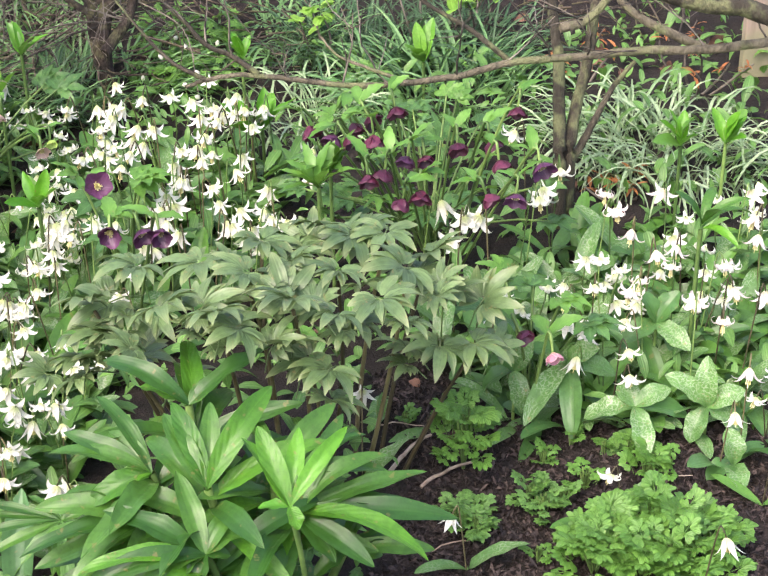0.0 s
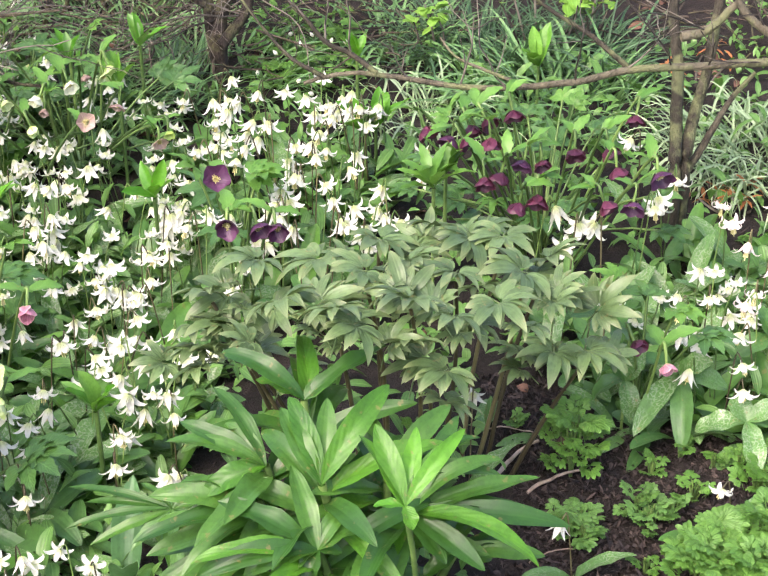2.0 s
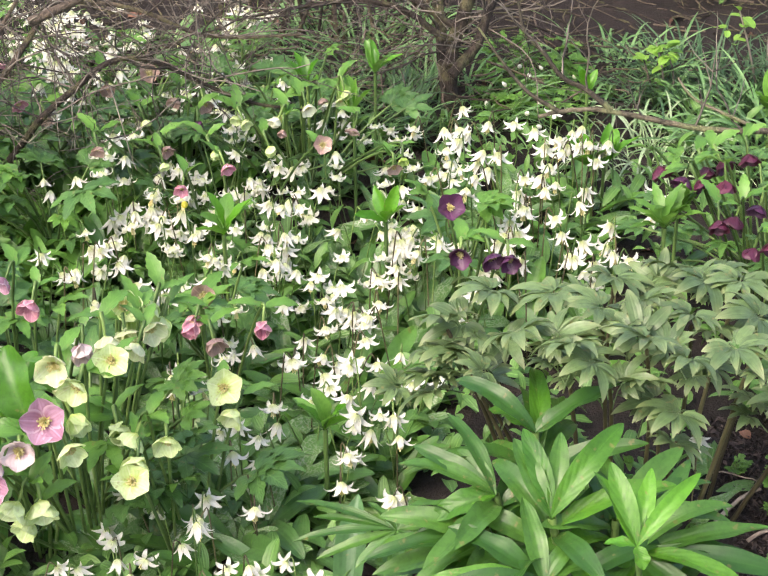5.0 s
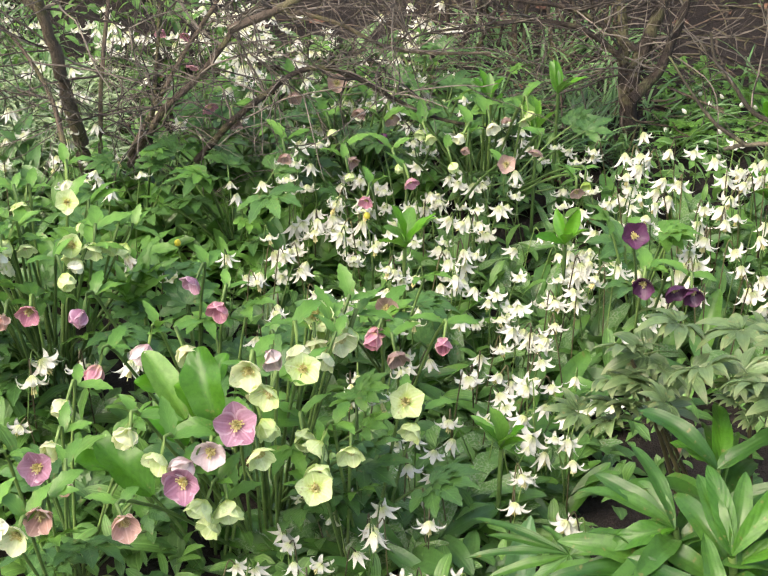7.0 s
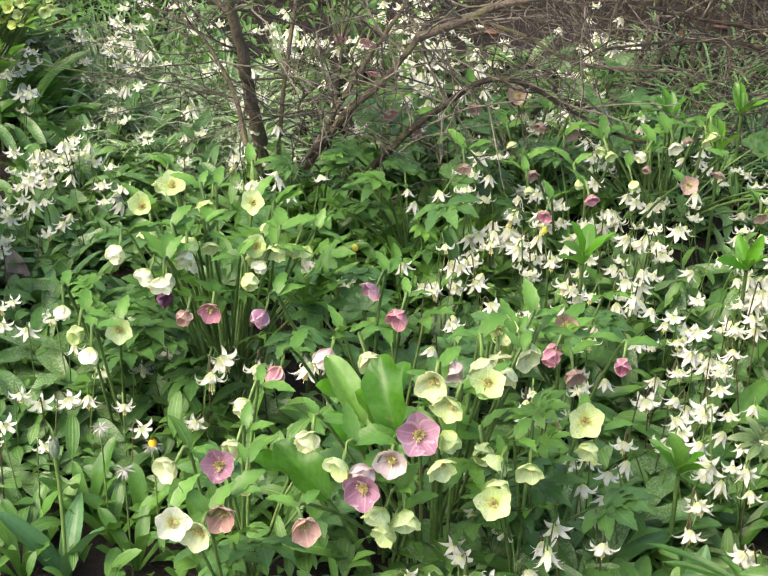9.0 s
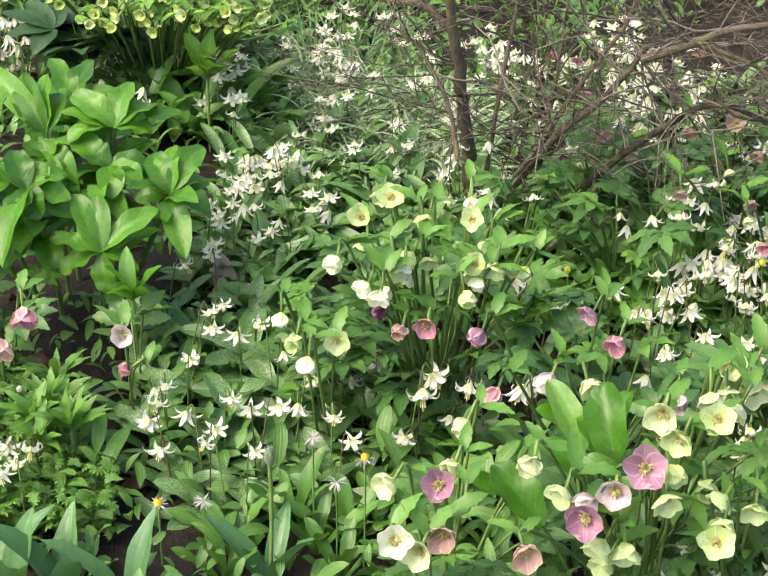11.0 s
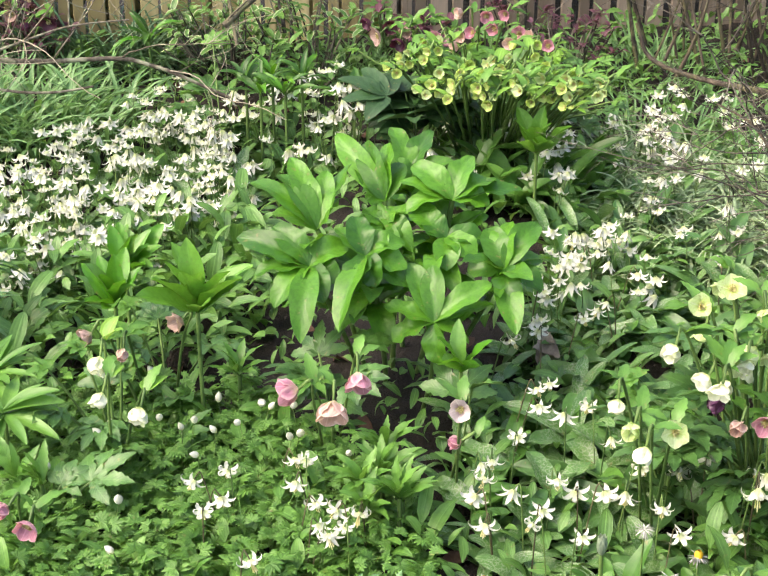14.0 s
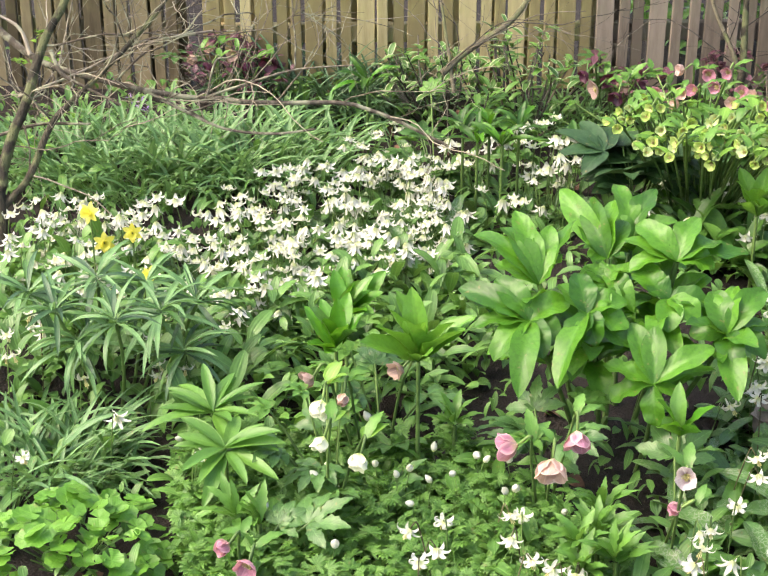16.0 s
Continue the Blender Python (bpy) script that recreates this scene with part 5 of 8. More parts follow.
shoots([
    ([(-2.39, 1.66, 0.3)], "tall fresh green shoot with upright leaves", BROADFRESH, 9, 1.1),
    ([(-2.58, 1.63, 0.26), (-2.67, 1.74, 0.26)], "fresh green whorled shoots beside soil", SHOOT, 9, 1.2),
    ([(-2.55, 1.33, 0.18), (-2.67, 1.40, 0.18)], "star-shaped whorled green shoots", STAR, 12, 1.35),
    ([(-2.47, 2.88, 0.2)], "fresh shoot among small white flowers", BROADFRESH, 8, 1.05),
    ([(-3.27, 2.82, 0.22), (-3.17, 2.76, 0.22), (-3.23, 2.73, 0.22), (-3.21, 2.87, 0.22), (-3.30, 2.75, 0.22)], "leafy green perennial before the fence", LILY, 8, 0.5),
    ([(-2.02, 1.97, 0.17)], "small fresh shoot beside white flowers", SHOOT, 6, 1.1),
    ([(-1.95, 1.65, 0.12), (-1.92, 1.57, 0.12), (-1.89, 1.63, 0.12)], "fresh green leafy perennial shoots", FEATHER, 8, 1.0),
    ([(-2.37, 1.74, 0.14)], "fresh green feathery leafy shoot", FEATHER, 8, 0.9),
], 100)
shoots([
    ([(-2.40, 1.28, 0.12), (-2.44, 1.26, 0.12)], "fresh shoot beside pink hellebore", FEATHER, 7, 1.0),
    ([(-0.93, 2.54, 0.20)], "bright green whorled shoot among white flowers", SHOOT, 6, 1.0),
    ([(-0.64, 2.64, 0.20)], "bright green whorled shoot among white flowers", SHOOT, 6, 0.85),
    ([(-0.61, 1.98, 0.18)], "short upright fresh green shoot", SHOOT, 4, 0.8),
    ([(-1.34, 2.19, 0.20), (-1.33, 2.23, 0.20)], "fresh leafy shoots behind hellebores", FEATHER, 8, 1.2),
    ([(-0.78, 3.25, 0.25), (-0.91, 3.15, 0.25)], "fresh shoots behind the white drift", SHOOT, 6, 0.85),
    ([(0.09, 3.39, 0.16)], "bright green broad shoot", BROADFRESH, 5, 0.8),
    ([(-0.32, 3.40, 0.17)], "fresh green shoot under the branch", SHOOT, 6, 0.75),
], 156)
shoots([
    ([(0.58, 2.86, 0.20), (0.67, 2.87, 0.20)], "fresh green shoots beside strap leaves", SHOOT, 6, 0.85),
    ([(0.52, 2.34, 0.30)], "upright lance-leaved shoot among blush flowers", LILY, 5, 0.5),
    ([(-0.78, 3.02, 0.25)], "fresh green shoot at the bed's edge", BROADFRESH, 5, 0.65),
    ([(-0.12, 2.59, 0.26), (-0.10, 2.65, 0.26)], "fresh palm-leaved shoots beside dark hellebores", FEATHER, 8, 1.2),
    ([(-0.26, 3.13, 0.12), (-0.28, 3.10, 0.12)], "fresh low green whorled shoots", SHOOT, 6, 1.0),
    ([(-1.95, 1.65, 0.14), (-1.88, 1.61, 0.14), (-1.95, 1.60, 0.14), (-1.99, 1.71, 0.14)], "fresh toothed green leafy perennial", FEATHER, 8, 1.0),
    ([(-3.80, 2.88, 0.20), (-3.04, 2.88, 0.20)], "leafy perennial before the fence", LILY, 7, 0.6),
], 212)

# broad young leaves amid the tall hellebores
YOUNG_BROAD = [((-0.99, 1.75, 0.3), (-1.04, 1.81, 0.39), 0.062), ((-1.04, 1.75, 0.3), (-1.12, 1.79, 0.38), 0.046), ((-1.07, 1.78, 0.29), (-1.12, 1.75, 0.35), 0.038), ((-1.03, 1.77, 0.29), (-1.06, 1.76, 0.35), 0.045), ((-0.98, 1.73, 0.31), (-1.04, 1.7, 0.3), 0.034), ((-0.96, 1.74, 0.31), (-0.87, 1.81, 0.29), 0.030), ((-1.06, 1.66, 0.22), (-1.15, 1.67, 0.29), 0.060), ((-1.11, 1.69, 0.22), (-1.17, 1.64, 0.27), 0.050), ((-1.03, 1.73, 0.27), (-1.09, 1.71, 0.33), 0.040), ((-1.03, 1.79, 0.3), (-1.01, 1.85, 0.36), 0.040)]
rng = random.Random(46)
e = thing("leafy_shoot", (-1.03, 1.84, ground_at(-1.03, 1.84)), "broad fresh leaves amid hellebores", "shoot")
for a, b, w in YOUNG_BROAD:
    a, b = Vector(a) - e.location, Vector(b) - e.location
    me, m = aimed_leaf(a, b, w, rng.uniform(0.4, 1.0), rng, rng.choice((L_BRIGHT, L_BROAD, L_HELLYOUNG)), "ellipse", 0.5)
    part("leaf", me, None, e, "", m)
    part("stem", Geo().add(tube(bow((a.x * 0.3, a.y * 0.3, -0.01), a, 5, 0.0, 0.01), 0.003, 5)), M_STEM, e)

# ---- hellebores ----
MAROON = [(-0.14, 2.7, 0.33), (-0.09, 2.66, 0.33), (-0.06, 2.71, 0.33), (-0.03, 2.74, 0.33), (-0.02, 2.66, 0.33), (0.02, 2.78, 0.33), (-0.03, 2.5, 0.33), (-0.0, 2.52, 0.33), (0.04, 2.57, 0.33), (0.07, 2.57, 0.33), (0.03, 2.41, 0.33), (0.06, 2.44, 0.33), (0.13, 2.62, 0.33), (0.19, 2.63, 0.33), (0.2, 2.55, 0.33), (0.17, 2.42, 0.33), (0.22, 2.42, 0.33), (0.25, 2.77, 0.33), (0.27, 2.53, 0.33), (-0.07, 2.65, 0.33)]
hellebore((0.09, 2.85), heads_of(MAROON, "maroon maroon plum", 1), "clump of dark maroon hellebores with green leaves", 51, 16, 9, spread=0.28, leafh=(0.08, 0.24), ruff=2, bloom=0.86, nod=1.1, kinds=(1, 1, 2), leafsize=0.58)
hellebore((-0.50, 2.68), [((-0.49, 2.45, 0.34), "plum", 0, (0.3, -0.8, 0.5)), ((-0.45, 2.31, 0.33), "plum", 1), ((-0.4, 2.31, 0.33), "plum", 1), ((-0.37, 2.31, 0.33), "plum", 2)], "plum purple hellebore among white flowers", 52, 5, 3, bloom=0.85)
hellebore((0.24, 2.28), [((0.21, 2.16, 0.22), "maroon", 2), ((0.26, 2.13, 0.2), "pink", 1, (0.2, -0.6, -0.6))], "small pink hellebore beside mottled leaves", 53, 3, 2, bloom=0.72)
TALL = [((-0.89, 1.9, 0.42), "lime", 1, (0.5, -0.6, 0.5)), ((-0.84, 1.87, 0.41), "cream", 1), ((-0.85, 1.74, 0.43), "lime", 0, (0.3, -0.8, 0.5)), ((-0.88, 1.8, 0.43), "cream", 1), ((-0.91, 1.69, 0.45), "cream", 1, (0.1, -0.9, 0.0)), ((-0.88, 1.69, 0.42), "lime", 1), ((-0.86, 1.95, 0.4), "lime", 2), ((-0.84, 1.82, 0.41), "cream", 1), ((-0.91, 1.635, 0.392), "purple", 0, (0.3, -0.8, 0.5)), ((-0.94, 1.61, 0.36), "lilac", 1, (0.2, -0.8, 0.2)), ((-0.96, 1.59, 0.35), "lilac", 3), ((-1.0, 1.58, 0.36), "lime", 1), ((-0.88, 1.63, 0.36), "lime", 1), ((-0.96, 1.56, 0.34), "purple", 1, (0.1, -0.8, 0.2)), ((-0.92, 1.61, 0.28), "lime", 2), ((-1.01, 1.47, 0.33), "peach", 2, (0.5, -0.8, 0.0)), ((-1.06, 1.61, 0.37), "cream", 3)]
hellebore((-0.98, 1.92), crowded(TALL, 0.5, (0.0, 0.05), 3), "tall hellebore clump with cream and purple flowers", 54, 7, 4, spread=0.2, bloom=0.98, nod=0.5, leafh=(0.08, 0.26))
hellebore((-0.82, 1.9), [((-0.82, 1.73, 0.32), "lime", 1), ((-0.81, 1.7, 0.3), "lime", 2), ((-0.78, 1.74, 0.31), "lime", 1), ((-0.81, 1.67, 0.28), "lime", 0, (0.2, -0.7, 0.6)), ((-0.75, 1.92, 0.28), "lime", 0, (0.3, -0.8, 0.5)), ((-0.86, 1.76, 0.31), "lime", 3), ((-0.73, 1.91, 0.25), "lime", 2)], "lime green hellebore with open flowers", 55, 5, 3, nod=0.4, leafh=(0.06, 0.18))
hellebore((-1.20, 1.68), [((-1.17, 1.54, 0.33), "purple", 1, (0.3, -0.8, 0.5)), ((-1.13, 1.54, 0.32), "peach", 3), ((-1.23, 1.52, 0.33), "cream", 2), ((-1.2, 1.69, 0.34), "cream", 3), ((-1.15, 1.37, 0.36), "ivory", 0, (0.5, -0.8, 0.3)), ((-1.12, 1.39, 0.34), "cream", 1), ((-1.11, 1.44, 0.34), "peach", 2), ((-1.18, 1.61, 0.32), "cream", 3)], "mixed pink and cream hellebore clump", 56, 7, 3, spread=0.2, leafh=(0.06, 0.2))
hellebore((-1.12, 2.1), [((-1.12, 1.81, 0.38), "lilac", 3), ((-1.07, 1.82, 0.38), "cream", 2), ((-1.21, 1.82, 0.32), "pink", 3), ((-0.95, 1.88, 0.36), "lilac", 3)], "pink and cream hellebore with fresh leaves", 57, 4, 2, nod=0.8)
hellebore((-1.48, 2.15), [((-1.41, 1.97, 0.3), "pink", 1), ((-1.44, 1.94, 0.3), "peach", 3), ((-1.5, 1.99, 0.3), "plum", 3)], "rose pink hellebore beneath pale flowers", 58, 3, 2)
hellebore((-1.22, 2.2), [((-1.3, 1.95, 0.33), "purple", 3), ((-1.11, 2.07, 0.31), "pink", 2), ((-1.18, 2.13, 0.31), "purple", 1)], "magenta pink hellebore with leafy stems", 59, 3, 2, nod=0.8)
PALE_HEADS = [((-1.59, 2.17, 0.4), "lime", 0, (0.3, -0.6, 0.7)), ((-1.6, 2.08, 0.4), "lime", 1, (0.3, -0.8, 0.5)), ((-1.51, 2.14, 0.4), "lime", 2), ((-1.42, 2.15, 0.41), "lime", 0, (0.3, -0.8, 0.5)), ((-1.46, 2.23, 0.41), "ivory", 3), ((-1.49, 2.0, 0.39), "lime", 3), ((-1.47, 2.03, 0.39), "lime", 2), ((-1.47, 2.0, 0.38), "ivory", 3), ((-1.5, 1.93, 0.37), "ivory", 2), ((-1.47, 1.92, 0.37), "ivory", 2), ((-1.37, 2.06, 0.38), "lime", 1, (0.3, -0.8, 0.5)), ((-1.32, 2.11, 0.37), "lime", 2), ((-1.35, 2.05, 0.36), "ivory", 3), ((-1.36, 2.0, 0.36), "lime", 3), ((-1.6, 2.0, 0.36), "ivory", 3), ((-1.34, 2.08, 0.38), "lime", 2)]
hellebore((-1.5, 2.2), crowded(PALE_HEADS, 0.4, (0.0, 0.05), 4), "pale green and ivory hellebore clump with leafy bracts", 60, 15, 8, spread=0.24, bloom=0.85, nod=0.9, leafh=(0.1, 0.28), ruff=3)
hellebore((-1.62, 2.05), [((-1.6, 1.82, 0.34), "ivory", 3, (0.2, -0.6, -0.7)), ((-1.48, 1.79, 0.34), "lime", 0, (0.5, -0.8, 0.3)), ((-1.5, 1.74, 0.33), "ivory", 3, (0.0, -0.5, -0.9)), ((-1.54, 1.77, 0.34), "lime", 3)], "pale lime hellebore with nodding flowers", 61, 6, 3, bloom=0.85)
PINKS = [(-2.11, 1.62, 0.26), (-2.07, 1.73, 0.26), (-2.04, 1.63, 0.26)]
hellebore([(-2.21, 1.82, 0.00)][0], [(PINKS[0], "pink", 2, (-0.7, -0.5, -0.3)), (PINKS[1], "pink", 2, (0.5, -0.5, -0.7)), (PINKS[2], "peach", 2, (0.4, -0.6, -0.6))], "low pink hellebore on bare soil", 62, 5, 2, bloom=1.35)
hellebore([(-1.98, 1.92, 0.00)][0], [([(-1.76, 1.61, 0.36)][0], "lilac", 1, (0.5, -0.8, 0.3)), ([(-1.85, 1.74, 0.20)][0], "pink")], "single pale hellebore on a tall stem", 63, 2, 0, bloom=0.8)
hellebore((-2.45, 1.5), [((-2.42, 1.45, 0.29), "ivory", 3, (0.2, -0.6, -0.6)), ((-2.35, 1.39, 0.27), "ivory", 3, (0.1, -0.6, -0.5)), ((-2.29, 1.42, 0.25), "ivory", 3, (0.3, -0.6, -0.4))], "ivory hellebore with lime bracts", 64, 4, 4, bracts=LIMEBRACTS, ruff=3)
hellebore((-2.38, 1.24), [((-2.32, 1.15, 0.18), "pink", 3), ((-2.27, 1.15, 0.17), "pink", 1)], "small coral pink hellebore", 65, 2, 0, bloom=0.85)
hellebore((-2.55, 1.72), [((-2.51, 1.51, 0.28), "mauve", 2), ((-2.45, 1.53, 0.26), "peach", 3), ((-2.42, 1.65, 0.28), "mauve", 2)], "faded mauve hellebore beside fresh shoots", 66, 4, 2, bloom=0.8)
hellebore((-0.90, 2.35), [((-0.86, 2.18, 0.28), "mauve", 1, (0.3, -0.8, 0.5)), ((-0.86, 2.13, 0.26), "pink", 3), ((-0.82, 2.1, 0.25), "mauve", 2)] + [((-0.75, 2.15, 0.26), "pink", 3), ((-0.86, 2.15, 0.26), "pink", 3)], "faded mauve hellebore among white flowers", 67, 4, 2, bloom=0.9, nod=0.8)
hellebore((-1.06, 2.95), [((-0.96, 2.67, 0.28), "pink", 1), ((-1.02, 2.59, 0.27), "pink", 2), ((-1.23, 2.71, 0.28), "mauve", 2), ((-1.1, 2.73, 0.28), "mauve", 2), ((-0.79, 2.77, 0.29), "mauve", 0, (0.3, -0.8, 0.5))], "dusky mauve hellebore beneath twigs", 68, 7, 1, spread=0.28, bloom=0.72, nod=0.7, leafsize=0.58)
hellebore((-1.25, 3.3), [((-1.39, 2.84, 0.28), "mauve", 1), ((-1.32, 3.01, 0.28), "mauve", 2), ((-1.23, 3.04, 0.3), "mauve", 0, (0.3, -0.8, 0.5)), ((-1.07, 2.91, 0.3), "mauve", 1), ((-1.07, 2.86, 0.28), "plum", 3), ((-1.15, 2.97, 0.28), "mauve", 2)], "dusky mauve hellebore behind bare twigs", 69, 7, 1, spread=0.28, bloom=0.72, nod=0.7, leafsize=0.58)
hellebore((-0.9, 3.1), [((-0.86, 2.93, 0.3), "ivory", 2), ((-0.9, 2.86, 0.3), "ivory", 3), ((-0.8, 3.02, 0.3), "lime", 2), ((-0.98, 2.88, 0.28), "lime", 2), ((-0.91, 2.81, 0.26), "lime", 3)], "faded hellebore with pale flowers", 70, 8, 1, spread=0.28, bloom=0.7, nod=0.7, leafsize=0.58)
PALE = heads_of([(-0.88, 2.99, 0.28), (-0.91, 2.92, 0.28), (-0.81, 3.02, 0.28), (-0.64, 2.72, 0.28), (-0.63, 2.76, 0.28), (-1.08, 2.66, 0.28), (-0.89, 2.85, 0.28), (-0.85, 3.02, 0.28), (-1.00, 2.90, 0.28), (-1.18, 2.85, 0.28), (-1.13, 3.00, 0.28), (-0.75, 2.88, 0.28), (-1.00, 2.73, 0.28)], "lime acid lime mauve", 33)
hellebore([(-0.97, 3.26, 0.00)][0], [h for h in PALE if h[0][0] > -1.05], "pale flowered hellebore behind the white drift", 82, 7, 2, spread=0.22, bloom=0.55, nod=0.8, leafsize=0.58)
hellebore([(-1.21, 3.15, 0.00)][0], [h for h in PALE if h[0][0] <= -1.05], "pale flowered hellebore beneath twigs", 83, 7, 2, spread=0.22, bloom=0.55, nod=0.8, leafsize=0.58)
hellebore([(-2.86, 3.23, 0.00)][0], heads_of([(x + dx, y + dy, z + 0.02 + dx * 0.5 + dy * 0.3) for (x, y, z) in [(-2.84, 2.83, 0.34), (-2.69, 2.75, 0.34), (-2.67, 2.84, 0.34), (-2.58, 2.84, 0.34), (-2.55, 2.91, 0.34), (-2.47, 2.92, 0.34), (-2.39, 2.92, 0.34), (-2.86, 2.91, 0.34), (-2.66, 3.03, 0.34), (-2.63, 2.76, 0.34), (-2.54, 2.80, 0.34), (-2.47, 2.87, 0.34), (-2.39, 2.89, 0.34)] for dx, dy in ((0, 0), (0.06, 0.03), (-0.03, 0.07), (0.02, -0.05), (0.09, -0.03), (-0.06, 0.02))], "acid acid lime", 24), "dense yellow-green hellebore clump before the fence", 71, 22, 22, spread=0.4, leafh=(0.1, 0.26), bloom=0.56, nod=-0.05, bracts=LIMEBRACTS, ruff=2, kinds=(1, 1, 2), leafsize=0.58)
hellebore([(-2.87, 2.94, 0.00)][0], [], "dark evergreen leaf clump under yellow hellebores", 76, 14, 0, spread=0.12, leafset=[palm_leaf(5, 0.115, 0.046, rng, "ovate", L_DARK, 0.5, False)], leafh=(0.12, 0.24), leafsize=1.1)
hellebore((-3.05, 3.45), [((x + 0.04, y, z + 0.03), c) for (x, y, z), c in [((-2.93, 3.25, 0.34), "pink"), ((-2.9, 3.3, 0.34), "pink"), ((-2.99, 3.23, 0.34), "peach"), ((-2.81, 3.23, 0.32), "pink"), ((-2.92, 3.12, 0.32), "peach"), ((-2.89, 3.14, 0.33), "pink"), ((-2.88, 3.06, 0.31), "peach"), ((-2.78, 3.15, 0.32), "peach"), ((-2.96, 3.09, 0.32), "pink"), ((-2.71, 3.22, 0.31), "pink"), ((-2.76, 3.22, 0.32), "peach"), ((-2.86, 3.2, 0.33), "pink")]], "coral pink hellebore at the fence", 72, 6, 0, spread=0.16, leafh=(0.06, 0.14), bloom=0.8, nod=-0.1, kinds=(1, 2, 2))
hellebore([(-3.53, 3.71, 0.00)][0], heads_of([(-3.32, 3.29, 0.26), (-3.25, 3.29, 0.26), (-3.19, 3.30, 0.26), (-3.15, 3.21, 0.26), (-3.21, 3.40, 0.26), (-3.22, 3.21, 0.26)], "maroon mauve", 26), "dark maroon hellebore at the fence", 73, 6, 0, spread=0.16, leafh=(0.06, 0.14))
hellebore([(-4.51, 2.92, -0.00)][0], heads_of([(-4.33, 2.67, 0.22), (-4.37, 2.77, 0.22), (-4.27, 2.77, 0.22), (-4.16, 2.74, 0.22), (-4.14, 2.80, 0.22), (-4.24, 2.66, 0.22)], "maroon mauve", 27), "wine purple hellebore at the fence", 74, 4, 0, spread=0.16, leafh=(0.06, 0.14))
hellebore([(-2.00, 3.82, -0.00)][0], heads_of([(-1.75, 3.28, 0.28), (-1.59, 3.10, 0.28), (-1.47, 2.89, 0.28), (-1.68, 3.27, 0.28)], "pink purple", 28), "pink hellebore behind the twiggy shrub", 75, 6, 3, bloom=0.62, nod=0.9, leafsize=0.6)

for k, p in enumerate([(-1.58, 2.77, 0.00), (-1.35, 2.96, 0.00), (-1.35, 2.72, 0.00)]):
    hellebore(p, [], "leafy dark green hellebore foliage without flowers", 780 + k, 7, 3, spread=0.18, leafh=(0.1, 0.24))
for k, p in enumerate([(-1.07, 3.34, 0.00), (-1.35, 3.26, 0.00), (-1.45, 3.22, 0.00), (-1.19, 3.58, 0.00), (-1.34, 3.50, 0.00)]):
    hellebore(p, [], "leafy green hellebore foliage beneath twigs", 790 + k, 6, 2, spread=0.18, leafh=(0.08, 0.18), leafsize=0.62)
for k, p in enumerate([(-3.42, 2.77, 0.00)]):
    hellebore(p, [], "leafy green hellebore foliage without flowers", 800 + k, 8, 3, spread=0.14, leafh=(0.08, 0.18))
for k, p in enumerate([(-2.93, 3.13, 0.00), (-2.82, 3.18, -0.00), (-2.74, 3.29, 0.00)] + [(-1.52, 3.02, -0.00)]):
    hellebore(p, [], "leafy dark green hellebore foliage without flowers", 810 + k, 10, 3, spread=0.17, leafh=(0.08, 0.22))

# ---- white trout lilies with places of their own ----
W = [(-0.58, 3.21, 0.2), (-0.6, 3.09, 0.2), (-0.57, 3.1, 0.2), (-0.56, 3.04, 0.2), (-0.51, 3.14, 0.2), (-0.38, 3.23, 0.2), (-0.33, 3.12, 0.2), (-0.38, 3.04, 0.2), (-0.36, 3.08, 0.2), (-0.34, 3.02, 0.2), (-0.31, 3.14, 0.2), (-0.29, 3.07, 0.2), (-0.25, 3.08, 0.2), (-0.31, 3.06, 0.2), (-0.27, 3.0, 0.2), (-0.5, 2.99, 0.2), (-0.47, 2.99, 0.2), (-0.54, 2.9, 0.2), (-0.5, 2.87, 0.2), (-0.48, 2.91, 0.2), (-0.36, 2.95, 0.2), (-0.37, 2.9, 0.2), (-0.36, 2.84, 0.2), (-0.34, 2.87, 0.2), (-0.41, 2.82, 0.2), (-0.39, 2.75, 0.2), (-0.47, 2.77, 0.2)]
plant_trouts(W, WHITE[1:] + CURLED[:2], "white nodding trout lily above broad leaves", "white trout lilies in the bed", 212)
W = [(-0.51, 2.81, 0.2), (-0.29, 2.79, 0.2), (-0.28, 2.85, 0.2), (-0.33, 2.72, 0.2), (-0.31, 2.66, 0.2), (-0.41, 2.69, 0.2), (-0.41, 2.63, 0.2), (-0.42, 2.6, 0.2), (-0.4, 2.59, 0.2), (-0.39, 2.64, 0.2), (-0.27, 2.63, 0.2), (-0.22, 2.71, 0.2), (-0.22, 2.62, 0.2), (-0.21, 2.6, 0.2), (-0.18, 2.58, 0.2), (-0.28, 2.56, 0.2), (-0.29, 2.58, 0.2), (-0.24, 2.55, 0.2), (-0.14, 2.87, 0.2), (-0.14, 2.77, 0.2), (-0.58, 2.59, 0.2), (-0.56, 2.54, 0.2), (-0.53, 2.59, 0.2), (-0.58, 2.99, 0.2), (-0.59, 2.85, 0.2), (-0.6, 2.58, 0.2), (-0.37, 2.54, 0.2), (-0.49, 2.59, 0.2)]
plant_trouts(W, WHITE[1:] + CURLED[:2], "white nodding trout lily above broad leaves", "white trout lilies in the bed", 213)
W = [(0.1, 2.61, 0.22), (0.14, 2.55, 0.22), (0.11, 2.47, 0.22), (0.29, 2.66, 0.22), (0.26, 2.9, 0.22), (0.33, 2.73, 0.22), (0.17, 2.55, 0.22), (0.28, 2.62, 0.22)]
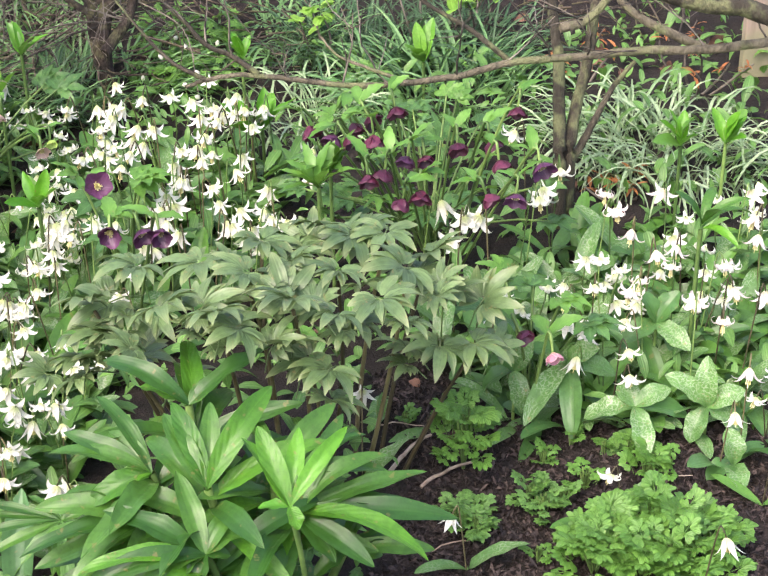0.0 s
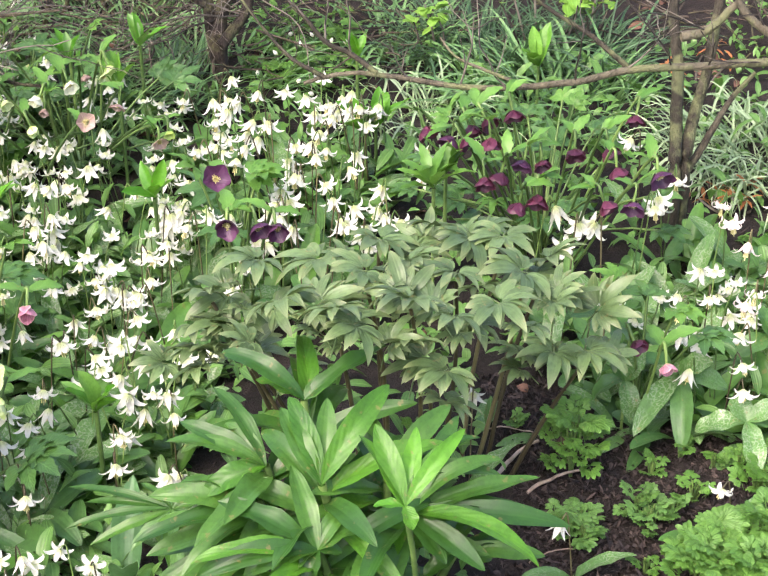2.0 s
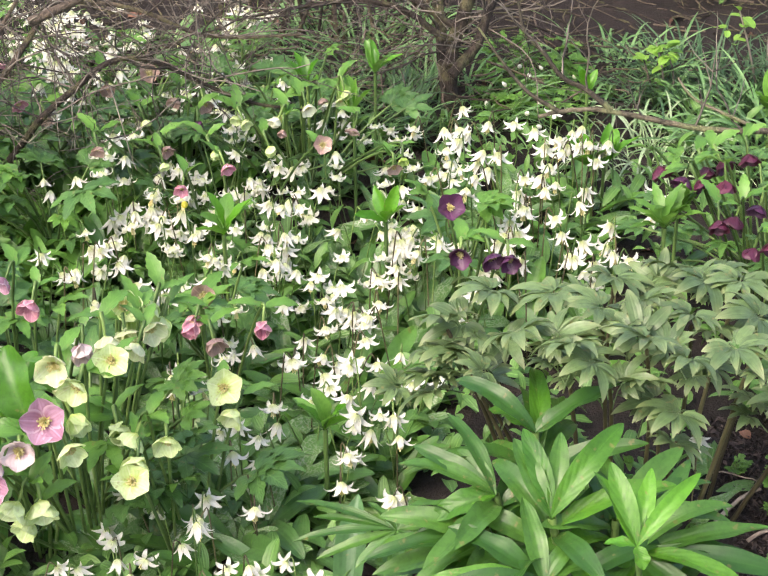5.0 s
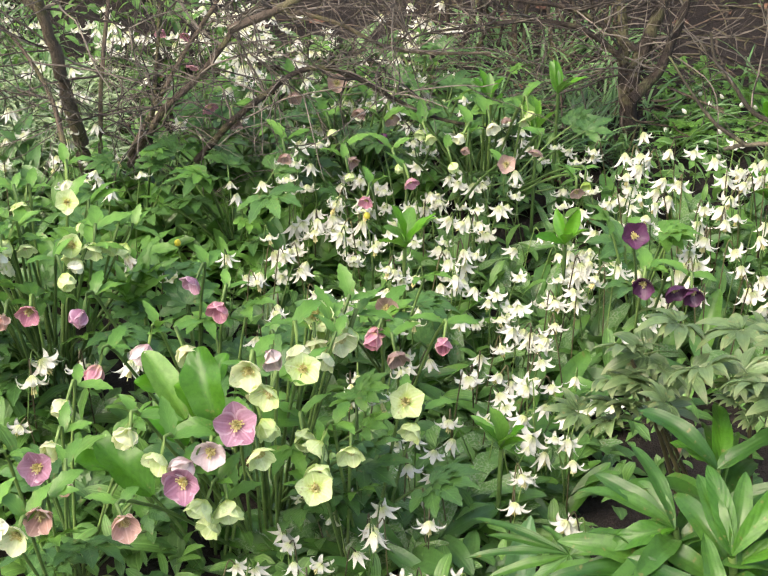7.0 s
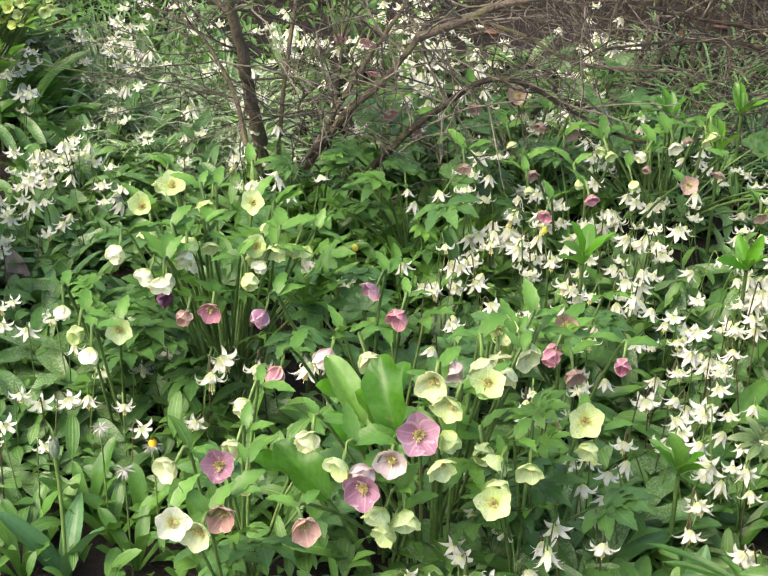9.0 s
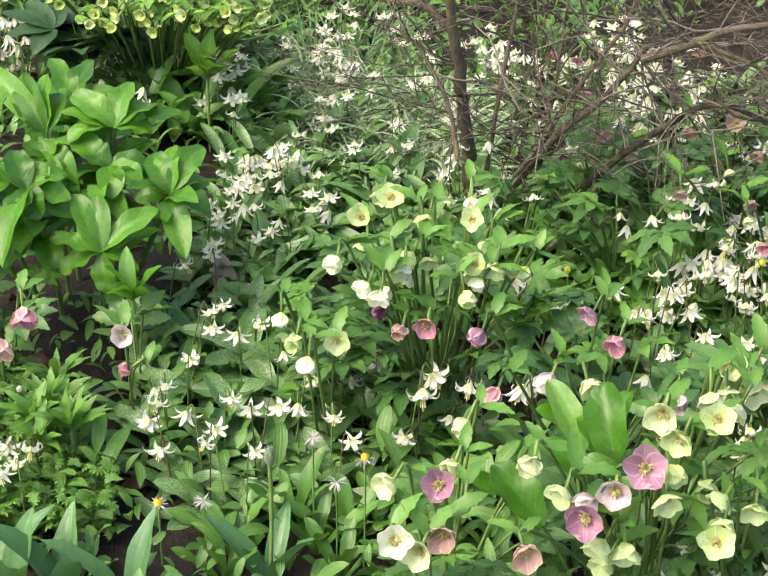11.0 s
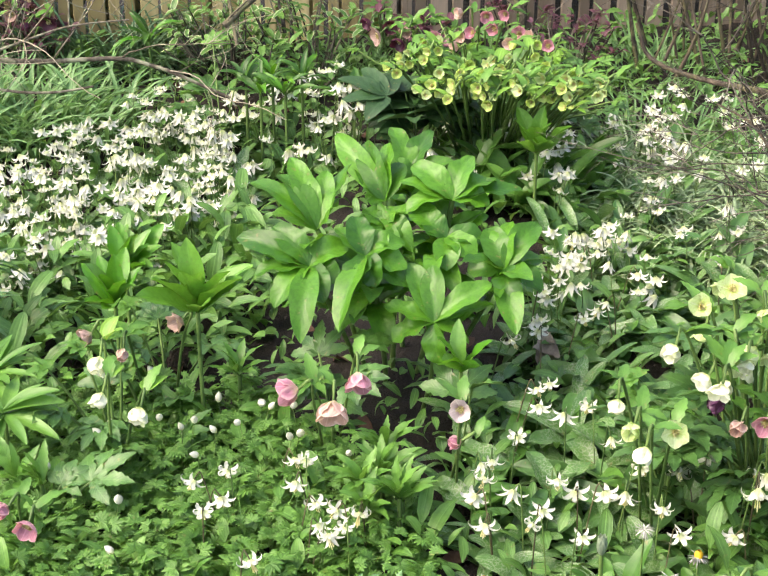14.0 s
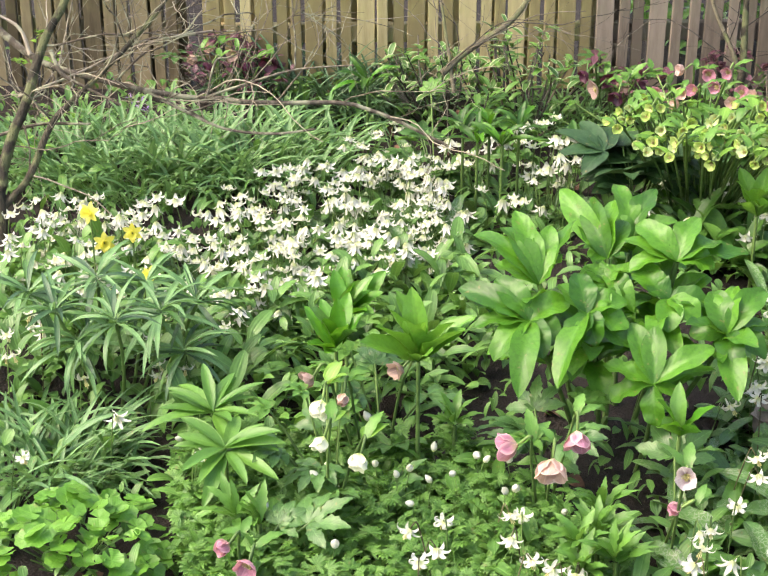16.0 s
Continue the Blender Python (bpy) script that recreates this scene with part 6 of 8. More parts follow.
plant_trouts(W, WHITE, "white nodding trout lily above mottled leaves", "white trout lilies in the bed", 201)
W = [(-0.63, 2.5, 0.16), (-0.59, 2.5, 0.16), (-0.63, 2.37, 0.16), (-0.66, 2.38, 0.16), (-0.62, 2.21, 0.16), (-0.61, 2.29, 0.16), (-0.52, 2.07, 0.16), (-0.6, 2.11, 0.16), (-0.48, 1.86, 0.16), (-0.57, 1.95, 0.16), (-0.04, 2.09, 0.16), (0.19, 2.38, 0.16), (0.17, 2.34, 0.16), (0.31, 2.36, 0.16), (0.36, 2.4, 0.16), (0.35, 2.29, 0.16), (0.3, 2.28, 0.16), (0.4, 2.29, 0.16), (0.39, 2.2, 0.16), (0.53, 2.02, 0.16), (0.33, 1.92, 0.12), (0.46, 1.72, 0.16), (0.52, 2.57, 0.16), (0.56, 2.45, 0.16)]
plant_trouts(W, WHITE, "white nodding trout lily above mottled leaves", "white trout lilies in the bed", 202)
W = [(0.41, 2.67, 0.20), (0.42, 2.61, 0.20), (0.52, 2.68, 0.20), (0.44, 2.53, 0.20), (0.51, 2.47, 0.20), (0.47, 2.45, 0.20), (0.58, 2.40, 0.20), (0.58, 2.46, 0.20), (0.51, 2.28, 0.20), (0.68, 2.67, 0.20), (0.67, 2.57, 0.20), (0.63, 2.30, 0.20), (0.58, 2.32, 0.20), (0.49, 2.40, 0.20), (0.41, 2.32, 0.20), (0.66, 2.50, 0.20), (0.56, 2.08, 0.20)]
plant_trouts(W, BLUSH, "blush-tinted white trout lily", "blush trout lilies", 203, 6)
W = [(-0.72, 2.22, 0.15), (-0.67, 2.24, 0.15), (-0.62, 2.23, 0.15), (-0.66, 2.18, 0.15), (-0.66, 2.1, 0.15), (-0.64, 2.14, 0.15), (-0.6, 2.11, 0.15), (-0.52, 2.08, 0.15), (-0.72, 2.08, 0.15), (-0.76, 2.01, 0.15), (-0.72, 1.99, 0.15), (-0.58, 1.99, 0.13), (-0.68, 1.81, 0.15), (-0.75, 1.77, 0.15), (-0.75, 1.94, 0.15), (-0.51, 2.18, 0.15), (-0.47, 2.2, 0.15), (-0.69, 2.33, 0.15), (-0.66, 2.39, 0.15), (-0.63, 2.37, 0.15), (-0.62, 2.51, 0.15), (-0.58, 2.51, 0.15), (-0.75, 2.48, 0.15), (-0.78, 2.4, 0.15), (-0.85, 2.45, 0.15), (-0.89, 2.34, 0.15), (-1.02, 2.39, 0.15), (-1.07, 2.42, 0.15), (-0.86, 2.36, 0.15)]
plant_trouts(W, WHITE, "white nodding trout lily above mottled leaves", "white trout lilies in the bed", 204)
W = [(-0.89, 2.73, 0.18), (-0.86, 2.72, 0.18), (-0.83, 2.72, 0.18), (-0.95, 2.76, 0.18), (-0.98, 2.75, 0.18), (-0.95, 2.50, 0.18), (-0.89, 2.48, 0.18), (-0.85, 2.55, 0.18), (-0.83, 2.60, 0.18), (-0.82, 2.50, 0.18), (-0.76, 2.50, 0.18), (-1.00, 2.57, 0.18), (-1.13, 2.75, 0.18), (-1.14, 2.64, 0.18), (-1.13, 2.59, 0.18), (-1.08, 2.63, 0.18), (-1.21, 2.55, 0.18), (-1.15, 2.51, 0.18), (-1.10, 2.30, 0.18), (-1.17, 2.40, 0.18), (-1.35, 2.37, 0.18), (-1.40, 2.40, 0.18), (-1.44, 2.39, 0.18), (-0.89, 2.12, 0.18), (-0.71, 2.17, 0.18), (-0.61, 2.17, 0.18), (-0.61, 2.33, 0.18), (-0.64, 2.34, 0.18), (-0.67, 1.80, 0.15), (-0.74, 1.72, 0.18)]
plant_trouts(W, WHITE, "white nodding trout lily above mottled leaves", "white trout lilies in the bed", 205)
W = [(-0.76, 2.03, 0.13), (-0.52, 2.1, 0.13), (-0.58, 1.98, 0.13), (-0.47, 1.9, 0.13), (-0.72, 2.0, 0.13), (-0.87, 1.72, 0.13), (-0.76, 1.72, 0.13), (-0.93, 1.65, 0.13), (-0.9, 1.65, 0.13), (-0.85, 1.68, 0.13), (-0.64, 2.16, 0.13), (-0.66, 2.14, 0.13), (-0.61, 2.14, 0.13), (-0.55, 2.3, 0.13), (-0.71, 2.09, 0.13), (-1.39, 1.95, 0.22), (-1.38, 1.9, 0.22), (-1.32, 1.95, 0.22), (-1.24, 1.99, 0.22), (-1.4, 1.88, 0.13), (-1.36, 1.97, 0.13), (-0.72, 2.8, 0.13), (-0.67, 2.73, 0.13), (-0.63, 2.54, 0.13), (-0.45, 2.52, 0.13), (-0.47, 2.44, 0.13)]
plant_trouts(W, WHITE, "white nodding trout lily above mottled leaves", "white trout lilies in the bed", 206)
W = [(-1.82, 1.79, 0.15), (-1.83, 1.77, 0.15), (-1.83, 1.88, 0.15), (-1.8, 1.74, 0.15), (-1.78, 1.69, 0.15), (-1.74, 1.74, 0.15), (-1.7, 1.81, 0.15), (-1.67, 1.72, 0.15), (-1.66, 1.68, 0.15), (-1.58, 1.7, 0.15), (-1.7, 1.98, 0.15), (-1.61, 1.93, 0.15), (-1.56, 1.97, 0.15), (-1.62, 1.83, 0.15), (-1.59, 1.85, 0.15), (-1.52, 1.85, 0.15), (-1.46, 1.8, 0.15), (-1.42, 1.86, 0.15), (-1.38, 1.86, 0.15), (-1.45, 2.04, 0.15), (-1.43, 2.06, 0.15), (-1.43, 1.99, 0.15), (-1.38, 1.95, 0.15), (-1.36, 2.06, 0.15), (-1.28, 2.1, 0.15), (-1.54, 2.04, 0.15), (-1.81, 2.0, 0.15), (-1.89, 2.07, 0.15)]
plant_trouts(W, CURLED + CURLED + WHITE[4:6], "white trout lily with curled-back petals", "white trout lilies in the bed", 207)
W = [(-1.9, 2.04, 0.15), (-1.79, 2.05, 0.15), (-1.86, 1.99, 0.15), (-1.98, 2.33, 0.15), (-2.02, 2.23, 0.15), (-2.11, 2.38, 0.15), (-1.98, 2.42, 0.15), (-2.04, 2.16, 0.15), (-2.19, 2.61, 0.15), (-2.14, 2.58, 0.15), (-2.12, 2.69, 0.15), (-2.0, 2.57, 0.15), (-1.89, 2.74, 0.15), (-1.78, 2.77, 0.15), (-1.67, 2.84, 0.15), (-1.43, 2.44, 0.15), (-1.69, 2.72, 0.15), (-1.72, 2.68, 0.15), (-2.09, 1.58, 0.15), (-2.07, 1.59, 0.15), (-2.04, 1.53, 0.15), (-1.97, 1.5, 0.15), (-1.93, 1.51, 0.15), (-1.9, 1.53, 0.15), (-1.93, 1.46, 0.15), (-1.9, 1.45, 0.15), (-1.89, 1.48, 0.15), (-2.17, 1.42, 0.15), (-2.15, 1.48, 0.15), (-2.11, 1.42, 0.15), (-2.1, 1.37, 0.15), (-1.95, 1.32, 0.15)]
plant_trouts(W, CURLED + CURLED + WHITE[4:6], "white trout lily with curled-back petals", "white trout lilies in the bed", 208)

W = [(-3.32, 1.42, 0.15), (-3.19, 1.29, 0.15), (-3.28, 1.33, 0.15), (-2.95, 1.48, 0.15), (-2.83, 1.29, 0.15), (-3.11, 1.63, 0.15), (-3.01, 1.34, 0.15), (-2.83, 1.08, 0.15), (-3.05, 1.54, 0.15), (-3.26, 1.41, 0.15), (-2.61, 1.32, 0.15), (-2.90, 1.51, 0.15)]
plant_trouts(W, CURLED, "white trout lily beneath narrow-leaved plant", "white trout lilies in the bed", 210)

W = [(-1.32, 2.33, 0.19), (-1.38, 2.38, 0.19), (-1.42, 2.37, 0.19), (-1.17, 2.47, 0.19), (-1.15, 2.47, 0.19), (-1.13, 2.58, 0.19), (-1.12, 2.7, 0.19), (-1.06, 2.69, 0.19), (-1.07, 2.58, 0.19), (-1.0, 2.58, 0.19), (-0.95, 2.48, 0.19), (-1.07, 2.42, 0.19), (-1.09, 2.26, 0.19), (-1.16, 2.35, 0.19), (-1.25, 2.43, 0.19), (-1.25, 2.03, 0.19), (-1.09, 2.17, 0.19), (-0.89, 2.08, 0.19), (-0.82, 2.14, 0.19), (-0.83, 2.05, 0.19), (-0.98, 2.33, 0.19), (-0.94, 2.33, 0.19)]
plant_trouts(W, CURLED + WHITE[2:5], "white trout lily among pink hellebores", "white trout lilies in the bed", 211)

W = [(-0.77, 1.73, 0.13), (-0.85, 1.72, 0.13), (-0.81, 1.69, 0.13), (-0.69, 1.69, 0.13), (-0.71, 1.66, 0.13), (-0.77, 1.63, 0.13), (-0.77, 1.80, 0.13), (-0.67, 1.65, 0.13), (-0.82, 1.65, 0.13), (-0.56, 1.69, 0.13), (-0.66, 1.70, 0.13), (-0.83, 1.80, 0.13), (-0.89, 1.83, 0.13), (-0.83, 1.88, 0.13), (-0.61, 1.72, 0.13), (-0.71, 1.95, 0.13)] + [(0.63, 2.18, 0.12), (0.70, 2.36, 0.12), (0.60, 2.00, 0.12), (0.09, 1.83, 0.12), (-0.03, 2.10, 0.12)]
plant_trouts(W, CURLED + WHITE[:3], "white trout lily with curled-back petals", "white trout lilies in the bed", 209)

# ---- drifts too many to count ----
rng = random.Random(77)
D1 = [(-0.83, 3.20, 0.15), (-0.40, 3.31, 0.15), (-0.24, 3.18, 0.15), (-0.17, 2.63, 0.15), (-0.42, 2.62, 0.15), (-0.54, 2.51, 0.15), (-0.69, 2.48, 0.15)]
D2 = [(-1.18, 2.82, 0.14), (-0.85, 2.89, 0.14), (-0.57, 2.71, 0.14), (-0.53, 2.54, 0.14), (-0.51, 2.10, 0.14), (-0.62, 2.03, 0.14), (-0.76, 2.24, 0.14), (-0.96, 2.48, 0.14)]
D3 = [(0.16, 2.64, 0.14), (0.29, 2.73, 0.14), (0.44, 2.77, 0.14), (0.76, 2.88, 0.14), (0.65, 2.33, 0.14), (0.49, 2.30, 0.14), (0.32, 2.32, 0.14), (0.17, 2.34, 0.14)]
D4 = [(-1.31, 2.62, 0.14), (-0.97, 2.81, 0.14), (-0.87, 2.27, 0.14), (-0.96, 2.24, 0.14), (-1.13, 2.37, 0.14)]
D5 = [(-2.36, 3.59, 0.14), (-1.84, 3.88, 0.14), (-1.27, 4.06, 0.14), (-1.13, 3.55, 0.14), (-1.38, 3.18, 0.14), (-1.68, 3.09, 0.14), (-2.16, 3.22, 0.14)]
D6 = [(-2.28, 2.60, 0.14), (-2.23, 2.75, 0.14), (-2.02, 2.75, 0.14), (-1.79, 2.83, 0.14), (-1.93, 2.60, 0.14), (-1.98, 2.39, 0.14), (-2.10, 2.29, 0.14)]
D7 = [(-2.66, 3.27, 0.14), (-2.52, 3.62, 0.14), (-2.29, 3.76, 0.14), (-2.16, 3.44, 0.14), (-2.17, 3.16, 0.14), (-2.18, 2.88, 0.14), (-2.22, 2.79, 0.14), (-2.38, 2.82, 0.14)]
D8 = [(-3.61, 2.01, 0.14), (-3.60, 2.31, 0.14), (-3.56, 2.66, 0.14), (-3.15, 2.64, 0.14), (-2.88, 2.30, 0.14), (-2.87, 2.21, 0.14), (-2.92, 1.87, 0.14), (-3.03, 1.76, 0.14), (-3.23, 1.72, 0.14)]
D9 = [(-3.68, 2.77, 0.14), (-3.47, 2.99, 0.14), (-3.19, 3.12, 0.14), (-2.94, 2.86, 0.14), (-3.11, 2.71, 0.14), (-3.10, 2.51, 0.14), (-3.45, 2.57, 0.14)]
D10 = [(-3.91, 1.71, 0.14), (-3.70, 2.01, 0.14), (-3.27, 1.71, 0.14), (-3.33, 1.57, 0.14), (-3.60, 1.52, 0.14)]
D11 = [(-2.60, 3.13, 0.14), (-2.51, 3.39, 0.14), (-2.29, 3.26, 0.14), (-2.19, 2.91, 0.14), (-2.30, 2.72, 0.14), (-2.40, 2.82, 0.14)]
D13 = [(-1.46, 3.44, 0.14), (-0.92, 3.58, 0.14), (-0.76, 3.22, 0.14), (-0.83, 2.89, 0.14), (-1.19, 2.84, 0.14), (-1.30, 2.99, 0.14)]
D14 = [(-1.30, 2.83, 0.14), (-0.96, 2.91, 0.14), (-0.93, 2.80, 0.14), (-1.20, 2.65, 0.14)]
D15 = [(-1.83, 3.61, 0.14), (-1.53, 3.74, 0.14), (-1.32, 3.15, 0.14), (-1.54, 3.02, 0.14)]
D16 = [(-2.30, 2.79, 0.05), (-1.89, 3.08, 0.05), (-1.72, 2.79, 0.05), (-1.99, 2.45, 0.05), (-2.13, 2.51, 0.05)]
D17 = [(-1.82, 2.91, 0.05), (-1.26, 3.17, 0.05), (-1.00, 3.07, 0.05), (-1.06, 2.76, 0.05), (-1.29, 2.48, 0.05), (-1.66, 2.48, 0.05)]
D18 = [(-3.19, 2.91, 0.20), (-3.14, 3.01, 0.20), (-2.93, 2.77, 0.20), (-2.95, 2.66, 0.20)]
D19 = [(-2.85, 3.03, 0.10), (-2.55, 3.30, 0.10), (-2.36, 2.99, 0.10), (-2.64, 2.75, 0.10)]
D20 = [(-3.93, 1.74), (-3.78, 1.92), (-3.58, 2.1), (-3.55, 2.37), (-3.54, 2.69), (-3.22, 2.38), (-3.07, 1.95), (-3.37, 1.76), (-3.62, 1.55)]
D12 = [(-3.43, 2.61, 0.14), (-3.26, 2.65, 0.14), (-2.93, 2.32, 0.14), (-2.93, 2.12, 0.14)]
LBL = "drift of small white nodding flowers"
for k, (poly, count) in enumerate(((D1, 45), (D2, 60), (D3, 22), (D4, 18), (D5, 110), (D6, 16), (D7, 34), (D8, 210), (D9, 60), (D10, 90), (D11, 16), (D12, 36), (D13, 50), (D14, 20), (D15, 70), (D16, 32), (D17, 46), (D18, 26), (D19, 34), (D20, 85))):
    drift("white_flower_drift", poly, count, P_WHITE, LBL, 300 + k, (0.17, 0.28) if k in (14, 16, 17) else (0.09, 0.18))
g = Geo()
for poly, count in ((D1, 200), (D2, 260), (D3, 200), (D4, 110), (D5, 260), (D6, 130), (D7, 120), (D8, 420), (D9, 140), (D10, 150), (D11, 110), (D12, 60), (D13, 90), (D14, 40), (D15, 60), (D16, 230)):
    swarm(g, TROUT_LEAF_SHAPES, strewn(poly, int(count * 1.5), rng), rng, (0.1, 1.1), (0.55, 0.95), 0.5)
for poly, count in (([(-1.19, 2.30, 0.08), (-0.85, 2.52, 0.08), (-0.54, 2.66, 0.08), (-0.46, 2.20, 0.08), (-0.58, 1.80, 0.08), (-0.97, 1.68, 0.08)], 300), ([(-2.19, 2.37, 0.08), (-1.69, 2.37, 0.08), (-1.37, 2.14, 0.08), (-1.34, 1.90, 0.08), (-1.73, 1.60, 0.08), (-2.04, 1.95, 0.08)], 270),
                    ([(0.15, 2.44, 0.08), (0.34, 2.68, 0.08), (0.70, 2.56, 0.08), (0.62, 2.19, 0.08), (0.41, 2.17, 0.08), (0.17, 2.20, 0.08)], 160), ([(-1.02, 2.15, 0.06), (-0.67, 2.17, 0.06), (-0.59, 2.00, 0.06), (-0.61, 1.73, 0.06), (-0.86, 1.70, 0.06)], 160), ([(-2.19, 2.25, 0.06), (-1.99, 2.89, 0.06), (-1.44, 1.89, 0.06), (-1.70, 1.67, 0.06)], 100)):
    swarm(g, TROUT_LEAF_SHAPES, strewn(poly, int(count * 1.5), rng), rng, (0.05, 0.95), (0.55, 0.95), 0.5)
swarm(g, TROUT_LEAF_SHAPES, strewn([(-2.34, 2.7), (-2.5, 3.1), (-2.2, 3.2), (-1.87, 2.94), (-1.72, 2.64), (-1.5, 2.23), (-1.72, 1.9), (-1.95, 2.2)], 420, rng), rng, (0.2, 1.2), (0.5, 0.95), 0.5, 0.05)
stuff("trout_lily_leaves", g, L_TROUT, "mottled green trout lily leaves carpeting the bed", "leaves")
g = swarm(Geo(), TROUT_LEAF_SHAPES, strewn(D17, 900, rng), rng, (0.3, 1.25), (0.45, 0.9), 0.5, 0.05)
swarm(g, TROUT_LEAF_SHAPES, strewn(D19, 260, rng), rng, (0.5, 1.3), (0.7, 1.2), 0.4, 0.05)
swarm(g, TROUT_LEAF_SHAPES, strewn([(0.17, 2.58, 0.06), (0.32, 2.78, 0.06), (0.45, 2.86, 0.06), (0.79, 2.85, 0.06), (0.66, 2.21, 0.06), (0.44, 2.20, 0.06), (0.19, 2.31, 0.06)], 120, rng), rng, (0.2, 1.1), (0.6, 1.0), 0.4)
stuff("trout_lily_leaves", g, L_TROUTPLAIN, "plain green trout lily leaves carpeting the bed", "leaves")

# mottled rosettes at the edge of the bare soil
ROSETTES = [
    ((0.4, 2.15, 0.08), [(0.32, 2.16, 0.05), (0.49, 2.16, 0.05), (0.41, 2.07, 0.03), (0.38, 2.19, 0.1), (0.46, 2.17, 0.1)]),
    ((0.3, 2.25, 0.1), [(0.22, 2.14, 0.05), (0.3, 2.14, 0.02), (0.23, 2.23, 0.14), (0.35, 2.23, 0.14), (0.38, 2.24, 0.08)]),
    ((0.52, 2.16, 0.07), [(0.52, 2.19, 0.15), (0.49, 2.13, 0.02), (0.57, 2.14, 0.04), (0.58, 2.16, 0.1), (0.45, 2.18, 0.12)]),
    ((0.21, 2.23, 0.1), [(0.17, 2.25, 0.14), (0.22, 2.19, 0.04), (0.16, 2.24, 0.05), (0.24, 2.24, 0.16)]),
    ((0.46, 2.34, 0.12), [(0.4, 2.31, 0.1), (0.51, 2.28, 0.1), (0.5, 2.36, 0.17), (0.43, 2.36, 0.17)]),
    ((0.55, 2.07, 0.02), [(0.54, 2.1, 0.07), (0.55, 2.0, 0.02), (0.5, 2.03, 0.02)]),
]
for k, tuft in enumerate(even(ROSETTES, 0.046)):
    tufted_plant("trout_lily", tuft[0], [tuft], "trout lily with broad mottled leaves over dark soil", 560 + k, [L_TROUT], (0.5, 1.2), "blade", 0.003, "plant", 0, 0.82)

CARPET_PLACES = [(-0.82, 1.99, 0.04), (-0.77, 2.06, 0.04), (-0.86, 1.84, 0.04), (-0.68, 2.03, 0.04), (-0.93, 2.15, 0.04), (-0.67, 2.21, 0.04), (-0.92, 1.8, 0.04), (-0.73, 1.86, 0.04), (-0.64, 2.08, 0.04), (-0.69, 1.91, 0.04), (-0.59, 2.45, 0.04), (-0.6, 2.33, 0.04)]
CARPET_PLACES += [(-1.88, 1.94, 0.04), (-1.77, 1.91, 0.04), (-1.75, 2.03, 0.04), (-1.72, 2.15, 0.04), (-1.67, 1.98, 0.04), (-1.57, 2.04, 0.04), (-1.59, 2.2, 0.04), (-1.84, 2.08, 0.04), (-1.91, 2.3, 0.04), (-1.71, 2.23, 0.04), (-2.02, 2.45, 0.04), (-1.99, 2.56, 0.04), (-1.84, 2.56, 0.04), (-1.85, 1.79, 0.04)]
for k, p in enumerate(CARPET_PLACES):
    tufted_plant("trout_lily", p, [(p, [])], "low trout lily with broad mottled leaves", 580 + k, [L_TROUT, L_TROUT, L_TROUTPLAIN], (0.5, 1.3), "ellipse", 0.003, "plant", 6, 1.0, 0.8)

# ---- grass-like clumps ----
def clumps(rows, seed):
    """rows: (base, radius, blades, blade length, blade width, material, label)."""
    for k, (p, r, n, ln, w, mat, label) in enumerate(rows):
        strap_clump(p, r, int(n * 0.85) if mat is L_STRAPPALE else n, ln, w * 0.8 if mat is L_STRAPPALE else w, mat, label, seed + k, bend=(1.7, 3.2) if mat is L_STRAPPALE else (0.8, 2.0), lean=(0.85, 1.5) if w > 0.01 or mat is L_STRAPPALE else (0.6, 1.35))


clumps([
    ([(0.63, 3.19, 0.00)][0], 0.2, 260, 0.24, 0.008, L_STRAPPALE, "arching clump of pale green strap leaves"),
    ([(0.52, 3.27, 0.00)][0], 0.14, 140, 0.22, 0.007, L_STRAPPALE, "arching clump of pale green strap leaves"),
    ([(-0.16, 3.39, 0.00)][0], 0.14, 120, 0.2, 0.008, L_STRAPPALE, "thin clump of pale strap leaves"),
    ([(0.13, 3.52, 0.00)][0], 0.22, 260, 0.2, 0.008, L_STRAP, "clump of green strap leaves"),
    ([(-0.69, 3.58, 0.00)][0], 0.2, 240, 0.2, 0.008, L_STRAP, "clump of narrow green leaves"),
    ([(-0.28, 3.87, -0.00)][0], 0.18, 120, 0.2, 0.009, L_STRAP, "clump of green strap leaves"),
    ([(-0.04, 3.79, 0.00)][0], 0.16, 240, 0.28, 0.006, L_DEEP, "upright clump of deep green leaves"),
    ([(0.19, 3.75, 0.00)][0], 0.16, 220, 0.26, 0.006, L_DEEP, "upright clump of deep green leaves"),
    ([(-2.15, 3.23, 0.00)][0], 0.25, 420, 0.19, 0.007, L_STRAPPALE, "arching clump of pale narrow leaves"),
], 400)
